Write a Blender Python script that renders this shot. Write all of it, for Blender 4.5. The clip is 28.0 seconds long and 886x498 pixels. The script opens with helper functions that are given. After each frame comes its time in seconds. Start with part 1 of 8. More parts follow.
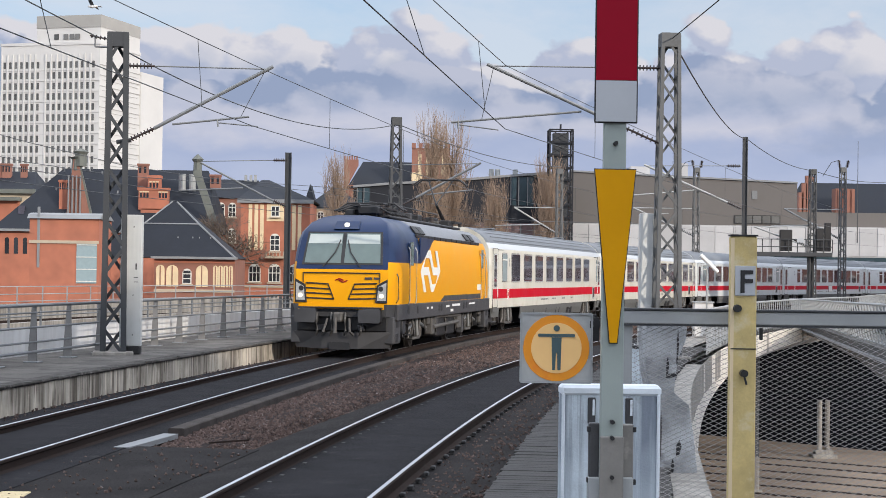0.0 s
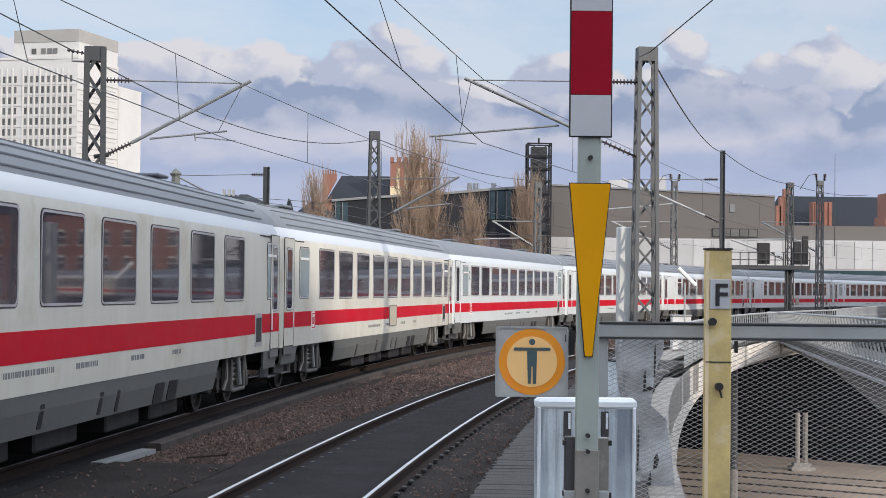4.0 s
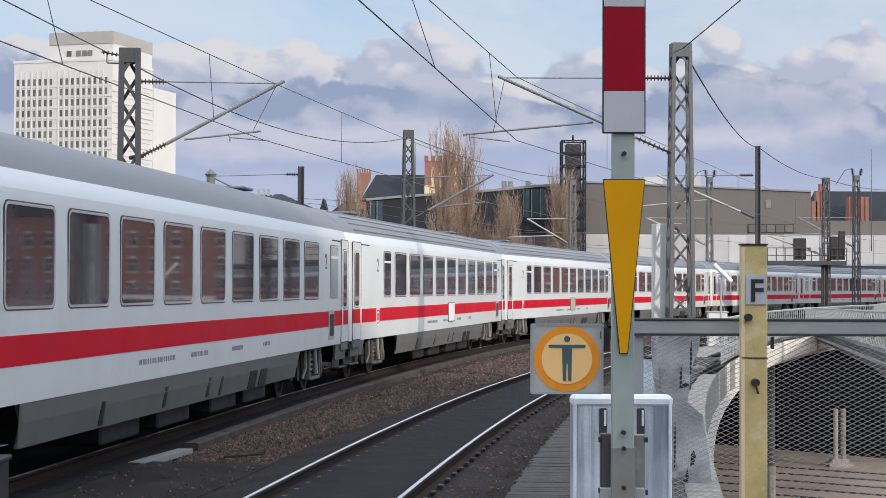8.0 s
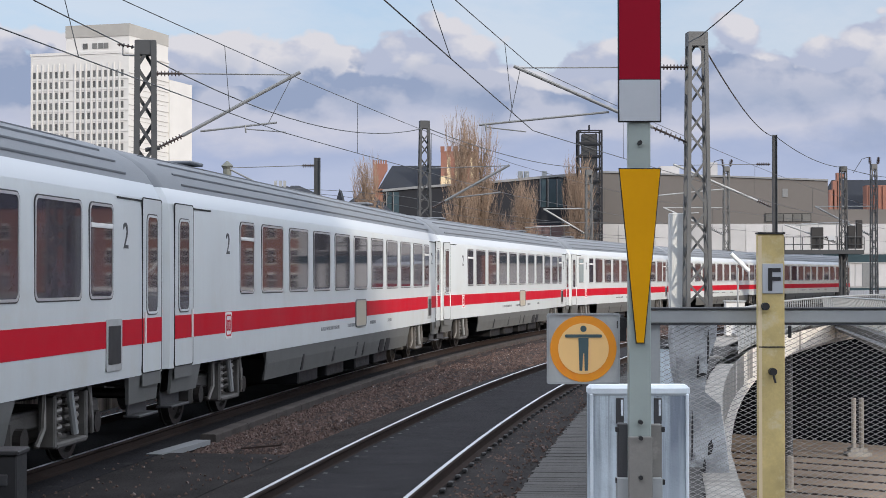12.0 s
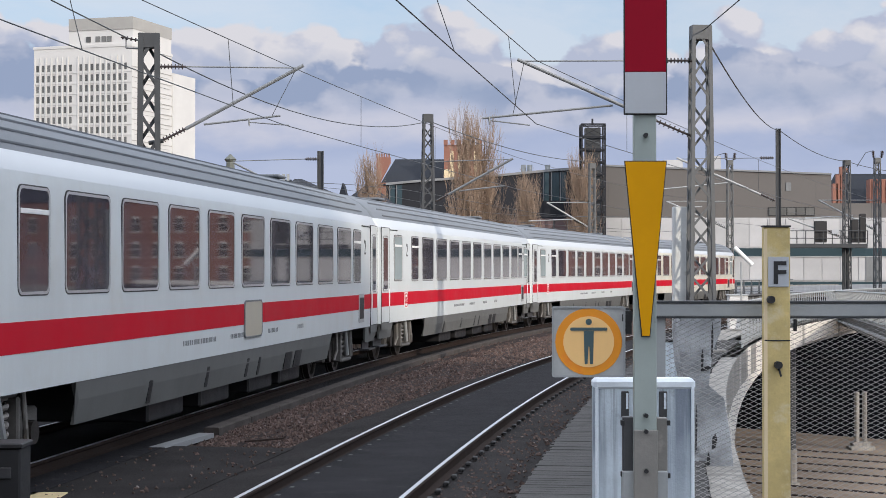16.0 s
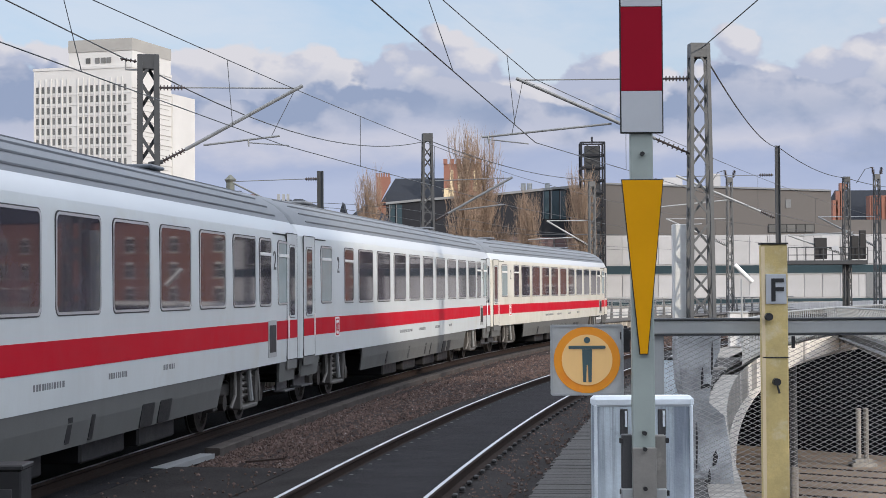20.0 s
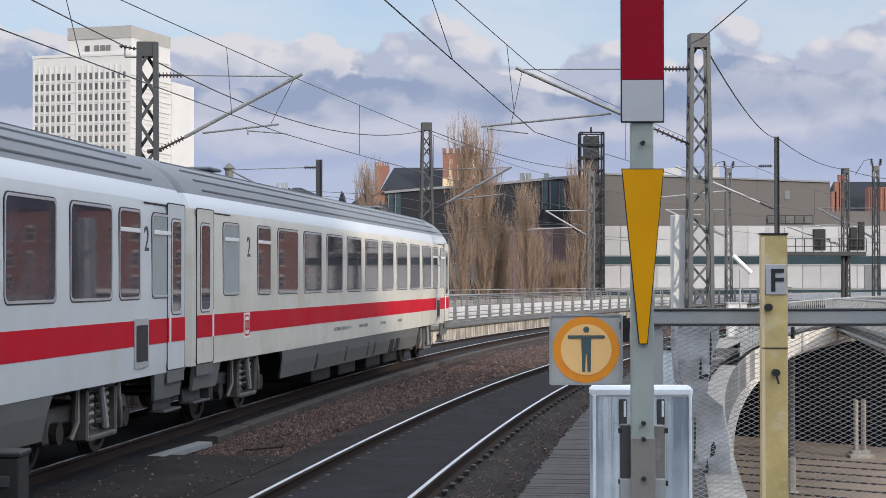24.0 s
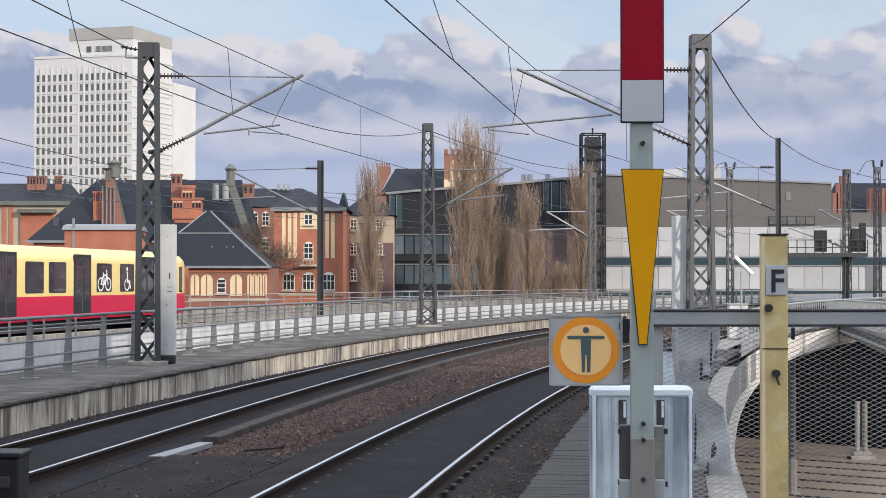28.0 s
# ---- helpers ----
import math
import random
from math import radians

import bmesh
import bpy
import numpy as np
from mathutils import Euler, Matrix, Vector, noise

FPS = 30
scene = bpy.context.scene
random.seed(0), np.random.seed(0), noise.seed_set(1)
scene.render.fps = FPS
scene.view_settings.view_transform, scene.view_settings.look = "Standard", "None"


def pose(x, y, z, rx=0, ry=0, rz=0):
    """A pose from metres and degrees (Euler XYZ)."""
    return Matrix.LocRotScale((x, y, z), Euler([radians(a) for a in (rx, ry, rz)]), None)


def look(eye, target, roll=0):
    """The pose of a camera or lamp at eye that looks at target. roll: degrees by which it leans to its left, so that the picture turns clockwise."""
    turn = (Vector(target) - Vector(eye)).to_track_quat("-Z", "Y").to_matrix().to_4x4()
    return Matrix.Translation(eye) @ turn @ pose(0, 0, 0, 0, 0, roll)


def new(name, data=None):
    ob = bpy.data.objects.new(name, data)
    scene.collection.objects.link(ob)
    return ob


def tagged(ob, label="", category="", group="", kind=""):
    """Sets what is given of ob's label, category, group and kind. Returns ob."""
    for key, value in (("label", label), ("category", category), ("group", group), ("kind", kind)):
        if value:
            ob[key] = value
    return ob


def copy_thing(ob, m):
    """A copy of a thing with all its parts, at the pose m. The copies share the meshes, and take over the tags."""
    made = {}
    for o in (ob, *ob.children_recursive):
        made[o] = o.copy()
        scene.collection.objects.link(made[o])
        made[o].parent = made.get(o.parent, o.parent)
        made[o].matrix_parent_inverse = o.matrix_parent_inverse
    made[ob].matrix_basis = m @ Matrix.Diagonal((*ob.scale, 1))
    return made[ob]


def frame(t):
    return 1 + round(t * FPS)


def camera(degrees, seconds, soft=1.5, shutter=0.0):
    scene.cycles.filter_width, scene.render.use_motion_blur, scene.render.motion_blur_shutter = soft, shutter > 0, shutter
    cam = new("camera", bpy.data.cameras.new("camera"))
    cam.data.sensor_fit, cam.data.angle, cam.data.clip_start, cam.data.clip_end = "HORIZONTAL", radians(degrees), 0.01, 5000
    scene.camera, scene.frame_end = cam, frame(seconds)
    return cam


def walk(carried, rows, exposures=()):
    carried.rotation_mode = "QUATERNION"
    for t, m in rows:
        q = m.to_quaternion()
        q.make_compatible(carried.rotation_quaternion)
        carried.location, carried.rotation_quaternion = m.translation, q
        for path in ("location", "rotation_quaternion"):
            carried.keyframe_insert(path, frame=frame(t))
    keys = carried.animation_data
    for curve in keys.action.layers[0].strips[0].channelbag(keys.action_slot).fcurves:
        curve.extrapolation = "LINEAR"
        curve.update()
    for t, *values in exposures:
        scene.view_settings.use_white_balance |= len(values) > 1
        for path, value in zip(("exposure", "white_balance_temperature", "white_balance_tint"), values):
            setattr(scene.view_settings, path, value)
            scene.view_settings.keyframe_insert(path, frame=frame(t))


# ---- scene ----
# ---- camera and its way ----
cam = camera(29.012, 28.0, 0.8)
PATH = [
    (0.0, pose(-0.027, -0.032, 2.193, 90.855, -0.789, -1.139)),
    (0.5, pose(-0.032, -0.041, 2.194, 91.106, -0.830, -2.161)),
    (1.0, pose(-0.032, -0.045, 2.193, 91.218, -0.918, -2.388)),
    (1.5, pose(-0.027, -0.035, 2.192, 91.230, -0.997, -2.236)),
    (2.0, pose(-0.022, -0.032, 2.192, 91.207, -0.965, -2.057)),
    (2.5, pose(-0.021, -0.048, 2.193, 91.212, -0.905, -1.938)),
    (3.0, pose(-0.018, -0.053, 2.193, 91.255, -0.777, -1.889)),
    (3.5, pose(-0.014, -0.049, 2.194, 91.328, -0.691, -1.906)),
    (5.5, pose(-0.016, -0.044, 2.193, 91.322, -0.502, -1.482)),
    (6.0, pose(-0.014, -0.042, 2.191, 91.198, -0.475, -1.320)),
    (6.5, pose(-0.013, -0.046, 2.193, 91.106, -0.392, -1.115)),
    (7.0, pose(-0.013, -0.051, 2.193, 91.122, -0.272, -0.914)),
    (7.5, pose(-0.010, -0.041, 2.193, 91.181, -0.264, -0.777)),
    (8.0, pose(-0.010, -0.041, 2.192, 91.263, -0.213, -0.671)),
    (8.5, pose(-0.011, -0.035, 2.192, 91.298, -0.148, -0.556)),
    (9.0, pose(-0.009, -0.037, 2.192, 91.281, -0.052, -0.432)),
    (9.5, pose(-0.010, -0.040, 2.190, 91.241, 0.016, -0.331)),
    (10.0, pose(-0.009, -0.054, 2.193, 91.236, 0.151, -0.228)),
    (10.5, pose(-0.007, -0.043, 2.192, 91.265, 0.180, -0.171)),
    (11.0, pose(-0.005, -0.041, 2.193, 91.236, 0.176, -0.139)),
    (11.5, pose(-0.005, -0.028, 2.191, 91.114, 0.076, -0.133)),
    (12.0, pose(-0.006, -0.027, 2.190, 90.950, 0.039, -0.112)),
    (12.5, pose(-0.007, -0.027, 2.189, 90.816, 0.108, -0.061)),
    (14.5, pose(-0.008, -0.003, 2.189, 90.710, 0.307, 0.194)),
    (15.0, pose(-0.011, -0.010, 2.189, 90.712, 0.207, 0.186)),
    (15.5, pose(-0.013, -0.007, 2.187, 90.719, 0.071, 0.108)),
    (16.0, pose(-0.014, -0.007, 2.187, 90.734, -0.015, -0.010)),
    (16.5, pose(-0.014, -0.001, 2.186, 90.800, -0.050, -0.100)),
    (17.0, pose(-0.012, -0.008, 2.188, 90.864, 0.035, -0.125)),
    (17.5, pose(-0.010, -0.020, 2.187, 90.903, 0.148, -0.126)),
    (18.0, pose(-0.006, -0.015, 2.188, 90.936, 0.247, -0.099)),
    (18.5, pose(-0.006, -0.023, 2.186, 91.036, 0.300, -0.065)),
    (19.0, pose(-0.003, -0.021, 2.188, 91.192, 0.341, -0.029)),
    (19.5, pose(0.000, -0.015, 2.189, 91.321, 0.369, -0.003)),
    (20.0, pose(-0.005, -0.034, 2.188, 91.370, 0.341, 0.008)),
    (20.5, pose(-0.003, -0.017, 2.189, 91.347, 0.338, 0.034)),
    (21.0, pose(-0.004, -0.022, 2.187, 91.266, 0.307, 0.070)),
    (21.5, pose(-0.003, -0.022, 2.186, 91.155, 0.368, 0.120)),
    (23.5, pose(-0.009, -0.015, 2.186, 91.072, 0.123, 0.092)),
    (24.0, pose(-0.008, -0.010, 2.185, 91.016, 0.047, -0.047)),
    (24.5, pose(-0.006, -0.011, 2.186, 90.980, 0.107, -0.109)),
    (25.0, pose(-0.002, -0.006, 2.184, 90.988, 0.172, -0.104)),
    (25.5, pose(0.000, -0.005, 2.184, 91.028, 0.200, -0.075)),
    (26.0, pose(0.002, -0.004, 2.184, 91.060, 0.223, -0.040)),
    (26.5, pose(-0.001, -0.016, 2.184, 91.066, 0.197, -0.032)),
    (27.0, pose(-0.000, -0.010, 2.182, 91.042, 0.133, -0.011)),
    (27.5, pose(0.000, -0.003, 2.181, 91.035, 0.064, 0.005)),
    (28.0, pose(-0.000, -0.000, 2.182, 91.049, -0.000, 0.000)),
]
walk(cam, PATH)

# ---- world, sun ----
SUN_EL, SUN_AZ = radians(19.0), radians(40.0)  # the sun stands behind the camera, to its right
sun_way = Vector((math.sin(SUN_AZ) * math.cos(SUN_EL), -math.cos(SUN_AZ) * math.cos(SUN_EL), math.sin(SUN_EL)))
sun = new("sun", bpy.data.lights.new("sun", "SUN"))
sun.data.energy, sun.data.angle, sun.data.color = 3.0, radians(0.6), (1.0, 0.89, 0.76)
sun.matrix_world = look(sun_way * 50, (0, 0, 0))
scene.view_settings.exposure = 0.0


def make_world():
    w = bpy.data.worlds.new("sky")
    scene.world = w
    w.use_nodes = True
    nt = w.node_tree
    nt.nodes.clear()
    N, L = nt.nodes.new, nt.links.new
    out, bg = N("ShaderNodeOutputWorld"), N("ShaderNodeBackground")
    sky = N("ShaderNodeTexSky")
    sky.sky_type, sky.sun_disc = "NISHITA", False
    sky.sun_elevation, sky.sun_rotation = SUN_EL, radians(180) - SUN_AZ
    sky.dust_density, sky.ozone_density = 1.5, 2.0
    tc = N("ShaderNodeTexCoord")
    sep = N("ShaderNodeSeparateXYZ")
    L(tc.outputs["Generated"], sep.inputs[0])

    def math_node(op, a, b=None, c=None):
        n = N("ShaderNodeMath")
        n.operation = op
        for i, v in enumerate((a, b, c)):
            if v is None:
                continue
            if isinstance(v, (int, float)):
                n.inputs[i].default_value = v
            else:
                L(v, n.inputs[i])
        return n.outputs[0]

    def ramp(fac, stops):
        r = N("ShaderNodeValToRGB")
        e = r.color_ramp.elements
        while len(e) < len(stops):
            e.new(0.5)
        for el, (p, c) in zip(e, stops):
            el.position, el.color = p, (*c, 1)
        L(fac, r.inputs[0])
        return r.outputs[0]

    def mix(fac, a, b):
        m = N("ShaderNodeMix")
        m.data_type = "RGBA"
        if isinstance(fac, (int, float)):
            m.inputs[0].default_value = fac
        else:
            L(fac, m.inputs[0])
        for sock, v in ((m.inputs[6], a), (m.inputs[7], b)):
            if isinstance(v, tuple):
                sock.default_value = (*v, 1)
            else:
                L(v, sock)
        return m.outputs[2]

    def noise_node(vec, scale, detail, rough, dist=0.0):
        n = N("ShaderNodeTexNoise")
        L(vec, n.inputs["Vector"])
        n.inputs["Scale"].default_value, n.inputs["Detail"].default_value = scale, detail
        n.inputs["Roughness"].default_value, n.inputs["Distortion"].default_value = rough, dist
        return n.outputs["Fac"]

    def lobes(vec, scale, detail=1.0):
        v = N("ShaderNodeTexVoronoi")
        v.inputs["Scale"].default_value = scale
        v.inputs["Detail"].default_value, v.inputs["Roughness"].default_value = detail, 0.45
        L(vec, v.inputs["Vector"])
        return math_node("SUBTRACT", 0.45, v.outputs["Distance"])

    def shifted(x, sz, dx=0.0, dz=0.0):
        mp = N("ShaderNodeMapping")
        mp.inputs["Scale"].default_value = (1.0, 1.0, sz)
        mp.inputs["Location"].default_value = (x + dx, 0.4, 1.7 + dz)
        L(tc.outputs["Generated"], mp.inputs[0])
        return mp.outputs[0]

    def heap(x, dx=0.0, dz=0.0):
        """How far the puffs of a cloud swell at a direction."""
        v = shifted(x, 1.45, dx, dz)
        return math_node("MULTIPLY_ADD", noise_node(v, 28.0, 4, 0.6), 0.8, lobes(v, 19.0))

    def bank(x, base, swing, puff):
        """How far below the puffy upper edge of a bank of clouds a direction lies, and how its puffs face the light."""
        h0, h1 = heap(x), heap(x, 0.006, 0.016)
        edge = math_node("MULTIPLY_ADD", math_node("SUBTRACT", noise_node(shifted(x, 1.3), 6.0, 2, 0.5), 0.5), swing, base)
        edge = math_node("MULTIPLY_ADD", math_node("SUBTRACT", h0, 0.55), puff, edge)
        depth = math_node("MULTIPLY", math_node("SUBTRACT", edge, sep.outputs[2]), 10.0)
        lit = math_node("MULTIPLY_ADD", math_node("SUBTRACT", h0, h1), 2.2, 0.42)
        return depth, lit

    # cumulus banks low over the horizon, sunlit tops and blue-grey bodies, one before the other
    (back, lit_back), (fore, lit_fore) = bank(3.1, 0.152, 0.08, 0.034), bank(7.7, 0.137, 0.09, 0.036)
    soft = noise_node(shifted(1.3, 2.2), 13.0, 6, 0.55, 0.0)
    low_tone = ramp(math_node("MULTIPLY_ADD", math_node("SUBTRACT", soft, 0.5), 0.06, sep.outputs[2]), [(0.055, (3.1, 3.5, 4.7)), (0.072, (2.65, 3.1, 4.4)), (0.086, (3.9, 4.0, 4.75)), (0.097, (3.3, 3.55, 4.5)), (0.108, (2.25, 2.72, 3.8))])
    tone_back = mix(ramp(back, [(0.16, (0, 0, 0)), (0.42, (1, 1, 1))]), mix(ramp(lit_back, [(0.2, (0, 0, 0)), (0.75, (1, 1, 1))]), (3.1, 3.4, 4.35), (4.7, 4.65, 5.0)), low_tone)
    tone_fore = mix(ramp(fore, [(0.14, (0, 0, 0)), (0.40, (1, 1, 1))]), mix(ramp(lit_fore, [(0.25, (0, 0, 0)), (0.85, (1, 1, 1))]), (2.05, 2.5, 3.6), (3.4, 3.6, 4.4)), low_tone)
    tone = mix(ramp(fore, [(0.0, (0, 0, 0)), (0.03, (1, 1, 1))]), tone_back, tone_fore)
    mask = ramp(back, [(0.0, (0, 0, 0)), (0.035, (1, 1, 1))])
    veil = ramp(noise_node(shifted(5.0, 2.5), 5.0, 7, 0.6, 0.4), [(0.42, (0, 0, 0)), (0.62, (1, 1, 1))])
    # high clouds out of view, made extra bright to fill the shade below
    high = ramp(sep.outputs[2], [(0.2, (0, 0, 0)), (0.5, (1, 1, 1))])
    blue = mix(0.55, sky.outputs[0], (3.5, 4.2, 5.5))
    low = ramp(sep.outputs[2], [(0.0, (1, 1, 1)), (0.06, (0.4,) * 3), (0.12, (0, 0, 0))])
    blue = mix(math_node("MULTIPLY", low, 0.5), blue, (4.5, 4.5, 5.1))
    blue = mix(math_node("MULTIPLY", veil, 0.45), blue, (5.0, 5.1, 5.5))
    over = mix(math_node("MULTIPLY", high, math_node("MULTIPLY_ADD", veil, 0.5, 0.3)), mix(mask, blue, tone), (18.5, 19.3, 21.0))
    L(over, bg.inputs[0])
    bg.inputs[1].default_value = 0.15
    L(bg.outputs[0], out.inputs[0])


make_world()

# ---- materials ----


def mat(name, base, rough=0.6, metal=0.0, var=0.15, scale=3.0, fine=60.0, bump=0.15, streak=0.0, streak_col=(0.05, 0.045, 0.04), rand=0.0, alpha=None, coat=0.0, emit=None, spots=None, spec=0.5, drip=None):
    m = bpy.data.materials.new(name)
    m.use_nodes = True
    nt = m.node_tree
    N, L = nt.nodes.new, nt.links.new
    bsdf = nt.nodes["Principled BSDF"]
    tc = N("ShaderNodeTexCoord")
    bsdf.inputs["Roughness"].default_value, bsdf.inputs["Metallic"].default_value = rough, metal
    bsdf.inputs["Coat Weight"].default_value = coat
    bsdf.inputs["Specular IOR Level"].default_value = spec

    def noise_fac(sc, det=6, rg=0.6, stretch=None):
        n = N("ShaderNodeTexNoise")
        n.inputs["Scale"].default_value, n.inputs["Detail"].default_value, n.inputs["Roughness"].default_value = sc, det, rg
        if stretch:
            mp = N("ShaderNodeMapping")
            mp.inputs["Scale"].default_value = stretch
            L(tc.outputs["Object"], mp.inputs[0])
            L(mp.outputs[0], n.inputs["Vector"])
        else:
            L(tc.outputs["Object"], n.inputs["Vector"])
        return n.outputs["Fac"]

    def mr(fac, a, b, lo=0.3, hi=0.7):
        n = N("ShaderNodeMapRange")
        L(fac, n.inputs[0])
        for i, v in enumerate((lo, hi, a, b)):
            n.inputs[i + 1].default_value = v
        return n.outputs[0]

    def mixc(fac, a, b, mode="MIX"):
        n = N("ShaderNodeMix")
        n.data_type, n.blend_type = "RGBA", mode
        if isinstance(fac, (int, float)):
            n.inputs[0].default_value = fac
        else:
            L(fac, n.inputs[0])
        for s, v in ((n.inputs[6], a), (n.inputs[7], b)):
            if isinstance(v, tuple):
                s.default_value = (*v[:3], 1)
            else:
                L(v, s)
        return n.outputs[2]

    c_lo = tuple(max(0.0, v * (1 - var)) for v in base)
    c_hi = tuple(min(1.0, v * (1 + var * 0.7)) for v in base)
    coarse, grain = noise_fac(scale), noise_fac(fine, 4)
    col = mixc(mr(coarse, 0, 1), c_lo, c_hi)
    col = mixc(mr(grain, 0, 0.35 if var > 0 else 0.0), col, tuple(v * (1 - var) for v in base))
    if spots:
        sc, lo, hi, c = spots
        col = mixc(mr(noise_fac(sc, 8, 0.65), 0, 1, lo, hi), col, c)
    if streak:
        col = mixc(mr(noise_fac(2.2, 8, 0.65, (1.5, 1.5, 0.07)), 0, streak, 0.43, 0.62), col, streak_col)
    if drip:
        # fine runs of lime and dirt over the broad stains
        fine_run = mr(noise_fac(6.5, 6, 0.7, (1.6, 1.6, 0.05)), 0, 1, 0.47, 0.60)
        col = mixc(fine_run, col, mixc(mr(noise_fac(1.1, 3, 0.5), 0, 1, 0.42, 0.58), streak_col, drip))
    if rand:
        oi = N("ShaderNodeObjectInfo")
        n = N("ShaderNodeMapRange")
        L(oi.outputs["Random"], n.inputs[0])
        n.inputs[3].default_value, n.inputs[4].default_value = 1 - rand, 1 + rand
        hv = N("ShaderNodeHueSaturation")
        L(n.outputs[0], hv.inputs["Value"])
        L(col, hv.inputs["Color"])
        col = hv.outputs[0]
    L(col, bsdf.inputs["Base Color"])
    if rough < 0.95:
        L(mr(coarse, max(0.02, rough * 0.85), min(1, rough * 1.15)), bsdf.inputs["Roughness"])
    if bump:
        b = N("ShaderNodeBump")
        b.inputs["Strength"].default_value, b.inputs["Distance"].default_value = bump, 0.02
        L(grain, b.inputs["Height"])
        L(b.outputs[0], bsdf.inputs["Normal"])
    if emit:
        bsdf.inputs["Emission Color"].default_value, bsdf.inputs["Emission Strength"].default_value = (*emit[:3], 1), emit[3]
    return m


M = {}


def mm(key, *a, **k):
    M[key] = mat(key, *a, **k)


mm("kerb_dark", (0.066, 0.057, 0.053), 0.95, spec=0.15, var=0.35, scale=2.0, bump=0.3)
mm("concrete", (0.33, 0.31, 0.28), 0.85, var=0.3, scale=1.2, streak=0.5, bump=0.3)
mm("edge_wall", (0.56, 0.51, 0.44), 0.9, var=0.35, scale=1.4, streak=1.0, streak_col=(0.11, 0.092, 0.075), drip=(0.62, 0.56, 0.47), bump=0.3, spec=0.2)
mm("edge_rim", (0.085, 0.08, 0.075), 0.95, var=0.5, scale=2.5, fine=18, bump=1.0, spec=0.1, spots=(7.0, 0.55, 0.66, (0.16, 0.15, 0.14)))
mm("walk_top", (0.135, 0.126, 0.118), 0.95, spec=0.15, var=0.5, scale=0.9, fine=25, bump=0.5, spots=(2.2, 0.50, 0.66, (0.06, 0.056, 0.052)))
mm("ramp_concrete", (0.10, 0.098, 0.095), 0.9, var=0.35, scale=0.8, fine=20, bump=0.3, streak=0.4, streak_col=(0.05, 0.048, 0.045))
mm("white_concrete", (0.74, 0.70, 0.64), 0.8, var=0.2, scale=0.5, streak=0.3, streak_col=(0.3, 0.28, 0.25))
mm("grey_concrete", (0.40, 0.415, 0.43), 0.9, var=0.55, scale=2.6, bump=0.5, spots=(2.1, 0.53, 0.60, (0.21, 0.215, 0.225)))
mm("white_wall", (0.66, 0.66, 0.66), 0.7, var=0.12, scale=1.2, streak=0.25, streak_col=(0.35, 0.33, 0.3))
mm("slab", (0.019, 0.0185, 0.0215), 0.95, spec=0.12, var=0.4, scale=1.5, fine=120, bump=0.35, spots=(3.0, 0.62, 0.75, (0.045, 0.043, 0.042)))
mm("dust", (0.026, 0.0238, 0.024), 0.95, spec=0.12, var=0.5, scale=1.0, fine=90, bump=0.5, spots=(26.0, 0.64, 0.75, (0.09, 0.08, 0.075)))
mm("ballast_bed", (0.030, 0.022, 0.020), 0.95, spec=0.15, var=0.5, scale=2.0, fine=30, bump=0.8)
mm("stone", (0.118, 0.082, 0.072), 0.9, spec=0.2, var=0.75, scale=9.0, fine=50, bump=0.3, spots=(13.0, 0.60, 0.68, (0.30, 0.27, 0.26)))
mm("rail_side", (0.035, 0.025, 0.022), 0.9, spec=0.1, var=0.3, scale=5.0)
mm("rail_head", (0.62, 0.63, 0.66), 0.34, 1.0, var=0.08, scale=6.0, bump=0.03)
mm("clip", (0.015, 0.015, 0.016), 0.7, var=0.2)
mm("street", (0.075, 0.07, 0.065), 0.9, var=0.35, scale=0.05, fine=2.0, bump=0.2)
mm("mud", (0.27, 0.205, 0.15), 0.95, var=0.4, scale=0.25, fine=6.0, bump=0.5)
mm("galv", (0.19, 0.20, 0.21), 0.55, 0.4, var=0.18, scale=4.0, bump=0.08)
mm("rail_post", (0.215, 0.21, 0.205), 0.6, 0.1, var=0.2, scale=3.0, bump=0.08)
# near-black tone that stands in for the shade beneath the bridge
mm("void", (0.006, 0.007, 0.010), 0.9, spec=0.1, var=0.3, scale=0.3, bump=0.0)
mm("sleeve_paint", (0.21, 0.20, 0.185), 0.55, var=0.22, scale=5.0, fine=90, bump=0.08, spots=(9.0, 0.56, 0.7, (0.29, 0.27, 0.25)))
mm("galv_light", (0.33, 0.345, 0.35), 0.5, 0.2, var=0.12, scale=3.0, bump=0.06)
mm("mast_paint", (0.046, 0.05, 0.056), 0.6, 0.2, var=0.22, scale=3.0, bump=0.1)
mm("post_paint", (0.30, 0.345, 0.325), 0.5, 0.0, var=0.12, scale=4.0, fine=200, bump=0.05, spots=(14.0, 0.68, 0.76, (0.16, 0.16, 0.14)))
mm("board_grey", (0.56, 0.57, 0.56), 0.55, var=0.08, scale=3.0, streak=0.12)
mm("insulator", (0.045, 0.032, 0.030), 0.25, var=0.2)
mm("wire", (0.075, 0.08, 0.085), 0.5, 0.6, var=0.1)
mm("sign_red", (0.27, 0.002, 0.016), 0.45, var=0.08, bump=0.0, spec=0.12)
mm("sign_white", (0.43, 0.45, 0.48), 0.35, var=0.06, bump=0.0)
mm("sign_yellow", (0.64, 0.30, 0.002), 0.45, var=0.08, bump=0.0, spec=0.12)
mm("sign_black", (0.012, 0.012, 0.014), 0.5, var=0.1, bump=0.0)
mm("sign_orange", (0.80, 0.29, 0.012), 0.35, var=0.1, bump=0.0, spots=(5.0, 0.55, 0.75, (0.78, 0.16, 0.02)))
mm("sign_cream", (0.88, 0.55, 0.22), 0.35, var=0.05, bump=0.0)
mm("sign_plate", (0.40, 0.41, 0.41), 0.5, var=0.2, scale=8.0, bump=0.03)
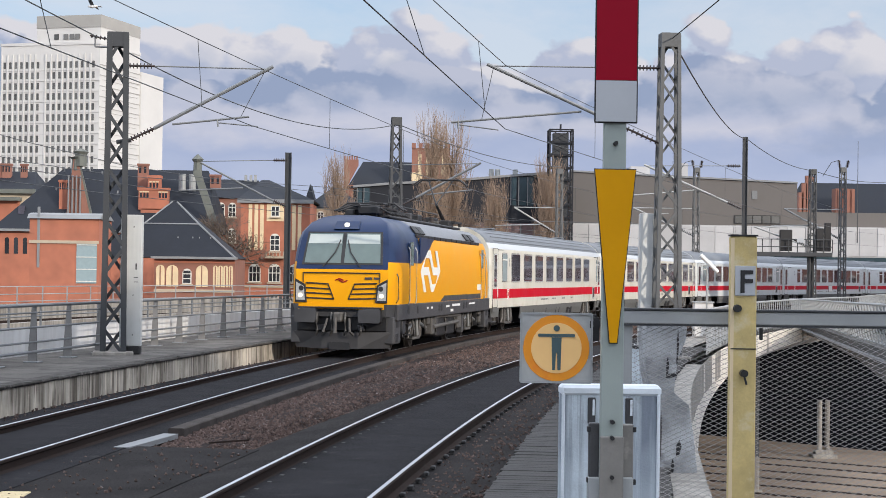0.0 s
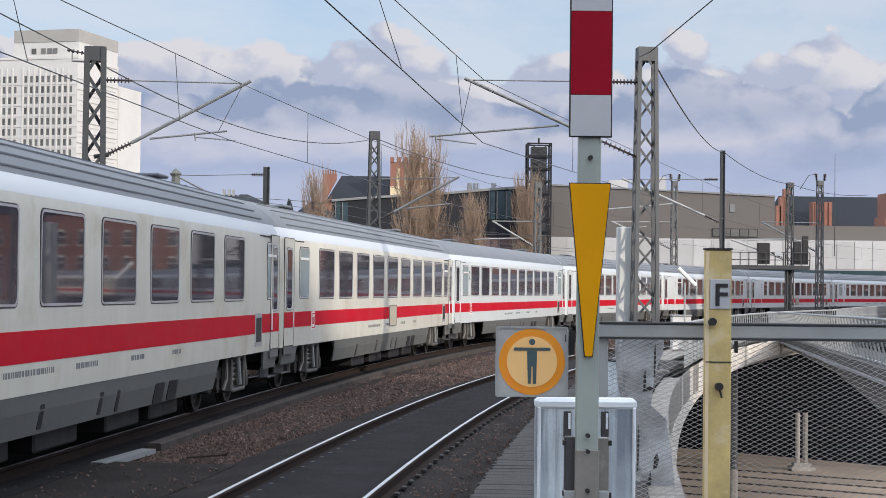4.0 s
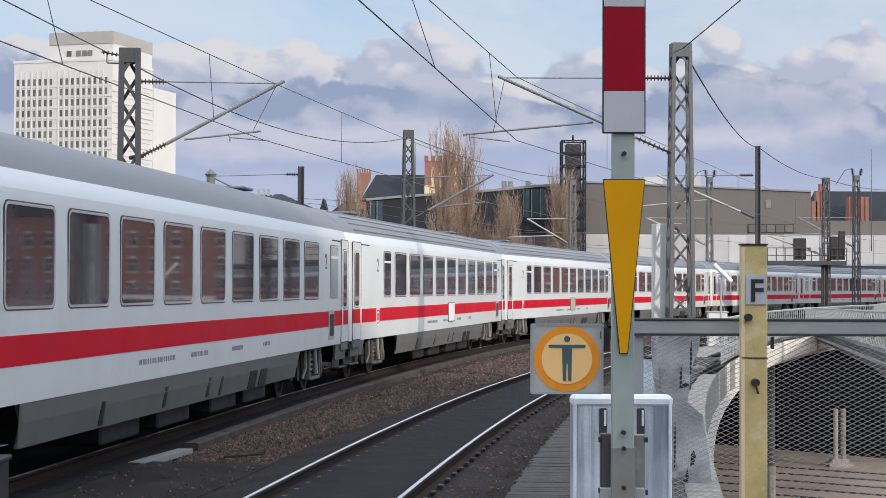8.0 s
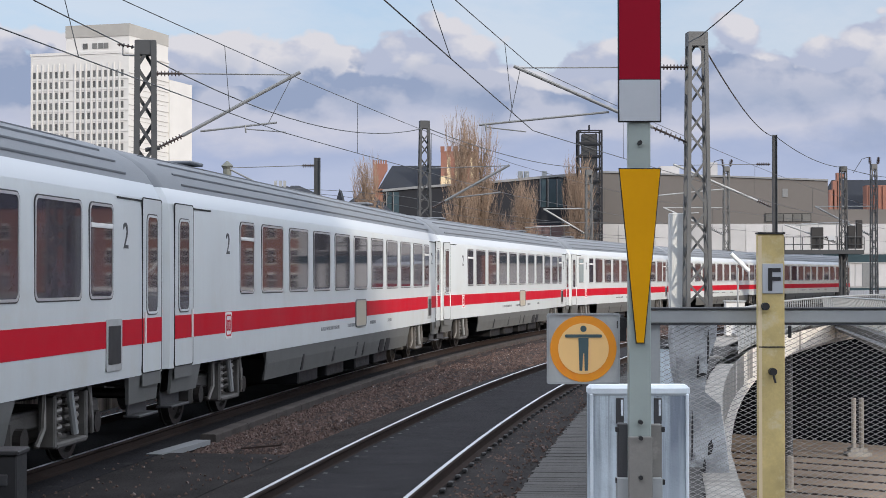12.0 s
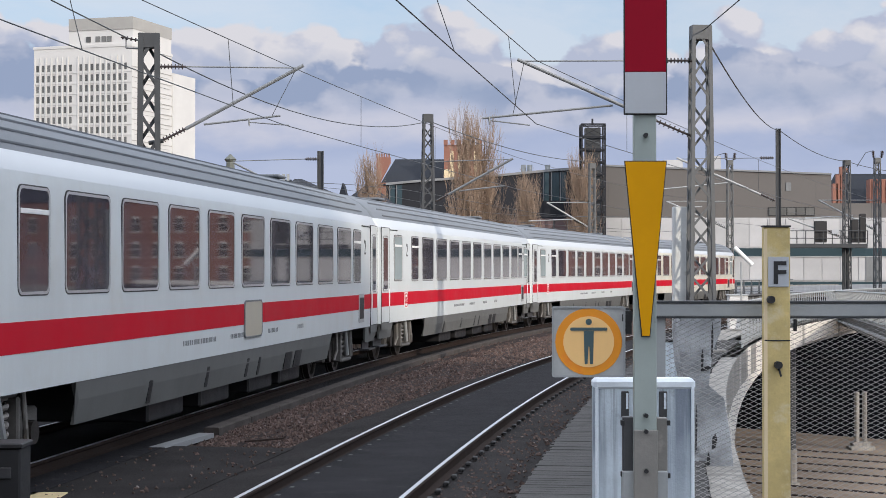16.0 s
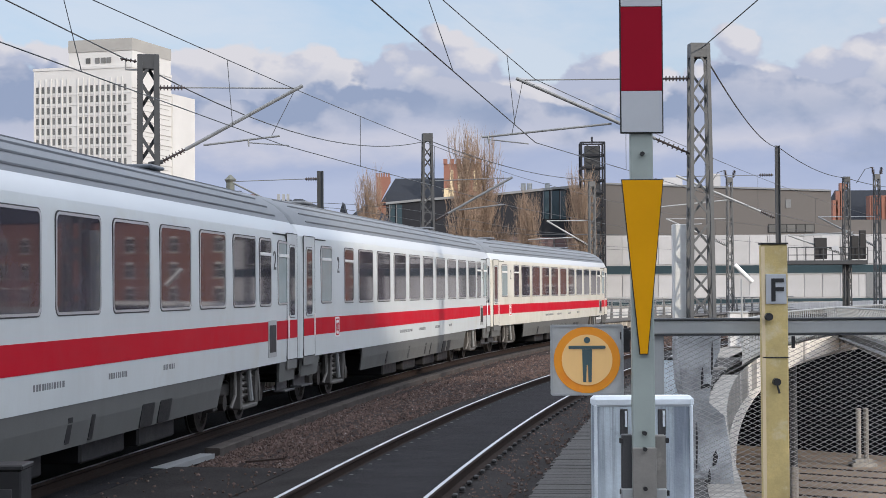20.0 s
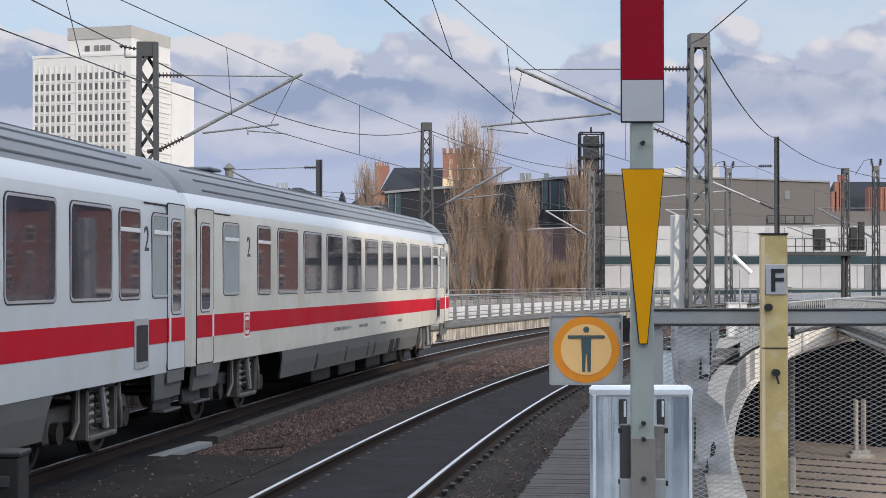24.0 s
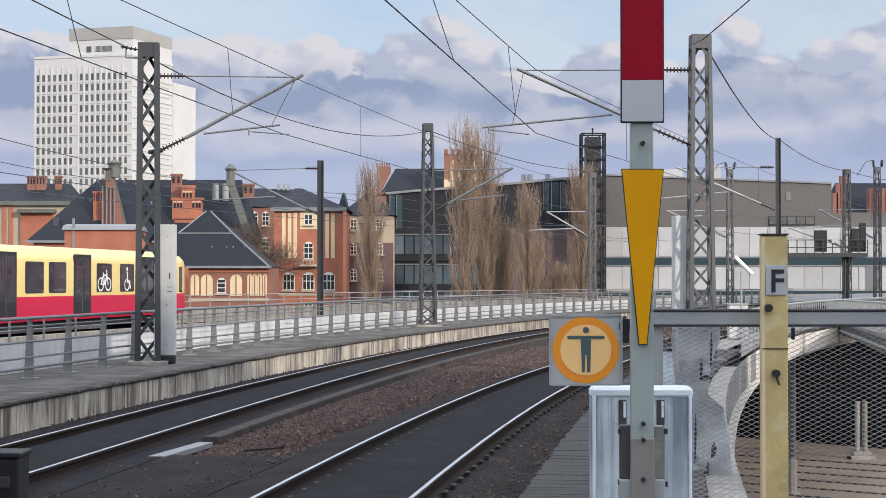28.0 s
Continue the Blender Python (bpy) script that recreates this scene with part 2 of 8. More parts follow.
mm("sign_figure", (0.05, 0.09, 0.10), 0.5, var=0.1, bump=0.0)
mm("white_box", (0.60, 0.68, 0.74), 0.5, var=0.25, scale=3.5, streak=0.75, streak_col=(0.20, 0.235, 0.29), drip=(0.50, 0.57, 0.63), bump=0.2, spots=(9.0, 0.58, 0.70, (0.30, 0.33, 0.37)))
mm("box_rim", (0.72, 0.78, 0.84), 0.5, var=0.12, scale=6.0, bump=0.1, spots=(12.0, 0.60, 0.72, (0.36, 0.39, 0.42)))
mm("yellow_post", (0.56, 0.435, 0.185), 0.7, var=0.28, scale=6.0, fine=80, bump=0.12, spots=(8.0, 0.52, 0.68, (0.60, 0.52, 0.33)))
mm("wood_grey", (0.037, 0.035, 0.034), 0.85, var=0.3, scale=2.0, fine=40, bump=0.4, rand=0.2)
mm("black_steel", (0.025, 0.025, 0.027), 0.6, 0.3, var=0.3, scale=4.0)
mm("coach_white", (0.585, 0.62, 0.63), 0.42, var=0.08, scale=0.8, fine=30, bump=0.02, streak=0.12, streak_col=(0.45, 0.44, 0.41), spots=(0.9, 0.55, 0.8, (0.53, 0.53, 0.50)))
mm("coach_cream", (0.62, 0.605, 0.54), 0.45, var=0.1, scale=0.8, fine=30, bump=0.02, streak=0.18, streak_col=(0.42, 0.38, 0.30), spots=(0.9, 0.52, 0.75, (0.46, 0.41, 0.31)))
mm("hatch_beige", (0.44, 0.40, 0.32), 0.5, var=0.12, scale=3.0, bump=0.02)
mm("spring_steel", (0.20, 0.19, 0.18), 0.6, 0.2, var=0.35, scale=5.0, bump=0.2)
mm("coach_upper", (0.56, 0.59, 0.62), 0.4, var=0.05, scale=0.8, bump=0.02, coat=0.3)
mm("coach_red", (0.50, 0.006, 0.022), 0.5, var=0.08, scale=1.0, bump=0.02, spec=0.10)
mm("coach_roof", (0.135, 0.15, 0.17), 0.55, var=0.2, scale=0.7, bump=0.08)
mm("coach_skirt", (0.125, 0.128, 0.125), 0.6, var=0.2, scale=1.5, bump=0.1, streak=0.12)
mm("bogie", (0.105, 0.10, 0.095), 0.75, 0.2, var=0.4, scale=4.0, bump=0.3)
mm("wheel", (0.05, 0.045, 0.042), 0.5, 0.6, var=0.3, scale=6.0)
mm("glass_dark", (0.058, 0.053, 0.070), 0.03, var=0.5, scale=0.9, bump=0.0, spec=0.30)
mm("glass_frost", (0.28, 0.36, 0.38), 0.15, var=0.08, bump=0.0)
mm("frame_black", (0.02, 0.02, 0.022), 0.5, var=0.1, bump=0.0)
mm("frame_alu", (0.62, 0.63, 0.64), 0.35, 0.6, var=0.08, bump=0.0)
mm("rubber", (0.018, 0.018, 0.019), 0.8, var=0.2)
mm("loco_yellow", (0.76, 0.335, 0.004), 0.4, var=0.06, scale=0.8, bump=0.01, spec=0.14)
mm("loco_blue", (0.009, 0.025, 0.08), 0.35, var=0.1, scale=0.8, bump=0.01, spec=0.3)
mm("loco_grey", (0.05, 0.05, 0.054), 0.55, var=0.25, scale=2.0)
mm("loco_roof", (0.21, 0.22, 0.24), 0.5, 0.3, var=0.15, scale=2.0)
mm("loco_black", (0.014, 0.014, 0.016), 0.55, var=0.3, scale=4.0)
mm("loco_glass", (0.13, 0.175, 0.175), 0.05, var=0.1, bump=0.0, spec=0.25)
mm("blind", (0.44, 0.49, 0.48), 0.6, var=0.06, bump=0.0)
mm("white_paint", (0.78, 0.78, 0.77), 0.4, var=0.05, bump=0.0)
mm("lamp_on", (0.9, 0.88, 0.8), 0.3, emit=(1.0, 0.78, 0.36, 0.75), bump=0.0)
mm("lamp_dim", (0.85, 0.85, 0.8), 0.3, emit=(1.0, 0.90, 0.7, 0.4), bump=0.0)
mm("sbahn_yellow", (0.74, 0.58, 0.23), 0.35, var=0.06, bump=0.01)
mm("sbahn_red", (0.55, 0.012, 0.055), 0.35, var=0.06, bump=0.01)
mm("brick_red", (0.41, 0.15, 0.092), 0.85, var=0.25, scale=0.5, fine=4.0, bump=0.1)
mm("brick_dark", (0.27, 0.125, 0.092), 0.85, var=0.25, scale=0.5, fine=4.0, bump=0.1)
mm("brick_cream", (0.70, 0.57, 0.37), 0.85, var=0.12, scale=0.6, fine=4.0, bump=0.1)
mm("sandstone", (0.44, 0.37, 0.28), 0.85, var=0.15, scale=0.6, fine=4.0, bump=0.1)
mm("slate", (0.021, 0.025, 0.034), 0.7, spec=0.2, var=0.3, scale=0.4, fine=3.0, bump=0.15)
mm("copper_green", (0.13, 0.14, 0.125), 0.7, var=0.25, scale=0.8)
mm("lead", (0.22, 0.23, 0.24), 0.6, var=0.15, scale=0.5)
mm("tower_white", (0.60, 0.59, 0.575), 0.75, var=0.06, scale=0.1, fine=1.0, bump=0.02)
mm("tower_grey", (0.36, 0.35, 0.33), 0.75, var=0.12, scale=0.1, fine=1.0, bump=0.02)
mm("window_dark", (0.03, 0.033, 0.037), 0.15, var=0.3, scale=0.3, bump=0.0, rand=0.5)
mm("window_grey", (0.13, 0.13, 0.125), 0.3, var=0.3, scale=0.3, bump=0.0, rand=0.35)
mm("beige", (0.62, 0.50, 0.28), 0.7, var=0.2, scale=6.0, bump=0.15)
mm("window_white", (0.66, 0.66, 0.62), 0.6, var=0.05, bump=0.0)
mm("dark_clad", (0.018, 0.020, 0.026), 0.6, spec=0.25, var=0.15, scale=0.2, fine=2.0, bump=0.03)
mm("brown_clad", (0.118, 0.108, 0.103), 0.6, var=0.1, scale=0.15, fine=2.0, bump=0.03)
mm("mauve_clad", (0.13, 0.085, 0.085), 0.7, var=0.15, scale=0.4, fine=2.0, bump=0.03)
mm("pale_panel", (0.44, 0.44, 0.45), 0.5, var=0.12, scale=0.4, fine=2.0, bump=0.02, rand=0.12)
mm("institute_glass", (0.085, 0.11, 0.13), 0.1, var=0.3, scale=0.4, bump=0.0, rand=0.5)
mm("mast_grey", (0.095, 0.10, 0.105), 0.6, 0.1, var=0.2, scale=3.0, bump=0.08)
mm("teal_glass", (0.04, 0.066, 0.078), 0.12, var=0.15, scale=0.3, bump=0.0)
mm("bark", (0.16, 0.115, 0.075), 0.9, var=0.3, scale=0.6, fine=5.0, bump=0.3, rand=0.1)
mm("twig", (0.31, 0.225, 0.165), 0.9, var=0.3, scale=0.5, fine=5.0, bump=0.1)
mm("twig_dark", (0.12, 0.09, 0.07), 0.9, var=0.3, scale=0.5, fine=5.0, bump=0.1)
mm("hall", (0.35, 0.35, 0.35), 0.8, var=0.1, scale=0.2)
mm("gull_white", (0.7, 0.7, 0.7), 0.7, var=0.1, bump=0.0)
mm("gull_dark", (0.10, 0.11, 0.13), 0.7, var=0.1, bump=0.0)

# ---- mesh helpers ----


class MB:
    """Collects the vertices and faces of one mesh."""

    def __init__(self):
        self.v, self.f, self.mi, self.cur = [], [], [], 0

    def add(self, verts, faces):
        n = len(self.v)
        self.v += [tuple(p) for p in verts]
        self.f += [tuple(n + i for i in f) for f in faces]
        self.mi += [self.cur] * len(faces)
        return self

    def box(self, c, size, m=None, bevel=0.0):
        """A box at centre c, with chamfered edges where bevel is given; m turns it."""
        h = [s / 2 for s in size]
        b = min(bevel, *[x * 0.9 for x in h])
        vs, fs, idx = [], [], {}
        if b <= 0:
            for i, (sx, sy, sz) in enumerate([(x, y, z) for x in (-1, 1) for y in (-1, 1) for z in (-1, 1)]):
                vs.append(Vector((sx * h[0], sy * h[1], sz * h[2])))
            fs = [(0, 1, 3, 2), (4, 6, 7, 5), (0, 4, 5, 1), (2, 3, 7, 6), (0, 2, 6, 4), (1, 5, 7, 3)]
        else:
            for sx in (-1, 1):
                for sy in (-1, 1):
                    for sz in (-1, 1):
                        for ax in range(3):
                            p = [s * (hh - b) for s, hh in zip((sx, sy, sz), h)]
                            p[ax] = (sx, sy, sz)[ax] * h[ax]
                            idx[(sx, sy, sz, ax)] = len(vs)
                            vs.append(Vector(p))
            S2 = (-1, 1)
            for ax in range(3):
                o = [a for a in range(3) if a != ax]
                for s in S2:
                    q = []
                    for a, b2 in ((-1, -1), (1, -1), (1, 1), (-1, 1)):
                        k = [0, 0, 0]
                        k[ax], k[o[0]], k[o[1]] = s, a, b2
                        q.append(idx[(*k, ax)])
                    fs.append(tuple(q))
                for a in S2:
                    for b2 in S2:
                        q = []
                        for s, w in ((-1, 0), (1, 0), (1, 1), (-1, 1)):
                            k = [0, 0, 0]
                            k[ax], k[o[0]], k[o[1]] = s, a, b2
                            q.append(idx[(*k, o[w])])
                        fs.append(tuple(q))
            for sx in S2:
                for sy in S2:
                    for sz in S2:
                        fs.append(tuple(idx[(sx, sy, sz, ax)] for ax in range(3)))
        t = (m.to_3x3() if m else Matrix.Identity(3))
        return self.add([t @ p + Vector(c) for p in vs], fs)

    def tube(self, pts, r, n=8, cap=True):
        """A round bar along the points; r is one radius or one for each point."""
        pts = [Vector(p) for p in pts]
        rs = r if isinstance(r, (list, tuple)) else [r] * len(pts)
        vs, fs = [], []
        for i, p in enumerate(pts):
            d = (pts[min(i + 1, len(pts) - 1)] - pts[max(i - 1, 0)]).normalized()
            a = d.cross(Vector((0, 0, 1)))
            a = a.normalized() if a.length > 1e-4 else Vector((1, 0, 0))
            b = d.cross(a).normalized()
            for k in range(n):
                w = 2 * math.pi * k / n
                vs.append(p + (a * math.cos(w) + b * math.sin(w)) * rs[i])
        for i in range(len(pts) - 1):
            for k in range(n):
                fs.append((i * n + k, i * n + (k + 1) % n, (i + 1) * n + (k + 1) % n, (i + 1) * n + k))
        if cap:
            fs += [tuple(range(n - 1, -1, -1)), tuple((len(pts) - 1) * n + k for k in range(n))]
        return self.add(vs, fs)

    def bar(self, p, q, w, h, up=(0, 0, 1)):
        """A square bar from p to q, w wide and h along up."""
        p, q = Vector(p), Vector(q)
        d = (q - p)
        y = d.normalized()
        x = y.cross(Vector(up))
        x = x.normalized() if x.length > 1e-4 else Vector((1, 0, 0))
        z = x.cross(y)
        m = Matrix((x, y, z)).transposed()
        return self.box((p + q) / 2, (w, d.length, h), m)

    def prism(self, poly, place, depth):
        """A flat outline in the x and y of the pose, given thickness along its z."""
        n = len(poly)
        vs = [place @ Vector((x, y, 0)) for x, y in poly] + [place @ Vector((x, y, depth)) for x, y in poly]
        fs = [tuple(range(n - 1, -1, -1)), tuple(range(n, 2 * n))] + [(i, (i + 1) % n, n + (i + 1) % n, n + i) for i in range(n)]
        return self.add(vs, fs)

    def loft(self, rings, closed=True, cap=True):
        n = len(rings[0])
        vs = [p for r in rings for p in r]
        fs = []
        for i in range(len(rings) - 1):
            for k in range(n if closed else n - 1):
                fs.append((i * n + k, i * n + (k + 1) % n, (i + 1) * n + (k + 1) % n, (i + 1) * n + k))
        if cap and closed:
            fs += [tuple(range(n - 1, -1, -1)), tuple((len(rings) - 1) * n + k for k in range(n))]
        return self.add(vs, fs)

    def mesh(self, name, mats):
        me = bpy.data.meshes.new(name)
        me.from_pydata(self.v, [], self.f)
        for m in (mats if isinstance(mats, (list, tuple)) else [mats]):
            me.materials.append(M[m])
        if any(self.mi):
            me.polygons.foreach_set("material_index", self.mi)
        bm = bmesh.new()
        bm.from_mesh(me)
        if len(bm.faces) < 60000:
            bmesh.ops.recalc_face_normals(bm, faces=bm.faces)
        bm.to_mesh(me)
        bm.free()
        return me


def smooth(ob, angle=35):
    me = ob.data
    me.polygons.foreach_set("use_smooth", [True] * len(me.polygons))
    me.set_sharp_from_angle(angle=radians(angle))
    return ob


def part(name, mb, mats, parent, label="", m=None):
    """Links one mesh as a part under a thing or a part."""
    me = mb if isinstance(mb, bpy.types.Mesh) else mb.mesh(name, mats)
    ob = new(name, me)
    if m is not None:
        ob.matrix_basis = m
    ob.parent = parent
    if label:
        ob["label"] = label
    return ob


def thing(name, label, category, m=None, mb=None, mats=None, group="", kind=""):
    """A top-level thing: one mesh, or an empty that carries its parts."""
    ob = new(name, mb.mesh(name, mats) if mb else None)
    if m is not None:
        ob.matrix_basis = m
    return tagged(ob, label, category, group, kind)


# ---- the plan: the near track's line, its far neighbour and the walks follow it ----
S_ARR = np.arange(-300.0, 345.0, 1.0)
K_ARR = np.interp(S_ARR, np.arange(9) * 30.0, (0.000358, 0.002699, 0.003579, 0.003032, 0.002995, 0.002831, 0.002653, 0.002474, 0.002295))
TH = np.cumsum(K_ARR)
TH += 0.11446 - np.interp(0, S_ARR, TH)
AX = np.cumsum(np.sin(TH))
AY = np.cumsum(np.cos(TH))
AX += -5.986 - np.interp(0, S_ARR, AX)
AY += 15.0 - np.interp(0, S_ARR, AY)


def heading(s):
    return float(np.interp(s, S_ARR, TH))


def on(s, o=0.0, z=0.0):
    """A point s along the train's track, o to its right, z above its rails."""
    th = heading(s)
    return Vector((float(np.interp(s, S_ARR, AX)) + o * math.cos(th), float(np.interp(s, S_ARR, AY)) - o * math.sin(th), z))


def gap_b(s):
    """The way from the train's track to the platform track."""
    s = max(-60.0, min(s, 75.0))
    return 4.686 + 0.014 * s + 0.000886 * s * abs(s) if s > 0 else 4.686 + 0.014 * s


def frame_at(s, o=0.0, z=0.0):
    return Matrix.Translation(on(s, o, z)) @ Matrix.Rotation(-heading(s), 4, "Z")


def sweep(mb, prof, s0, s1, step, off=0.0, closed=True):
    """A profile of (o, z) drawn along the track; off may be a function of s."""
    n = max(1, int(round((s1 - s0) / step)))
    rings = []
    for i in range(n + 1):
        s = s0 + (s1 - s0) * i / n
        d = off(s) if callable(off) else off
        rings.append([on(s, o + d, z) for o, z in prof])
    return mb.loft(rings, closed, True)

# ---- structure: ground, deck, tracks, walks ----
GROUND_Z = -6.2
DECK_Z = 0.28


def build_structure():
    g = MB()
    n = 24
    ext = [-4000, -1200, -400, -150, -60, 0, 60, 150, 400, 1200, 4000]
    vs = [(x, y, GROUND_Z) for y in ext for x in ext]
    m = len(ext)
    g.add(vs, [(j * m + i, j * m + i + 1, (j + 1) * m + i + 1, (j + 1) * m + i) for j in range(m - 1) for i in range(m - 1)])
    thing("ground", "dark city ground and streets under the viaduct", "ground", None, g, "street", kind="structure")
    y = MB()
    y.box((24, 82, GROUND_Z + 0.03), (44, 70, 0.06))
    thing("ground_yard", "bare brown earth yard beneath the bridge arch", "ground", None, y, "mud", kind="structure")
    # old track lines in the earth yard
    ro = MB()
    for k in range(8):
        yy = 77 - k * 3.1
        ro.bar((12, yy + 6.0, GROUND_Z + 0.06), (26, yy - 4.5, GROUND_Z + 0.06), 0.28, 0.06)
    thing("yard_ruts", "dark shallow ruts across the earth yard", "ruts", None, ro, "ballast_bed", kind="structure")

    # the deck that carries all tracks
    d = MB()
    sweep(d, [(-27.0, -0.26), (0, -0.26), (0, -1.0), (-27.0, -1.0)], -60, 340, 5, lambda s: 0.0)
    thing("viaduct_deck", "broad concrete viaduct deck under the tracks", "viaduct", None, d, "dust", kind="structure")
    d = MB()
    n = 80
    rings = []
    for i in range(n + 1):
        s = -60 + 400 * i / n
        e = gap_b(s) + 3.9
        rings.append([on(s, 0, -0.26), on(s, e - 0.6, -0.26), on(s, e - 0.6, -0.55), on(s, 0, -1.0)])
    d.loft(rings)
    thing("viaduct_deck_outer", "concrete viaduct deck under the platform track", "viaduct", None, d, "dust", kind="structure")

    # dark slabs between and beside the rails
    for nm, off, z in (("track_bed", 0.0, 0.0), ("track_bed_platform", gap_b, 0.08)):
        b = MB()
        sweep(b, [(-0.69, -0.10 + z), (0.69, -0.10 + z), (0.69, -0.27 + z), (-0.69, -0.27 + z)], -60, 300, 4, off)
        thing(nm, "smooth dark slab between the rails", "track bed", None, b, "slab", kind="structure")
    b = MB()
    sweep(b, [(-2.0, -0.20), (-0.82, -0.15), (-0.82, -0.27), (-2.0, -0.27)], -60, 300, 4, 0.0)
    sweep(b, [(0.82, -0.15), (1.34, -0.15), (1.34, -0.27), (0.82, -0.27)], -60, 300, 4, 0.0)
    thing("track_shoulder", "dusty dark track shoulder", "track bed", None, b, "slab", kind="structure")
    b = MB()
    sweep(b, [(0.82, -0.07), (1.9, -0.10), (1.9, -0.27), (0.82, -0.27)], -60, 120, 4, gap_b)
    sweep(b, [(-1.95, -0.20), (-1.3, -0.09), (-0.82, -0.07), (-0.82, -0.27), (-1.95, -0.27)], -60, 120, 4, gap_b)
    thing("platform_track_shoulder", "dark gritty shoulder beside the platform track", "track bed", None, b, "dust", kind="structure")
    b = MB()
    n = 17
    b.loft([[on(s, 1.34, -0.158), on(s, gap_b(s) - 1.8, -0.165), on(s, gap_b(s) - 1.8, -0.27), on(s, 1.34, -0.27)] for s in [-60 + 68.2 * i / n for i in range(n + 1)]])
    thing("dusty_apron", "flat dusty ground between the two tracks", "ground", None, b, "dust", kind="structure")
    # low kerb beside the ballast
    k = MB()
    for i in range(54):
        s = 10.0 + i * 2.0
        sweep(k, [(1.35, -0.09), (1.37, -0.075), (1.56, -0.075), (1.58, -0.09), (1.58, -0.30), (1.35, -0.30)], s, s + 1.98, 1.0, 0.0)
    thing("ballast_kerb", "low concrete kerb along the ballast", "kerb", None, k, "kerb_dark", kind="structure")

    # ballast between the tracks: a heaped bed and single stones on it
    b = MB()
    rings = []
    for i in range(61):
        s = 7.9 + i * 2.0
        e = gap_b(s) - (1.85 - min(0.5, max(0.0, (s - 12) / 22)))
        lo = 1.46
        w = min(1.0, (s - 7.9) / 3.0)
        hgt = -0.245 + 0.19 * w
        mid = lo + (e - lo) * (0.35 + 0.2 * w)
        hgt -= 0.05 * w
        rings.append([on(s, lo, -0.26 + 0.03 * w), on(s, lo + 0.5, -0.26 + 0.13 * w), on(s, mid, hgt + 0.01), on(s, lo + (e - lo) * 0.8, hgt - 0.01), on(s, e, -0.265), on(s, e, -0.3), on(s, lo, -0.3)])
    b.loft(rings)
    thing("ballast", "reddish brown ballast heaped between the tracks", "ballast", None, b, "ballast_bed", kind="structure")
    rng = random.Random(5)
    st = MB()
    oct_v = [Vector(p) for p in ((1, 0, 0), (0, 1, 0), (-1, 0, 0), (0, -1, 0), (0, 0, 1), (0, 0, -1))]
    oct_f = [(0, 1, 4), (1, 2, 4), (2, 3, 4), (3, 0, 4), (1, 0, 5), (2, 1, 5), (3, 2, 5), (0, 3, 5)]
    for i in range(30000):
        s = 7.6 + 75 * rng.random() ** 1.7
        e = gap_b(s) - (1.85 - min(0.5, max(0.0, (s - 12) / 22)))
        w = max(0.0, min(1.0, (s - 7.9) / 3.0))
        u = min(1.06, rng.random() * 1.02 + abs(rng.gauss(0, 0.02)))
        o = 1.47 + (e - 1.47) * u
        edge = max(0.0, min(1.0, min(0.2 + u / 0.4, (1 - u) / 0.2)))
        z = -0.262 + 0.145 * w * edge + rng.uniform(-0.006, 0.014)
        r = (0.012 + 0.034 * rng.random() ** 2.0) * (1 + s / 60)
        m = Euler((rng.uniform(0, 6), rng.uniform(0, 6), rng.uniform(0, 6))).to_matrix()
        c = on(s, o, z)
        sc = Vector((rng.uniform(0.7, 1.3), rng.uniform(0.6, 1.1), rng.uniform(0.5, 0.9)))
        st.add([c + m @ Vector((p.x * sc.x * r, p.y * sc.y * r, p.z * sc.z * r)) for p in oct_v], oct_f)
    ob = thing("ballast_stones", "loose reddish brown ballast stones between the tracks", "ballast", None, st, "stone", kind="stuff")
    gs = MB()
    for i in range(6500):
        s = rng.uniform(-2, 60)
        if rng.random() < 0.55:
            o = gap_b(s) + rng.uniform(0.85, 1.9)
            z = -0.08
        elif rng.random() < 0.6:
            o, z = rng.uniform(1.0, 3.2), -0.155
            if s > 8.2:
                continue
        else:
            o, z = rng.uniform(-2.0, -1.1), -0.18
        r = rng.uniform(0.012, 0.035)
        m = Euler((rng.uniform(0, 6), rng.uniform(0, 6), rng.uniform(0, 6))).to_matrix()
        c = on(s, o, z)
        gs.add([c + m @ Vector((p.x * r, p.y * r, p.z * r * 0.7)) for p in oct_v], oct_f)
    thing("grit", "grit and small stones scattered on the track shoulders", "grit", None, gs, "stone", kind="stuff")

    # rails: dark web and foot, polished head
    head = [(-0.020, 0.0), (0.020, 0.0), (0.022, -0.004), (-0.022, -0.004)]
    web = [(-0.024, -0.003), (0.024, -0.003), (0.036, -0.012), (0.036, -0.036), (0.010, -0.06), (0.010, -0.13), (0.07, -0.16), (0.07, -0.172), (-0.07, -0.172), (-0.07, -0.16), (-0.010, -0.13), (-0.010, -0.06), (-0.036, -0.036), (-0.036, -0.012)]
    for nm, off, z, s1 in (("rail", 0.0, 0.0, 320), ("platform_track_rail", gap_b, 0.10, 110)):
        for side in (-0.753, 0.753):
            r = thing(nm, "worn steel rail with a polished running surface", "rail", kind="structure")
            for pn, prof, mt in (("rail_head", head, "rail_head"), ("rail_web", web, "rail_side")):
                mb = MB()
                rings = []
                n = int((s1 + 60) / 2)
                for i in range(n + 1):
                    s = -60 + (s1 + 60) * i / n
                    d = off(s) if callable(off) else off
                    rings.append([on(s, o + d + side, zz + z) for o, zz in prof])
                mb.loft(rings)
                part(pn, mb, mt, r)
    # rail fastenings, in a row along each side of the rails
    cb = MB()
    cb.box((0, 0, 0), (0.06, 0.13, 0.04), bevel=0.01)
    me = cb.mesh("fastening", "clip")
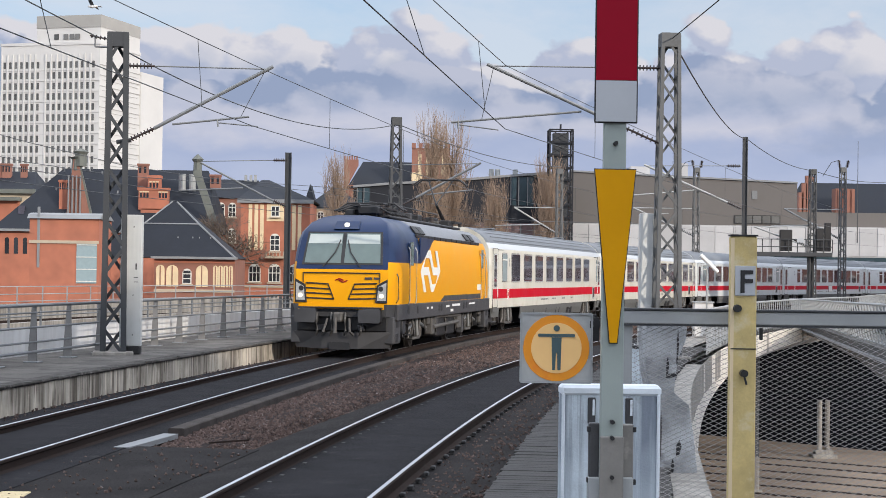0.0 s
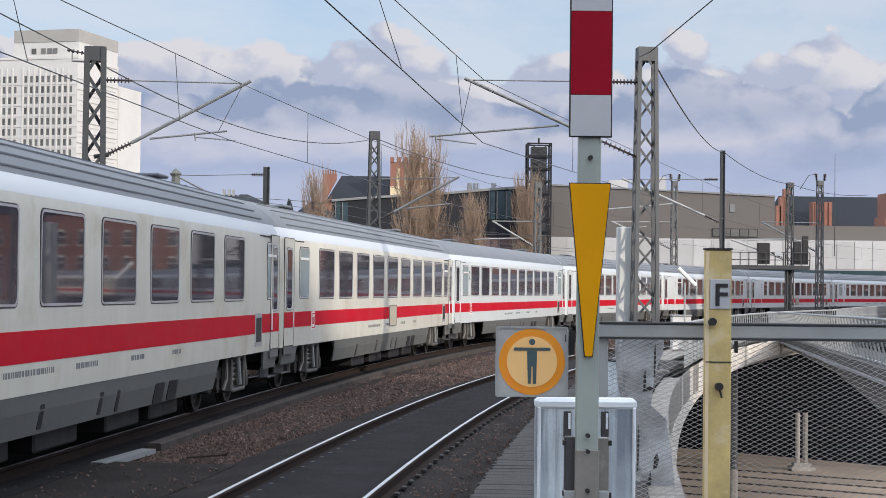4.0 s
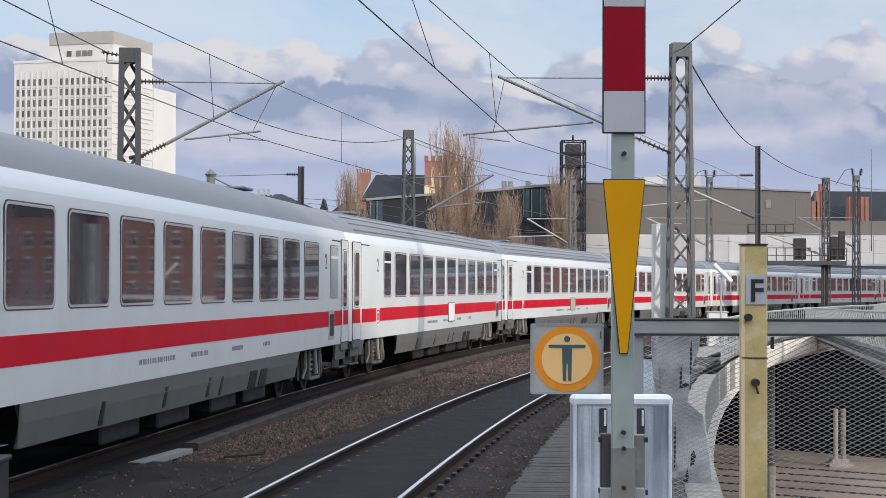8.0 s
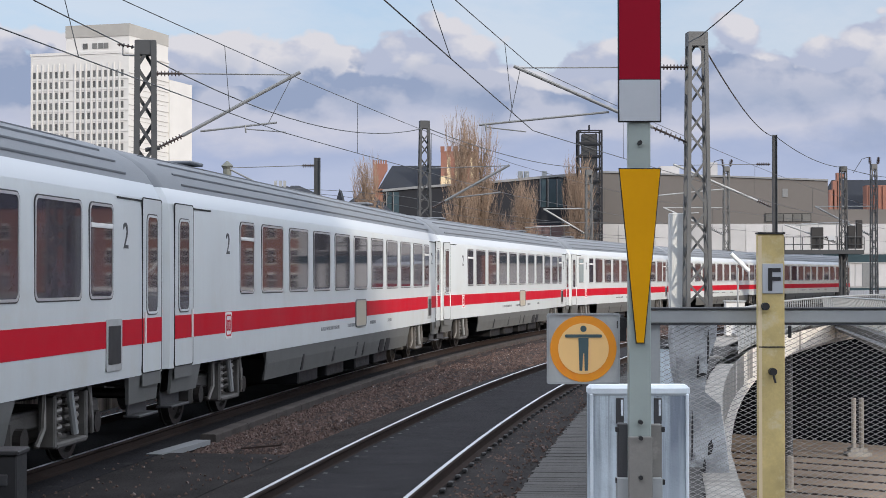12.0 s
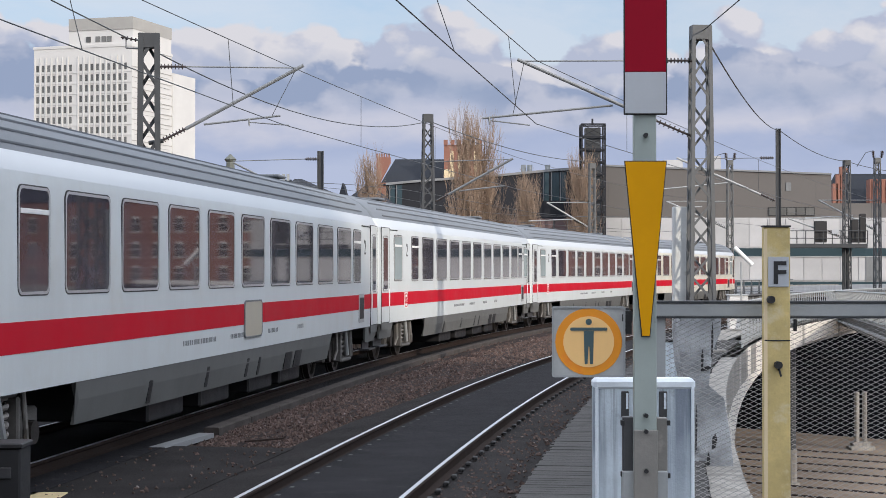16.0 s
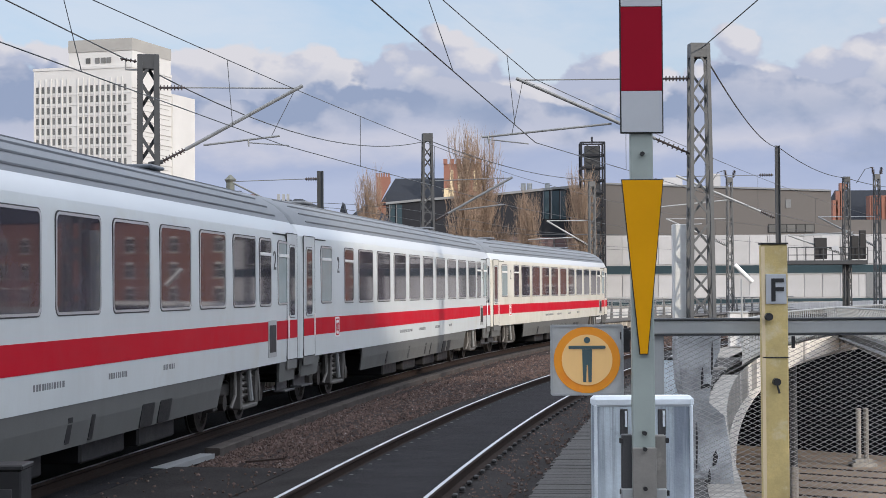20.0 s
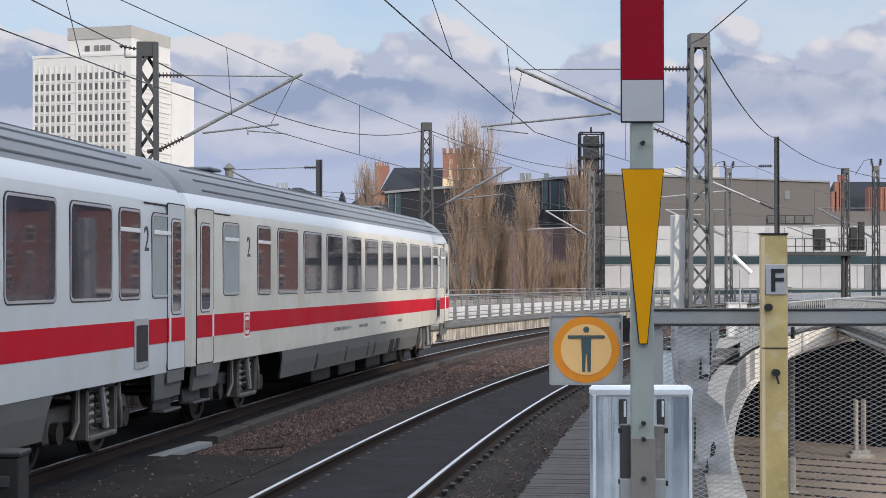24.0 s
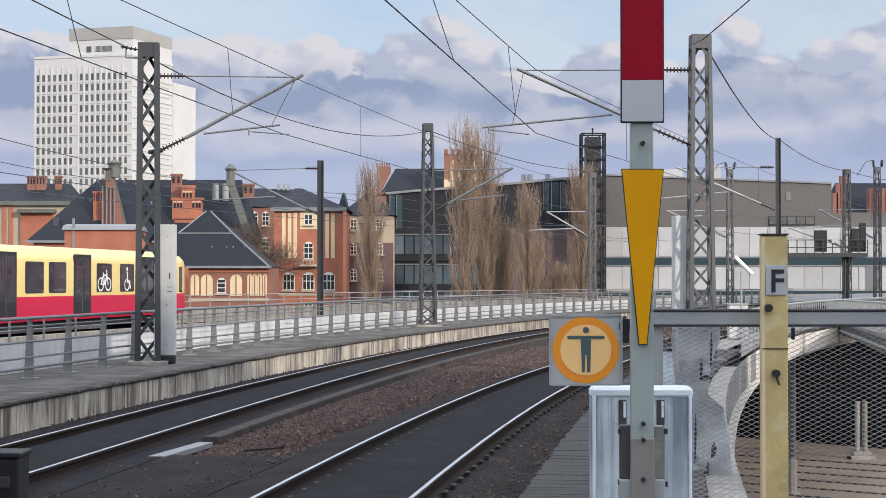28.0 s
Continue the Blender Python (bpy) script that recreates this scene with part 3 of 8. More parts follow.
    e = thing("rail_fastenings", "dark rail fastenings along the platform track", "fastening", kind="structure")
    for i in range(62):
        s = 0.5 + i * 0.62
        for o in (-0.62, 0.885):
            part("fastening", me, None, e, m=frame_at(s, gap_b(s) + o, -0.035))

    # left walk with its stained edge wall
    w = MB()
    sweep(w, [(-5.3, DECK_Z), (-2.22, DECK_Z), (-2.22, DECK_Z - 0.12), (-5.3, DECK_Z - 0.12)], -30, 300, 4)
    thing("side_walk", "grey weathered service walk beside the track", "walk", None, w, "walk_top", kind="structure")
    e = thing("edge_wall", "rust and lime stained concrete edge of the service walk", "wall", kind="structure")
    for i in range(80):
        s = -20 + i * 2.4
        mb = MB()
        rings = [[on(s + u, o, z) for o, z in ((-2.17, DECK_Z - 0.055), (-2.17, -0.26), (-2.5, -0.26), (-2.5, DECK_Z - 0.055))] for u in (0.004, 1.2, 2.396)]
        mb.loft(rings)
        part("edge_slab", mb, "edge_wall", e)
        mb = MB()
        q = random.Random(900 + i)
        rings = []
        for k in range(9):
            d1, d2, d3 = q.uniform(-0.012, 0.012), q.uniform(-0.012, 0.012), q.uniform(-0.008, 0.006)
            rings.append([on(s + 0.004 + 2.392 * k / 8, o, z) for o, z in ((-2.13 + d1, DECK_Z + 0.004 + d3), (-2.115 + d2, DECK_Z - 0.03), (-2.14 + d2, DECK_Z - 0.062 + d3), (-2.42, DECK_Z - 0.062), (-2.42 + d1, DECK_Z + 0.006))])
        mb.loft(rings)
        part("edge_coping", mb, "edge_rim", e, "dark rough coping")
    w = MB()
    sweep(w, [(-5.6, 0.86), (-5.45, 0.86), (-5.45, -0.2), (-5.6, -0.2)], -30, 300, 4)
    thing("low_wall", "low white painted wall behind the railing", "wall", None, w, "white_wall", kind="structure")

    # right service walk of grey boards
    w = thing("board_walk", "weathered grey board walk beside the platform track", "walk", kind="structure")
    me = MB().box((0, 0, 0), (1.62, 0.142, 0.05), bevel=0.006).mesh("board", "wood_grey")
    for i in range(250):
        s = -4 + i * 0.15
        rr = random.Random(i)
        part("board", me, None, w, m=frame_at(s, gap_b(s) + 2.74 + rr.uniform(-0.02, 0.02), DECK_Z + rr.uniform(-0.004, 0.004)))
    b = MB()
    sweep(b, [(1.95, DECK_Z - 0.03), (3.9, DECK_Z - 0.03), (3.9, -0.5), (1.95, -0.5)], -30, 300, 4, gap_b)
    thing("right_walk", "concrete service walk along the outer deck edge", "walk", None, b, "concrete", kind="structure")

    # outer face of the deck: shallow beam that rounds down into a pier
    def edge_face(nm, lab, outline, mt, inn=0.0, thick=0.9):
        mb = MB()
        top = outline[0]
        bot = outline[1]
        rings = []
        for (s, zt), (s2, zb) in zip(top, bot):
            rings.append([on(s, gap_b(s) + 3.9 - inn, zt), on(s2, gap_b(s2) + 3.9 - inn, zb), on(s2, gap_b(s2) + 3.9 - inn - thick, zb), on(s, gap_b(s) + 3.9 - inn - thick, zt)])
        mb.loft(rings)
        return smooth(thing(nm, lab, "bridge", None, mb, mt, kind="structure"), 50)

    bot = [(110, -0.30), (95, -0.25), (75, -0.22), (60, -0.35), (50, -0.45), (43, -0.52), (38, -0.6), (33, -0.74), (29.5, -0.84), (27, -0.93), (25, -1.05), (23.8, -1.22), (23.1, -1.45), (22.9, -1.8), (23.6, -2.25), (25.5, -2.7), (28.5, -3.15), (32, -3.7), (36, -4.6), (39, -6.4)]
    top = [(110, 0.25), (95, 0.25), (75, 0.25), (60, 0.25), (50, 0.25), (43, 0.25), (38, 0.25), (33, 0.25), (29.5, 0.25), (27, 0.25), (25, 0.25), (23.2, 0.1), (22.3, -0.3), (21.6, -0.8), (20.8, -1.6), (20.2, -2.2), (19.6, -2.8), (19.0, -3.5), (18.4, -4.6), (18, -6.4)]
    edge_face("bridge_face", "pale concrete bridge beam that rounds down into a pier", (top, bot), "white_concrete")
    edge_face("bridge_abutment", "mottled grey concrete abutment with paint marks", ([(23.4, 0.22), (18, 0.22), (8, 0.22)], [(19.5, -6.4), (18, -6.4), (8, -6.4)]), "grey_concrete", 0.25, 0.8)
    # inner bridge wall and pairs of columns; near-black colour paints the shade beneath
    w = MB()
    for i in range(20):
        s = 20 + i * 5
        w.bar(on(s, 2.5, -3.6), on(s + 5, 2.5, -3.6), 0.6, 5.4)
    thing("bridge_inner_wall", "inner bridge wall, near-black to paint the shade beneath", "wall", None, w, "void", kind="structure")
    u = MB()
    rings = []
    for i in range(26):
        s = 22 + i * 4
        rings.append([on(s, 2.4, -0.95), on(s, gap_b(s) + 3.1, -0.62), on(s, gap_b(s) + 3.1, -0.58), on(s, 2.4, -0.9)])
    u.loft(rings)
    thing("bridge_soffit", "underside of the bridge deck, near-black to paint its shade", "bridge", None, u, "void", kind="structure")
    c = thing("bridge_column", "pair of slim concrete posts on a stepped base under the bridge", "column", pose(19.5, 80, GROUND_Z))
    part("base", MB().box((0, 0, 0.12), (1.15, 0.9, 0.24), bevel=0.04).box((0.0, 0, 0.32), (0.85, 0.6, 0.2), bevel=0.03), "concrete", c)
    for dx in (-0.18, 0.18):
        part("shaft", MB().tube([(dx, 0, 0.4), (dx, 0, 2.75)], 0.115, 14), "concrete", c)
    # pipe coloured dark where the bridge shades it, paler where sun reaches
    c = thing("drain_pipe", "grey steel down pipe under the bridge, upper part darkened as shade", "pipe", pose(13.65, 67, GROUND_Z))
    part("pipe", MB().tube([(0, 0, 1.4), (0, 0, 5.5)], 0.15, 14), "mast_paint", c)
    part("foot", MB().tube([(0, 0, 0.1), (0, 0, 1.42)], 0.175, 14).tube([(0, 0, 0), (0, 0, 0.12)], 0.3, 14), "concrete", c)
    # added wall, coloured near-black where the bridge's shade ends the view
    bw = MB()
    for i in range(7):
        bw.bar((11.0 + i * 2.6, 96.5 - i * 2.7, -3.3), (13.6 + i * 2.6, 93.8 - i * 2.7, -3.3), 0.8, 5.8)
    thing("bridge_end_wall", "added near-black wall that closes the shade beneath the bridge", "wall", None, bw, "void", kind="structure")


build_structure()


# ---- railings ----
def build_left_railing():
    f = thing("railing", "grey steel railing with broad flat posts on the service walk", "railing")
    o = -4.2
    post = MB()
    post.prism([(-0.11, 0), (0.075, 0), (0.045, 1.14), (-0.035, 1.14)], pose(0, 0.03, 0, 90, 0, 0), 0.012)
    post.prism([(-0.11, 0), (0.075, 0), (0.045, 1.14), (-0.035, 1.14)], pose(0, -0.03, 0, 90, 0, 0), 0.012)
    post.box((0, 0, 0.6), (0.014, 0.06, 1.1))
    post.box((0, 0, 0.6), (0.10, 0.02, 1.0))
    me = post.mesh("post", "rail_post")
    ft = MB().box((0, 0, 0.012), (0.30, 0.34, 0.024), bevel=0.004).mesh("foot_plate", "lead")
    for i in range(62):
        s = 9.3 + i * 2.1
        part("post", me, None, f, m=frame_at(s, o, DECK_Z))
        if i < 40:
            part("foot_plate", ft, None, f, m=frame_at(s, o, DECK_Z))
    for z, r in ((1.17, 0.034), (1.02, 0.016), (0.72, 0.022), (0.42, 0.022), (0.22, 0.03)):
        mb = MB()
        mb.tube([on(8 + i * 2.1, o + 0.05, DECK_Z + z) for i in range(64)], r, 8)
        part("rail_bar", mb, "galv", f)
    # second railing beyond the city tracks
    f = thing("far_railing", "thin grey steel railing beyond the city tracks", "railing")
    post = MB().box((0, 0, 0.6), (0.05, 0.05, 1.2))
    me = post.mesh("post", "galv_light")
    for i in range(60):
        s = 20 + i * 2.4
        part("post", me, None, f, m=frame_at(s, -25.0, 0.1))
    for z in (1.22, 0.85, 0.5):
        mb = MB()
        mb.tube([on(18 + i * 2.4, -25.0, 0.1 + z) for i in range(62)], 0.025, 6)
        part("rail_bar", mb, "galv_light", f)


def build_right_railing():
    f = thing("slatted_railing", "pale railing of leaning flat bars along the outer deck edge", "railing")
    mb = MB()
    mb.prism([(-0.10, 0), (0.06, 0), (0.20, 1.08), (0.08, 1.08)], pose(0, 0, 0, 90, 0, 90), 0.03)
    me = mb.mesh("slat", "galv_light")
    for i in range(150):
        s = 30 + i * 0.55
        part("slat", me, None, f, m=frame_at(s, gap_b(s) + 3.75, 0.26))
    for z in (1.10, 0.12):
        t = MB()
        t.tube([on(30 + i * 2, gap_b(30 + i * 2) + 3.72, 0.26 + z) for i in range(42)], 0.035, 8)
        part("rail_bar", t, "galv_light", f)


def build_ramp():
    """A side ramp that leaves the bridge and climbs towards the platform."""
    r = thing("ramp", "dark grey concrete ramp beside the bridge with a pale railing", "ramp", kind="structure")
    way = [(17.9, 80.0, 0.30, 0.5), (15.5, 66.0, 0.44, 0.5), (11.9, 46.0, 0.61, 0.58), (10.6, 38.5, 0.68, 0.85), (9.3, 31.0, 0.74, 1.2), (6.9, 17.0, 0.86, 1.5)]
    rings = [[(x, y, z), (x + 0.25, y, z - h), (x + 1.5, y + 0.3, z - h), (x + 1.5, y + 0.3, z)] for x, y, z, h in way]
    part("beam", MB().loft(rings), "ramp_concrete", r)
    way = [p[:3] for p in way]
    part("ledge", MB().loft([[(x - 0.05, y, z - 0.24), (x - 0.05, y, z - 0.29), (x + 0.1, y, z - 0.29), (x + 0.1, y, z - 0.24)] for x, y, z in way]), "lead", r)
    for x, y, z in way[4:5]:
        part("pier", MB().tube([(x + 0.7, y, GROUND_Z), (x + 0.7, y, z - 0.5)], 0.16, 12), "walk_top", r)
    for (x0, y0, z0), (x1, y1, z1) in zip(way, way[1:]):
        n = max(3, int((y0 - y1) / 0.7))
        for k in range(n):
            u = k / n
            x, y, z = x0 + (x1 - x0) * u, y0 + (y1 - y0) * u, z0 + (z1 - z0) * u
            part("slat", MB().bar((x + 0.2, y, z), (x - 0.05, y, z + 0.95), 0.03, 0.07, (0, 1, 0)), "galv_light", r)
    for dz, dx in ((0.97, -0.05), (0.05, 0.2)):
        part("rail_bar", MB().tube([(x + dx, y, z + dz) for x, y, z in way], 0.03, 8), "galv_light", r)


build_left_railing()
build_right_railing()
build_ramp()


# ---- the near end of the platform: fence, sign post, box ----
def rounded(w, h, r, n=5):
    pts = []
    for cx, cy, a0 in ((w / 2 - r, h / 2 - r, 0), (-w / 2 + r, h / 2 - r, 90), (-w / 2 + r, -h / 2 + r, 180), (w / 2 - r, -h / 2 + r, 270)):
        for k in range(n + 1):
            a = radians(a0 + 90 * k / n)
            pts.append((cx + r * math.cos(a), cy + r * math.sin(a)))
    return pts


def disc(r, n=40):
    return [(r * math.cos(2 * math.pi * k / n), r * math.sin(2 * math.pi * k / n)) for k in range(n)]


def ring_mesh(mb, outer, inner, place, depth):
    n = len(outer)
    vs = [place @ Vector((x, y, z)) for z in (0, depth) for p in (outer, inner) for x, y in p]
    fs = []
    for k in range(n):
        j = (k + 1) % n
        fs += [(k, j, n + j, n + k), (2 * n + k, 3 * n + k, 3 * n + j, 2 * n + j), (k, 2 * n + k, 2 * n + j, j), (n + k, n + j, 3 * n + j, 3 * n + k)]
    return mb.add(vs, fs)


FACE = pose(0, 0, 0, 90, 0, 0)  # turns a flat outline to stand upright, facing the platform (-y)


def face_at(x, y, z):
    return Matrix.Translation((x, y, z)) @ FACE


def build_near():
    # signal post with mast plates
    Y = 7.0
    px = 0.812
    p = thing("sign_post", "grey-green painted steel post with mast plates", "sign post", pose(px, Y, DECK_Z))
    c = MB()
    c.box((0, 0, 1.9), (0.092, 0.05, 3.8), bevel=0.004)
    part("post", c, "post_paint", p)
    lower = MB().box((0.0, -0.03, 0.69), (0.098, 0.02, 1.14), bevel=0.004)
    part("sleeve", lower, "sleeve_paint", p, "worn lower steel sleeve")
    for z in (2.72, 1.58, 1.515, 1.355):
        part("bolt", MB().tube([(0, -0.06, z - DECK_Z + 0.02), (0, -0.02, z - DECK_Z + 0.02)], 0.009, 8), "black_steel", p)
    zb = 2.8231 - DECK_Z
    pl = MB().box((0.0, -0.035, zb + 0.55), (0.178, 0.008, 1.10), bevel=0.003)
    plate = part("mast_plate", pl, "sign_black", p, "white and red mast plate with a black edge")
    for z0, z1, mt, lab in ((0.006, 0.174, "sign_white", "white field"), (0.176, 0.52, "sign_red", "red field"), (0.522, 0.69, "sign_white", "white field"), (0.692, 1.094, "sign_red", "red field")):
        part("field", MB().box((0.0, -0.042, zb + (z0 + z1) / 2), (0.166, 0.006, z1 - z0)), mt, plate, lab)
    zt, zl = 2.636 - DECK_Z, 1.9198 - DECK_Z
    tri = MB().prism([(-0.087, zt), (-0.018, zl), (0.018, zl), (0.087, zt)], pose(0.0, -0.034, 0, 90, 0, 0), 0.006)
    t = part("wedge_plate", tri, "sign_black", p, "long yellow wedge plate with a black edge")
    part("wedge_field", MB().prism([(-0.083, zt - 0.004), (-0.0145, zl + 0.004), (0.0145, zl + 0.004), (0.083, zt - 0.004)], pose(0.0, -0.041, 0, 90, 0, 0), 0.004), "sign_yellow", t)
    # clamps and channels behind the post
    part("bracket", MB().box((-0.064, 0.05, 1.191), (0.044, 0.05, 0.235), bevel=0.004), "loco_grey", p, "dark channel beside the post")
    part("bracket", MB().box((0.072, 0.05, 1.187), (0.050, 0.05, 0.235), bevel=0.004), "sleeve_paint", p)
    for dx in (-0.066, 0.070):
        part("clamp", MB().box((dx, 0.03, 1.028), (0.05, 0.06, 0.12), bevel=0.004), "galv_light", p)
    for dx, zz in ((-0.088, 1.284), (0.10, 1.284), (-0.088, 1.075), (0.10, 1.068)):
        part("bolt", MB().box((dx, 0.03, zz), (0.014, 0.03, 0.02)), "black_steel", p)

    # round prohibition sign
    sx, sz = 0.5947, 1.8918
    s = thing("round_sign", "square plate with an orange ringed standing figure sign", "sign", pose(sx, 7.15, sz))
    part("plate", MB().box((0, 0, 0), (0.300, 0.02, 0.290), bevel=0.006), "sign_plate", s)
    rim = MB()
    ring_mesh(rim, rounded(0.306, 0.296, 0.01), rounded(0.288, 0.278, 0.008), face_at(0, -0.008, 0), 0.008)
    part("rim", rim, "galv_light", s)
    part("ring", MB().prism(disc(0.139), face_at(0, -0.0105, 0), 0.003), "sign_orange", s, "faded orange ring")
    part("field", MB().prism(disc(0.106), face_at(0, -0.0140, 0), 0.003), "sign_cream", s, "pale orange field")
    fig = MB()
    fig.prism([(x, y + 0.083) for x, y in disc(0.013, 20)], face_at(0, -0.0175, 0), 0.003)
    fig.prism(rounded(0.155, 0.013, 0.005), face_at(0, -0.0175, 0.053), 0.003)
    fig.prism([(-0.021, 0.045), (-0.017, -0.092), (-0.005, -0.092), (-0.002, -0.02), (0.003, -0.02), (0.005, -0.092), (0.018, -0.092), (0.021, 0.045)], face_at(0, -0.0175, 0), 0.003)
    part("symbol", fig, "sign_figure", s, "dark standing symbol with arms spread")
    part("arm", MB().box((0.19, 0.0, 0.1), (0.10, 0.03, 0.03)).box((0.217, -0.07, 0.1), (0.03, 0.14, 0.03)).box((0.165, 0.0, 0.08), (0.03, 0.02, 0.10)), "black_steel", s)

    # end fence: beam, post and expanded metal
    fy = 8.4
    zt, zb2 = 2.0365, 1.9588
    f = thing("end_fence", "grey steel end fence with an expanded metal panel", "fence", pose(0, fy, 0))
    part("top_beam", MB().box((2.2525, 0, (zt + zb2) / 2), (2.5145, 0.07, zt - zb2 - 0.012), bevel=0.004), "galv_light", f)
    part("beam_edge", MB().box((2.2525, 0.0, zt - 0.001), (2.53, 0.085, 0.012), bevel=0.003).box((2.2525, 0.005, zb2 + 0.001), (2.50, 0.07, 0.010)), "mast_paint", f, "dark edge strips")
    part("post", MB().box((1.0368, 0.02, 1.15), (0.085, 0.05, 1.62), bevel=0.004), "galv_light", f)
    part("post", MB().box((2.8166, 0.02, 1.15), (0.085, 0.05, 1.62), bevel=0.004), "galv_light", f)
    part("bottom_beam", MB().box((2.2622, 0.01, 0.40), (2.495, 0.05, 0.06), bevel=0.004), "galv_light", f)
    mesh = MB()
    x0, x1, z0, z1 = 1.0867, 2.5394, 0.43, zb2
    cw, ch, th = 0.050, 0.0235, 0.0024
    ny = int((z1 - z0) / (ch / 2))
    nx = int((x1 - x0) / cw)
    for j in range(ny):
        z = z0 + j * ch / 2
        for i in range(nx):
            x = x0 + (i + (0.5 if j % 2 else 0)) * cw
            for a, b in (((x, z), (x + cw / 2, z + ch / 2)), ((x, z), (x - cw / 2, z + ch / 2))):
                mesh.add([(a[0], -0.002, a[1]), (a[0], 0.003, a[1] + th), (b[0], 0.003, b[1] + th), (b[0], -0.002, b[1])], [(0, 1, 2, 3)])
    part("metal_mesh", mesh, "rail_post", f, "expanded metal mesh")
    for xx, zz in ((1.7077, 1.9228), (0.8871, 1.9782)):
        part("hinge", MB().box((xx, -0.04, zz), (0.016, 0.02, 0.06), bevel=0.003), "black_steel", f)

    # yellow section post with its letter
    yy = 8.1
    top = 2.3945
    xc = 1.5639
    q = thing("section_post", "weathered yellow post with a section letter", "post", pose(xc, yy, 0))
    part("post", MB().box((0, 0, (top + 0.3) / 2), (0.124, 0.06, top - 0.3), bevel=0.006), "yellow_post", q)
    part("edge", MB().box((-0.055, -0.031, (top + 0.3) / 2), (0.016, 0.004, top - 0.32)), "brick_cream", q, "paler edge strip")
    part("cap", MB().box((0, 0, top + 0.004), (0.13, 0.07, 0.008)), "black_steel", q)
    part("joint", MB().box((0, -0.032, 1.8599), (0.122, 0.004, 0.005)), "black_steel", q)
    zc = 2.1833
    pl = part("letter_plate", MB().box((0.005, -0.034, zc), (0.098, 0.006, 0.142), bevel=0.002), "sign_white", q, "pale plate with a black letter")
    cu = bpy.data.curves.new("letter", "FONT")
    cu.body, cu.size, cu.extrude, cu.align_x, cu.offset = "F", 0.150, 0.0015, "CENTER", 0.0025
    tmp = new("letter_tmp", cu)
    dg = bpy.context.evaluated_depsgraph_get()
    me = bpy.data.meshes.new_from_object(tmp.evaluated_get(dg))
    bpy.data.objects.remove(tmp)
    me.materials.clear()
    me.materials.append(M["sign_black"])
    l = part("letter", me, None, pl, "black letter F")
    l.matrix_basis = face_at(0.008, -0.0395, zc - 0.055)
    for kx, kz in ((-0.034, 2.0523), (0.0, 1.7449)):
        part("knob", MB().tube([(kx, -0.07, kz), (kx, -0.03, kz)], 0.018, 12), "black_steel", q)
    part("wire_end", MB().tube([(0.0, -0.05, 1.7396), (0.012, -0.06, 1.6915)], 0.005, 6), "black_steel", q)

    # white box behind the sign post
    by = 7.55
    x0, x1, zt = 0.6528, 1.0989, 1.6998
    b = thing("control_box", "streaked white painted control box on the walk", "box", pose((x0 + x1) / 2, by, DECK_Z))
    h = zt - DECK_Z
    part("body", MB().box((0, 0.06, h / 2), (x1 - x0, 0.12, h), bevel=0.02), "white_box", b)
    part("lid", MB().box((0, 0.055, h - 0.012), (x1 - x0 + 0.004, 0.13, 0.05), bevel=0.014), "box_rim", b)
    part("side_rim", MB().box((-(x1 - x0) / 2 + 0.012, -0.008, h / 2), (0.014, 0.02, h - 0.05), bevel=0.004), "box_rim", b)
    part("side_rim", MB().box(((x1 - x0) / 2 - 0.012, -0.008, h / 2), (0.014, 0.02, h - 0.05), bevel=0.004), "box_rim", b)
    for xx in (0.7899, 0.9568):
        part("slot", MB().box((xx - (x0 + x1) / 2, -0.004, h - 0.10), (0.034, 0.02, 0.115), bevel=0.003), "loco_grey", b)
        part("slot_tab", MB().box((xx - (x0 + x1) / 2 + 0.008, -0.016, h - 0.085), (0.010, 0.006, 0.07)), "box_rim", b)

    # pier that ends the bridge parapet, rough and patched
    py = 17.0
    prof = [(2.33, -6.2), (2.36, 0.0), (2.42, 0.55), (2.49, 0.86), (2.395, 1.10), (2.36, 1.26), (2.335, 1.6), (2.345, 1.745), (2.76, 1.745), (2.74, 1.58), (2.66, 1.38), (2.635, 1.05), (2.78, 0.92), (2.84, 0.55), (2.90, 0.0), (2.93, -6.2)]
    rg = random.Random(31)
    front = [(x + rg.uniform(-0.01, 0.01), z) for x, z in prof]
    mb = MB().prism(front, pose(0, py, 0, 90, 0, 0), -0.5)
    pr = thing("parapet_pier", "mottled grey concrete pier with cracks at the bridge end", "pier", None, mb, "grey_concrete", kind="structure")
    for x, z, w_, h_ in ((2.66, 1.50, 0.02, 0.36), (2.60, 1.22, 0.10, 0.05), (2.56, 1.30, 0.025, 0.22), (2.50, 0.62, 0.02, 0.5), (2.68, 0.50, 0.05, 0.16), (2.62, 0.30, 0.03, 0.2), (2.45, 0.2, 0.02, 0.5)):
        part("crack", MB().prism([(x - w_ / 2, z - h_ / 2), (x + w_ * 0.2, z - h_ * 0.4), (x + w_ * 0.6, z + h_ * 0.1), (x + w_ * 0.2, z + h_ / 2), (x - w_ * 0.4, z + h_ * 0.2)], pose(0, py - 0.001, 0, 90, 0, 0), 0.012), "black_steel", pr)
    wb = thing("cable_cabinet", "low white cable cabinet on the service walk", "cabinet", pose(3.17, 24.0, DECK_Z))
    part("body", MB().box((0, 0.15, 0.46), (0.42, 0.3, 0.92), bevel=0.015), "white_box", wb)
    part("lid", MB().box((0, 0.15, 0.93), (0.45, 0.34, 0.04), bevel=0.01), "black_steel", wb)
    # dark relay box low beside the near track
    d = thing("track_box", "dark grey steel box beside the track", "box", pose(-4.02, 15.6, -0.25))
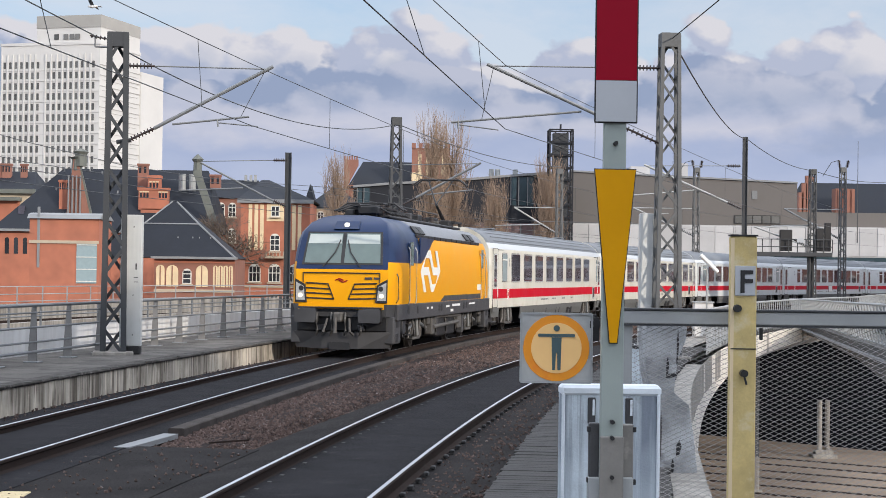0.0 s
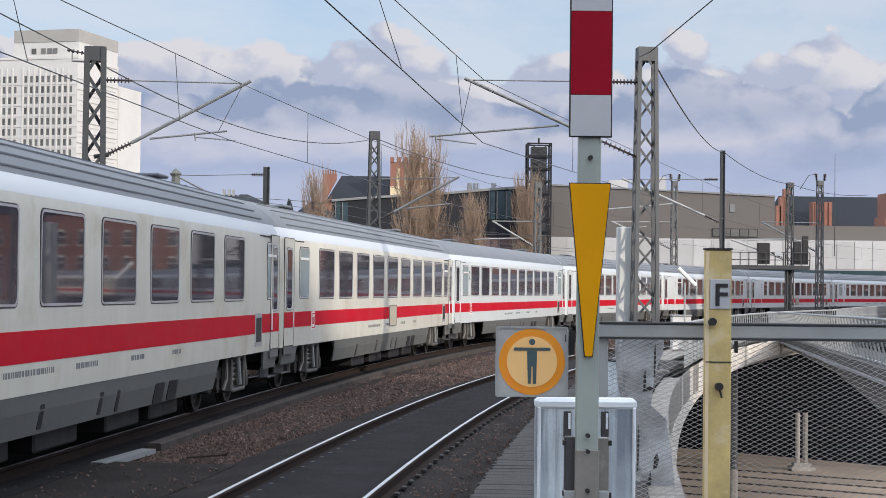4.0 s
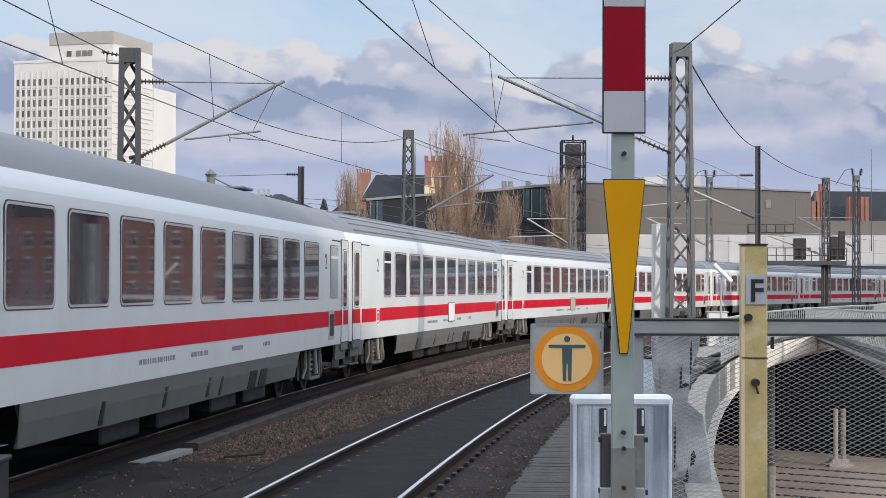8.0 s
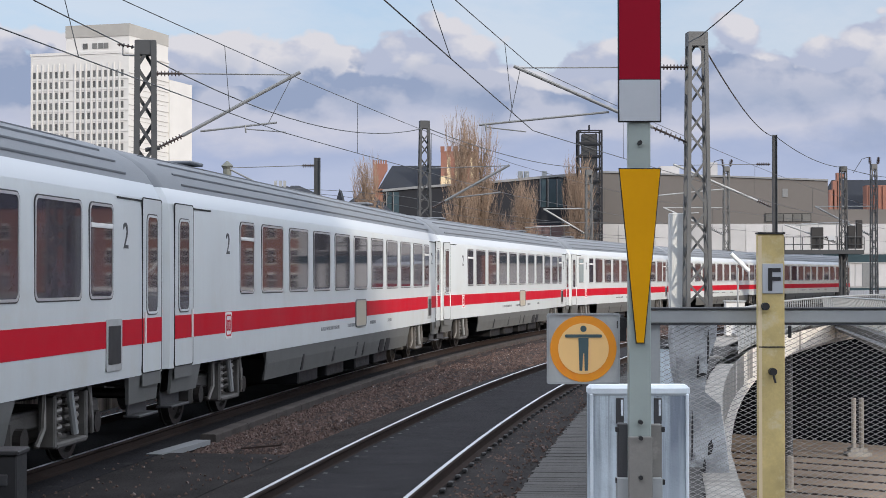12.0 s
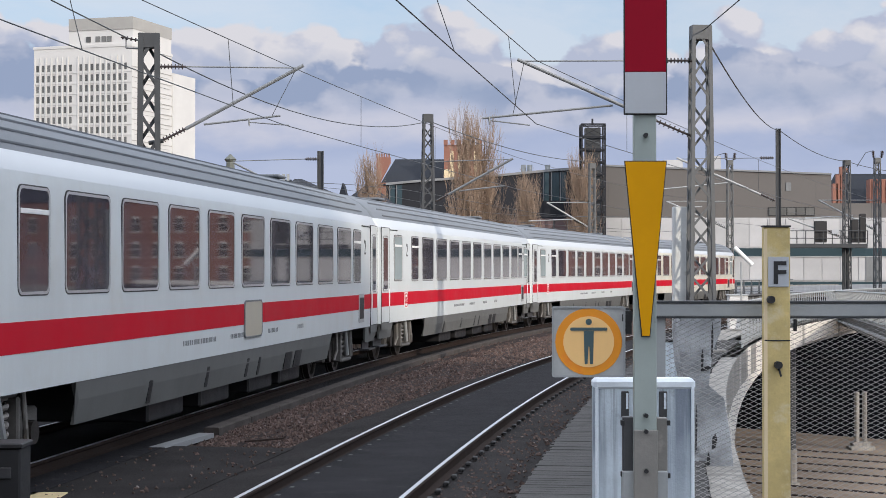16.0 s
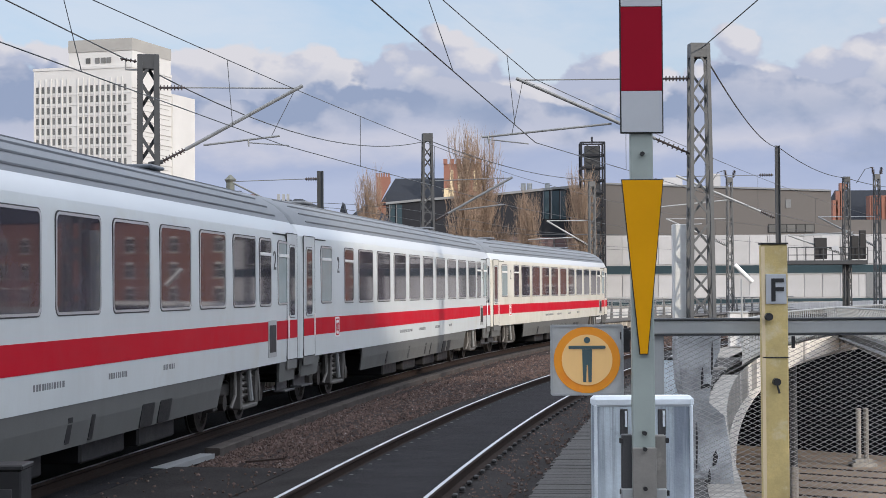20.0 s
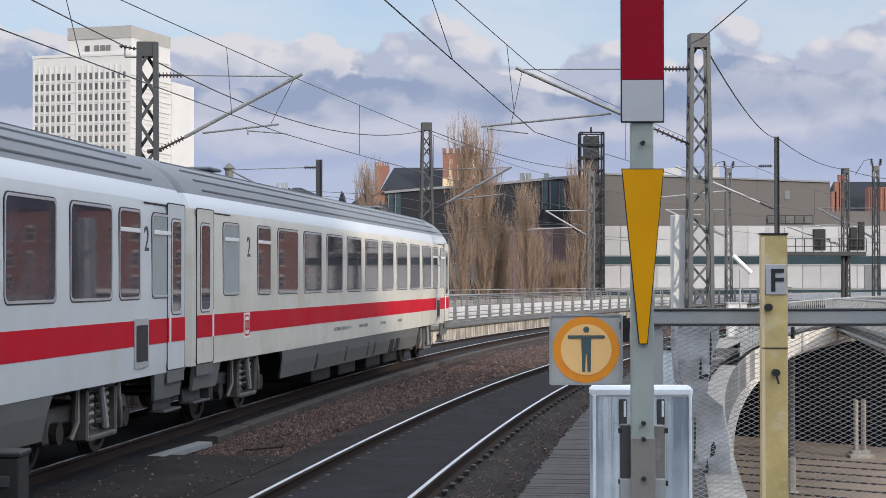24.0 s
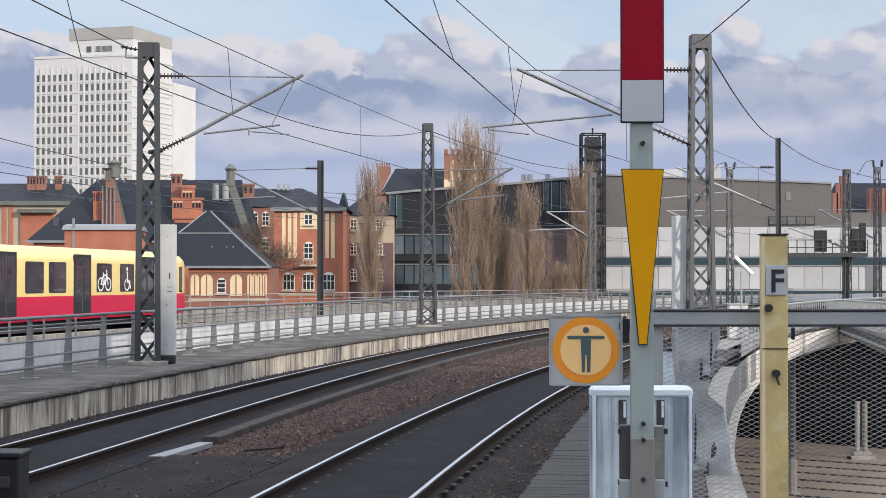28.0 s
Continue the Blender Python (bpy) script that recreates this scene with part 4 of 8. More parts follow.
    part("body", MB().box((0, 0, 0.42), (0.42, 0.4, 0.84), bevel=0.015), "black_steel", d)
    part("lid", MB().box((0, 0, 0.86), (0.46, 0.44, 0.05), bevel=0.012), "black_steel", d)
    part("latch", MB().box((0.06, -0.21, 0.62), (0.14, 0.03, 0.10), bevel=0.006), "loco_grey", d)
    # pale plank on the ballast end
    pk = MB()
    a, b2 = on(7.9, 1.28, -0.178), on(9.9, 1.42, -0.178)
    pk.bar(a, b2, 0.22, 0.07)
    thing("kerb_stone", "pale grey concrete kerb stone at the ballast end", "kerb stone", None, pk, "lead")
    cv = thing("cable_cover", "small beige concrete cable cover on the ground", "cover", pose(-4.16, 17.85, -0.27))
    part("body", MB().box((0, 0, 0.06), (0.40, 0.56, 0.12), bevel=0.02), "beige", cv)
    # a rusty bar lying on the stones
    pk = MB()
    pk.bar(on(8.6, 2.3, -0.13), on(9.0, 2.75, -0.12), 0.025, 0.025)
    thing("iron_bar", "rusty iron bar lying on the ballast", "bar", None, pk, "rail_side")


build_near()


# ---- overhead line: masts, brackets, wires ----
def lattice_mast(nm, lab, x, y, z0, z1, w0, w1, rz=0.0, bays=9, mt="mast_paint", cap=True, leg=0.10):
    """A square lattice mast: four corner legs, crossing braces on its faces."""
    t = thing(nm, lab, "mast", pose(x, y, z0, 0, 0, rz))
    H = z1 - z0
    half = lambda z: (w0 + (w1 - w0) * z / H) / 2
    for sx in (-1, 1):
        for sy in (-1, 1):
            part("leg", MB().bar((sx * half(0), sy * half(0) * 0.7, 0), (sx * half(H), sy * half(H) * 0.7, H), leg, leg * 0.75, (0, 1, 0)), mt, t)
    zs = [H * i / bays for i in range(bays + 1)]
    for sy in (-1, 1):
        for i, (a, c) in enumerate(zip(zs, zs[1:])):
            s = 1 if (i + (sy > 0)) % 2 else -1
            part("brace", MB().bar((-s * half(a), sy * half(a) * 0.72, a), (s * half(c), sy * half(c) * 0.72, c), leg * 0.62, 0.02, (0, 1, 0)), mt, t)
            part("brace", MB().bar((sy * half(a), -s * half(a) * 0.7, a), (sy * half(c), s * half(c) * 0.7, c), 0.02, leg * 0.6, (0, 1, 0)), mt, t)
    if cap:
        part("head", MB().box((0, 0, H - 0.16), (w1 + 0.08, w1 * 0.7 + 0.06, 0.34), bevel=0.01), mt, t)
    part("foot", MB().box((0, 0, 0.03), (w0 + 0.45, w0 * 0.9 + 0.3, 0.10), bevel=0.02), "concrete", t)
    return t


def insulator(p, q, parent, name="insulator", r=0.065, n=7):
    p, q = Vector(p), Vector(q)
    m = MB().tube([p, q], r * 0.4, 8)
    d = q - p
    for k in range(n):
        a = p + d * (0.12 + 0.76 * k / (n - 1))
        m.tube([a - d.normalized() * 0.012, a + d.normalized() * 0.012], r, 10)
    return part(name, m, "insulator", parent)


def rod(parent, name, p, q, r=0.03, mt="galv"):
    return part(name, MB().tube([p, q], r, 8), mt, parent)


def build_masts():
    y = 38.85
    lattice_mast("catenary_mast", "dark grey steel lattice catenary mast on the service walk", -6.69, y, DECK_Z, 7.57, 0.46, 0.36, 8, 12, leg=0.125)
    b = thing("line_bracket", "steel bracket arm with insulators over the train's track", "bracket", pose(0, y, 0))
    insulator((-6.41, 0, 5.14), (-5.85, 0.1, 5.43), b)
    rod(b, "mast_clamp", (-6.69, 0, 5.09), (-6.36, 0, 5.14), 0.05, "mast_paint")
    rod(b, "diagonal_tube", (-5.87, 0.1, 5.42), (-3.22, 0.5, 6.92), 0.042)
    insulator((-6.49, 0, 6.83), (-5.87, 0.1, 6.84), b)
    rod(b, "top_stay", (-5.87, 0.1, 6.84), (-3.38, 0.5, 6.86), 0.016)
    rod(b, "register_tube", (-5.47, 0.2, 5.53), (-3.74, 0.4, 5.75), 0.024)
    rod(b, "drop_clip", (-4.46, 0.3, 5.68), (-4.44, 0.3, 5.5), 0.018)
    rod(b, "steady_arm", (-4.45, 0.3, 5.59), (-3.53, 0.3, 5.52), 0.014)
    rod(b, "hanger", (-3.42, 0.5, 6.78), (-3.94, 0.4, 5.73), 0.008, "wire")
    bw = thing("weight_cover", "pale grey tall steel cover beside the catenary mast", "cover", pose(-6.34, 39.1, DECK_Z))
    part("board", MB().box((0, 0, (3.63 - 0.5) / 2 + 0.12), (0.48, 0.26, 3.63 - 0.65), bevel=0.012), "board_grey", bw)
    part("foot", MB().box((0.02, 0, 0.10), (0.42, 0.3, 0.18), bevel=0.02), "black_steel", bw)
    for zz in (2.9, 1.35, 0.45):
        part("screw", MB().box((0.06, -0.135, zz), (0.02, 0.012, 0.03)), "black_steel", bw)
    part("marks", MB().box((0.12, -0.135, 2.0), (0.03, 0.008, 0.14)).box((0.12, -0.135, 1.75), (0.10, 0.008, 0.015)).box((0.12, -0.135, 1.65), (0.10, 0.008, 0.015)), "loco_grey", bw, "small plain marks")

    d = 70.6
    lattice_mast("catenary_mast", "dark grey steel lattice catenary mast in the curve", -0.63, d, DECK_Z, 8.65, 0.62, 0.32, 12, 17, leg=0.09)
    b = thing("line_bracket", "steel bracket arm with insulators in the curve", "bracket", pose(0, d, 0))
    insulator((-0.44, 0, 4.99), (0.26, 0, 5.36), b, r=0.08)
    rod(b, "diagonal_tube", (0.21, 0, 5.34), (2.87, -0.3, 6.81), 0.05)
    rod(b, "top_stay", (-0.51, 0, 6.69), (2.82, -0.3, 6.78), 0.02)
    rod(b, "register_tube", (0.65, 0, 5.48), (2.52, -0.2, 5.69), 0.03)

    d = 40.0
    lattice_mast("catenary_mast", "grey steel lattice catenary mast at the outer deck edge", 6.02, d, DECK_Z, 7.92, 0.56, 0.38, 6, 13, leg=0.085, mt="mast_grey")
    b = thing("line_bracket", "steel bracket arm with ribbed insulators over the platform track", "bracket", pose(0, d, 0))
    insulator((5.83, 0, 5.33), (4.96, 0, 5.71), b)
    rod(b, "diagonal_tube", (4.99, 0, 5.7), (1.72, -0.3, 7.1), 0.04)
    insulator((5.81, 0, 7.11), (5.17, 0, 7.11), b)
    rod(b, "top_stay", (5.2, 0, 7.11), (1.87, -0.3, 7.06), 0.016)
    rod(b, "register_tube", (3.96, 0, 6.06), (0.91, -0.2, 5.74), 0.026)
    rod(b, "drop_clip", (1.06, -0.2, 5.77), (1.08, -0.2, 5.59), 0.022)
    rod(b, "steady_arm", (1.06, -0.2, 5.69), (2.01, -0.2, 5.58), 0.015)
    rod(b, "hanger", (1.87, -0.3, 7.02), (1.62, -0.2, 5.83), 0.008, "wire")
    bw = thing("weight_cover", "pale grey tall steel cover at the outer deck edge", "cover", pose(5.61, 40.4, DECK_Z))
    part("board", MB().box((0, 0, (3.67 - 0.2) / 2), (0.40, 0.26, 3.67 - 0.3), bevel=0.012), "board_grey", bw)

    # plain and lattice poles further off
    def h_pole(nm, lab, px_x, yy, z0, z1, w):
        t = thing(nm, lab, "pole", pose(px_x, yy, z0))
        part("flange", MB().box((-w / 2, 0, (z1 - z0) / 2), (0.03, w, z1 - z0)), "mast_paint", t)
        part("flange", MB().box((w / 2, 0, (z1 - z0) / 2), (0.03, w, z1 - z0)), "mast_paint", t)
        part("web", MB().box((0, 0, (z1 - z0) / 2), (w, 0.03, z1 - z0)), "mast_paint", t)
        part("foot", MB().box((0, 0, 0.05), (w + 0.4, w + 0.4, 0.12), bevel=0.02), "concrete", t)
        return t

    t = h_pole("line_pole", "dark steel beam pole beside the city tracks", -5.73, 80.0, 0.1, 7.79, 0.26)
    b = thing("line_bracket", "steel bracket arm over the city tracks", "bracket", pose(0, 80, 0))
    insulator((-5.81, 0, 7.42), (-6.44, 0, 7.42), b, r=0.09)
    rod(b, "top_stay", (-6.44, 0, 7.42), (-9.82, 0, 7.32), 0.02)
    insulator((-5.81, 0, 5.26), (-6.44, 0, 5.55), b, r=0.09)
    rod(b, "diagonal_tube", (-6.39, 0, 5.52), (-9.82, 0, 7.26), 0.045)
    rod(b, "register_tube", (-7.84, 0, 6.1), (-10.77, 0, 5.94), 0.035)
    t = h_pole("line_pole", "dark steel beam pole beyond the platform end", 18.03, 92.0, 0.1, 9.85, 0.22)
    b = thing("line_bracket", "steel bracket arm with pale insulators", "bracket", pose(0, 92, 0))
    insulator((17.79, 0, 8.27), (17.03, 0, 8.27), b, r=0.09)
    rod(b, "top_stay", (17.03, 0, 8.27), (12.78, 0, 8.21), 0.02)
    insulator((17.85, 0, 5.96), (17.03, 0, 6.33), b, r=0.10)
    rod(b, "diagonal_tube", (17.09, 0, 6.3), (12.57, 0, 8.27), 0.06, "galv_light")
    rod(b, "register_tube", (15.3, 0, 6.93), (11.6, 0, 6.57), 0.035, "galv_light")

    for px_x, yy, zt, w, lab in ((9.58, 110, 9.1, 0.42, "slim grey lattice mast before bare trees"), (19.78, 118, 9.83, 0.42, "slim grey lattice mast before a pale facade"), (26.43, 112, 9.44, 0.46, "dark lattice mast beside the signal gantry"), (29.95, 118, 9.99, 0.44, "slim pale lattice mast near the brick roofs")):
        lattice_mast("line_mast", lab, px_x, yy, 0.1, zt, w, w * 0.8, 15, 16, "mast_paint" if "dark" in lab else "mast_grey", True, 0.075)
    for xa, xb, xc, yy, z1, z2, z3 in ((9.29, 6.68, 5.48, 110, 6.59, 5.03, 5.39), (29.83, 25.9, 24.96, 118, 7.07, 5.01, 5.86), (19.51, 15.42, 16.0, 118, 6.99, 5.16, 6.52), (26.09, 22.58, 23.32, 112, 5.64, 4.38, 5.56)):
        b = thing("line_bracket", "thin pale steel bracket arm on a slim mast", "bracket", pose(0, yy, 0))
        rod(b, "top_stay", (xa, 0, z1), (xb, 0, z1), 0.03, "galv_light")
        rod(b, "diagonal_tube", (xb, 0, z1), (xa, 0, z2), 0.055, "galv_light")
        rod(b, "register_tube", (xc, 0, z3), ((xa + xb) / 2 + 0.4, 0, z3 + 0.12), 0.035, "galv_light")
        insulator((xa, 0, z2), (xa - 0.9, 0, z2 + 0.45), b, r=0.10)
    # twin switch insulators on two masts
    for px_x, yy, zz in ((19.78, 118, 9.83), (29.95, 118, 9.99)):
        b = thing("line_switch", "twin insulators on a mast head", "switch", pose(px_x, yy, zz))
        for dx in (-0.22, 0.28):
            insulator((dx, 0, 0.0), (dx * 1.3, 0, 0.5), b, r=0.12)
        part("tie", MB().tube([(-0.29, 0, 0.5), (-0.8, 0, 0.35), (-1.4, 0, -0.6)], 0.025, 6), "wire", b)
    # whip aerial
    a = MB().tube([(0, 0, 0), (0, 0, 9)], [0.05, 0.02], 6)
    thing("aerial", "thin whip aerial above the roofs", "aerial", pose(39.4, 150, 5.47), a, "wire")

    # signal gantry
    yy = 112.0
    g = thing("signal_gantry", "steel signal gantry with railings and dark signal screens", "gantry", pose(0, yy, 0))
    x0, x1, zb, zt = 22.47, 27.65, 3.83, 4.71
    part("platform", MB().box(((x0 + x1) / 2, 0, zb), (x1 - x0, 1.2, 0.28), bevel=0.02), "mast_paint", g)
    for k in range(10):
        xx = x0 + (x1 - x0) * k / 9
        part("rail_post", MB().box((xx, -0.55, (zb + zt) / 2 + 0.1), (0.06, 0.05, zt - zb)), "mast_paint", g)
    for f in (0.45, 1.0):
        part("rail_bar", MB().tube([(x0, -0.55, zb + 0.1 + (zt - zb) * f), (x1, -0.55, zb + 0.1 + (zt - zb) * f)], 0.03, 6), "mast_paint", g)
    for xa, xb, za, zc in ((24.25, 25.06, 4.05, 5.45), (26.65, 27.13, 4.05, 5.56), (27.2, 27.61, 4.05, 5.93)):
        sc = part("signal_screen", MB().box(((xa + xb) / 2, -0.2, (za + zc) / 2), (xb - xa, 0.25, zc - za), bevel=0.03), "black_steel", g, "dark signal screen")
    part("signal_board", MB().box((25.54, -0.58, 4.75), (0.45, 0.05, 0.28)), "sign_white", g, "white lettering board")
    part("leg", MB().box((26.46, 0.5, (zb + 0.1) / 2), (0.3, 0.3, zb)), "mast_paint", g)

    # slanted tube lamp on a thin post
    l = thing("tube_lamp", "slanted white tube lamp on a thin post", "lamp", pose(9.58, 55.0, DECK_Z))
    part("post", MB().tube([(0, 0, 0), (0, 0, 2.48 - DECK_Z)], 0.03, 8), "galv_light", l)
    part("shade", MB().tube([(9.37 - 9.58, 0, 2.94 - DECK_Z), (9.93 - 9.58, 0, 2.39 - DECK_Z)], 0.07, 10), "white_paint", l)
    c = thing("relay_cabinet", "small white cabinet on the outer deck edge", "cabinet", pose(9.63, 56.0, DECK_Z))
    part("body", MB().box((0, 0, 0.55), (0.62, 0.4, 1.1), bevel=0.02), "white_wall", c)
    part("roof", MB().box((0, 0, 1.12), (0.68, 0.46, 0.05), bevel=0.01), "galv_light", c)


build_masts()


def build_wires():
    def run(nm, lab, pts, r, mt="wire"):
        mb = MB().tube(pts, r, 5)
        return thing(nm, lab, "wire", None, mb, mt)

    def span(p, q, sag, n=14):
        p, q = Vector(p), Vector(q)
        return [p + (q - p) * (i / n) - Vector((0, 0, 4 * sag * (i / n) * (1 - i / n))) for i in range(n + 1)]

    # supports along both tracks: s, side shift, contact height, messenger height
    def back(p, q):
        """The support behind the platform, on the line from q through p."""
        p, q = Vector(p), Vector(q)
        d = (p - q) * (62.0 / math.hypot(p.x - q.x, p.y - q.y))
        return Vector((q.x + d.x, q.y + d.y, p.z))

    for nm, off, near_c, near_m, sup in (
            ("train's track", lambda s: 0.0, (-5.77, 22.23, 5.45), (-5.19, 28.41, 6.85), ((23.6, -0.62, 5.48, 6.86), (55.4, 0.05, 5.5, 6.78), (92, -0.3, 5.5, 6.8), (140, 0.3, 5.5, 6.8), (200, -0.2, 5.5, 6.8))),
            ("platform track", gap_b, (-0.67, 20.56, 5.53), (0.30, 29.33, 7.0), ((25.2, -0.65, 5.56, 7.02), (70, -0.2, 5.55, 6.9), (110, -0.3, 5.5, 6.8)))):
        cont, mess, drops = [], [], []
        ends = [(on(s, o + off(s), c), on(s, o + off(s), m)) for s, o, c, m in sup]
        ends.insert(0, (back(near_c, ends[0][0]), back(near_m, ends[0][1])))
        for (a, c), (b, d) in zip(ends, ends[1:]):
            ct, ms = span(a, b, 0.02), span(c, d, 0.16 if (b - a).length > 50 else 0.08)
            cont += ct
            mess += ms
            for i in (1, 3, 5, 7, 9, 11, 13) if (b - a).length > 50 else (3, 7, 11):
                q = ct[i]
                for m0, m1 in zip(ms, ms[1:]):
                    if m0.y <= q.y < m1.y:
                        drops.append((m0 + (m1 - m0) * ((q.y - m0.y) / (m1.y - m0.y)), q))
        run("contact_wire", "dark contact wire over the " + nm, cont, 0.0105)
        run("messenger_wire", "dark messenger wire over the " + nm, mess, 0.0095)
        e = thing("droppers", "thin dropper wires of the line over the " + nm, "wire")
        for p, q in drops:
            part("dropper", MB().tube([p, q], 0.007, 4), "wire", e)
    # feeder along the mast heads on the left, and the one over the outer deck edge
    mL, mM = (-6.53, 38.85, 7.16), (-0.79, 70.6, 8.32)
    run("feeder_wire", "feeder wire along the mast heads", span((-11.6, -22, 7.9), (-7.17, 38.85, 7.47), 0.25), 0.015)
    run("feeder_wire", "sagging feeder wire between the masts", span(mL, mM, 0.75), 0.016)
    run("feeder_wire", "feeder wire beyond the mast in the curve", span((-0.44, 70.6, 8.32), (9.66, 110, 9.24), 0.4), 0.02)
    e = thing("head_bracket", "short bracket with insulator on the mast head", "bracket", pose(0, 38.85, 0))
    rod(e, "arm", (-6.69, 0, 7.23), (-7.21, 0, 7.25), 0.02)
    rod(e, "drop", (-7.21, 0, 7.25), (-7.21, 0, 7.46), 0.018)
    insulator((-7.33, 0, 7.5), (-6.95, 0, 7.43), e, r=0.045, n=4)
    run("feeder_wire", "wire from the outer mast head towards the platform", span((6.05, 40, 7.79), (9.2, 8.0, 10.6), 0.15), 0.014)
    run("feeder_wire", "sagging wire from the outer mast head", span((6.23, 40, 7.52), (18.03, 92, 9.76), 0.45), 0.02)
    run("feeder_wire", "sagging wire between far poles", span((18.1, 92, 9.76), (26.43, 112, 9.37), 0.35), 0.022)
    run("feeder_wire", "wire from the gantry mast", span((26.43, 112, 9.37), (36.72, 130, 9.75), 0.3), 0.022)
    # lines of the city tracks
    for o, z in ((-13.5, 5.6), (-13.5, 6.6), (-17.5, 5.6), (-17.5, 6.7)):
        run("contact_wire", "thin wire over the city tracks", [on(-30 + 8 * i, o, z + 0.3 * math.cos(i * 0.9) * (1 if z > 6 else 0.1)) for i in range(22)], 0.014)


build_wires()


def build_city_tracks():
    for nm, o in (("city_track_rail", -15.5), ("city_track_rail", -19.5)):
        for side in (-0.753, 0.753):
            mb = MB()
            sweep(mb, [(-0.036, 0.0), (0.036, 0.0), (0.03, -0.15), (-0.03, -0.15)], -40, 200, 5, o + side)
            thing(nm, "worn steel rail of the city tracks", "rail", None, mb, "rail_side", kind="structure")
    for o in (-11.0, -23.5):
        w = MB()
        sweep(w, [(-0.12, 0.55), (0.12, 0.55), (0.12, -0.2), (-0.12, -0.2)], -40, 200, 5, o)
        thing("low_wall_far", "low concrete wall beside the city tracks", "wall", None, w, "concrete", kind="structure")
    e = thing("city_track_railing", "grey steel railing between the track groups", "railing")
    me = MB().box((0, 0, 0.55), (0.05, 0.05, 1.1)).mesh("post", "galv")
    for i in range(36):
        part("post", me, None, e, m=frame_at(14 + i * 2.2, -8.6, 0.1))
    for z in (1.12, 0.8, 0.5):
        part("rail_bar", MB().tube([on(13 + i * 2.2, -8.6, z + 0.1) for i in range(38)], 0.022, 6), "galv", e)


build_city_tracks()

# ---- the station behind the camera, whose tall slab keeps the near tracks in shade ----


def build_hall():
    # unseen tall office slab, placed towards the sun to shade the near tracks
    h = thing("office_slab", "unseen tall plain office slab that shades the near tracks", "building", kind="structure")
    part("walls", MB().box((72, -72, 20.0), (56, 22, 52.4)), "hall", h)
    me = MB().box((0, 0, 0), (2.6, 0.1, 1.9)).mesh("window", "window_dark")
    for r in range(11):
        for k in range(16):
            part("window", me, None, h, m=pose(47 + k * 3.35, -60.97, 2 + r * 4.0))
    part("roof", MB().box((72, -72, 46.3), (56.6, 22.6, 0.4)), "lead", h)
    # unseen long brick block, added to shade the far end of the curve
    h = thing("warehouse", "unseen long dark brick block that shades the far curve", "building", pose(41.5, 97.5, GROUND_Z, 0, 0, 58), kind="structure")
    part("walls", MB().box((45, -7.0, 11.0), (90, 14, 22.0)), "brick_dark", h)
    part("roof", MB().box((45, -7.0, 22.3), (90.6, 14.6, 0.6)), "slate", h)
    for r in range(4):
        for k in range(22):
            part("window", me, None, h, m=pose(3 + k * 4.0, 0.03, 6 + r * 4.2))
    pl = MB().box((7.5, -39.8, 0.10), (9.6, 94.0, 0.36), bevel=0.02)
    thing("platform", "grey station platform under the hall", "platform", None, pl, "walk_top", kind="structure")


build_hall()


# ---- rolling stock ----
def side_place(side, y, z, out=1.412):
    """A pose on a vehicle's side wall: outline x runs along the vehicle, outline y up."""
    if side > 0:
        return Matrix.Translation((out, y, z)) @ pose(0, 0, 0, 90, 0, 90)
    return Matrix.Translation((-out, y, z)) @ pose(0, 0, 0, 90, 0, -90)


COACH_SIDE = [(1.398, 0.95), (1.408, 1.15), (1.41, 2.2), (1.40, 3.05), (1.375, 3.2)]
COACH_UPPER = [(1.375, 3.2), (1.34, 3.30), (1.27, 3.42)]
COACH_ROOF = [(1.27, 3.42), (1.16, 3.58), (0.98, 3.74), (0.72, 3.88), (0.40, 3.99), (0.0, 4.04)]


def shell(prof, ys, scale, both=True):
    """Open wall strips along a vehicle, on both sides; scale narrows each section."""
    mb = MB()
    for side in ((1, -1) if both else (1,)):
        mb.loft([[(side * x * k, y, z) for x, z in prof] for y, k in zip(ys, scale)], closed=False, cap=False)
    return mb


WIN_BIG, WIN_NARROW = 1.47, 0.86


def window_meshes():
    out = {}
    for key, w, h in (("big", 1.47, 1.06), ("wide", 1.62, 1.06), ("narrow", 0.84, 1.06), ("frost", 0.88, 1.04), ("door", 0.46, 1.22)):
        fr = MB()
        fr.cur = 1
        ring_mesh(fr, rounded(w + 0.085, h + 0.085, 0.11), rounded(w + 0.055, h + 0.055, 0.10), Matrix(), 0.012)
        fr.cur = 0
        ring_mesh(fr, rounded(w + 0.055, h + 0.055, 0.10), rounded(w - 0.005, h - 0.005, 0.08), Matrix(), 0.016)
        mats = ["frame_alu", "frame_black"] if key != "door" else ["coach_white", "frame_black"]
        out[key] = (fr.mesh("window", mats), MB().prism(rounded(w, h, 0.08), Matrix(), 0.010).mesh("pane", "glass_frost" if key == "frost" else "glass_dark"))
    bar = MB().box((0, 0, 0.013), (0.80, 0.055, 0.014), bevel=0.004)
    out["bar"] = bar.mesh("vent_bar", "white_paint")
    return out


WM = window_meshes()


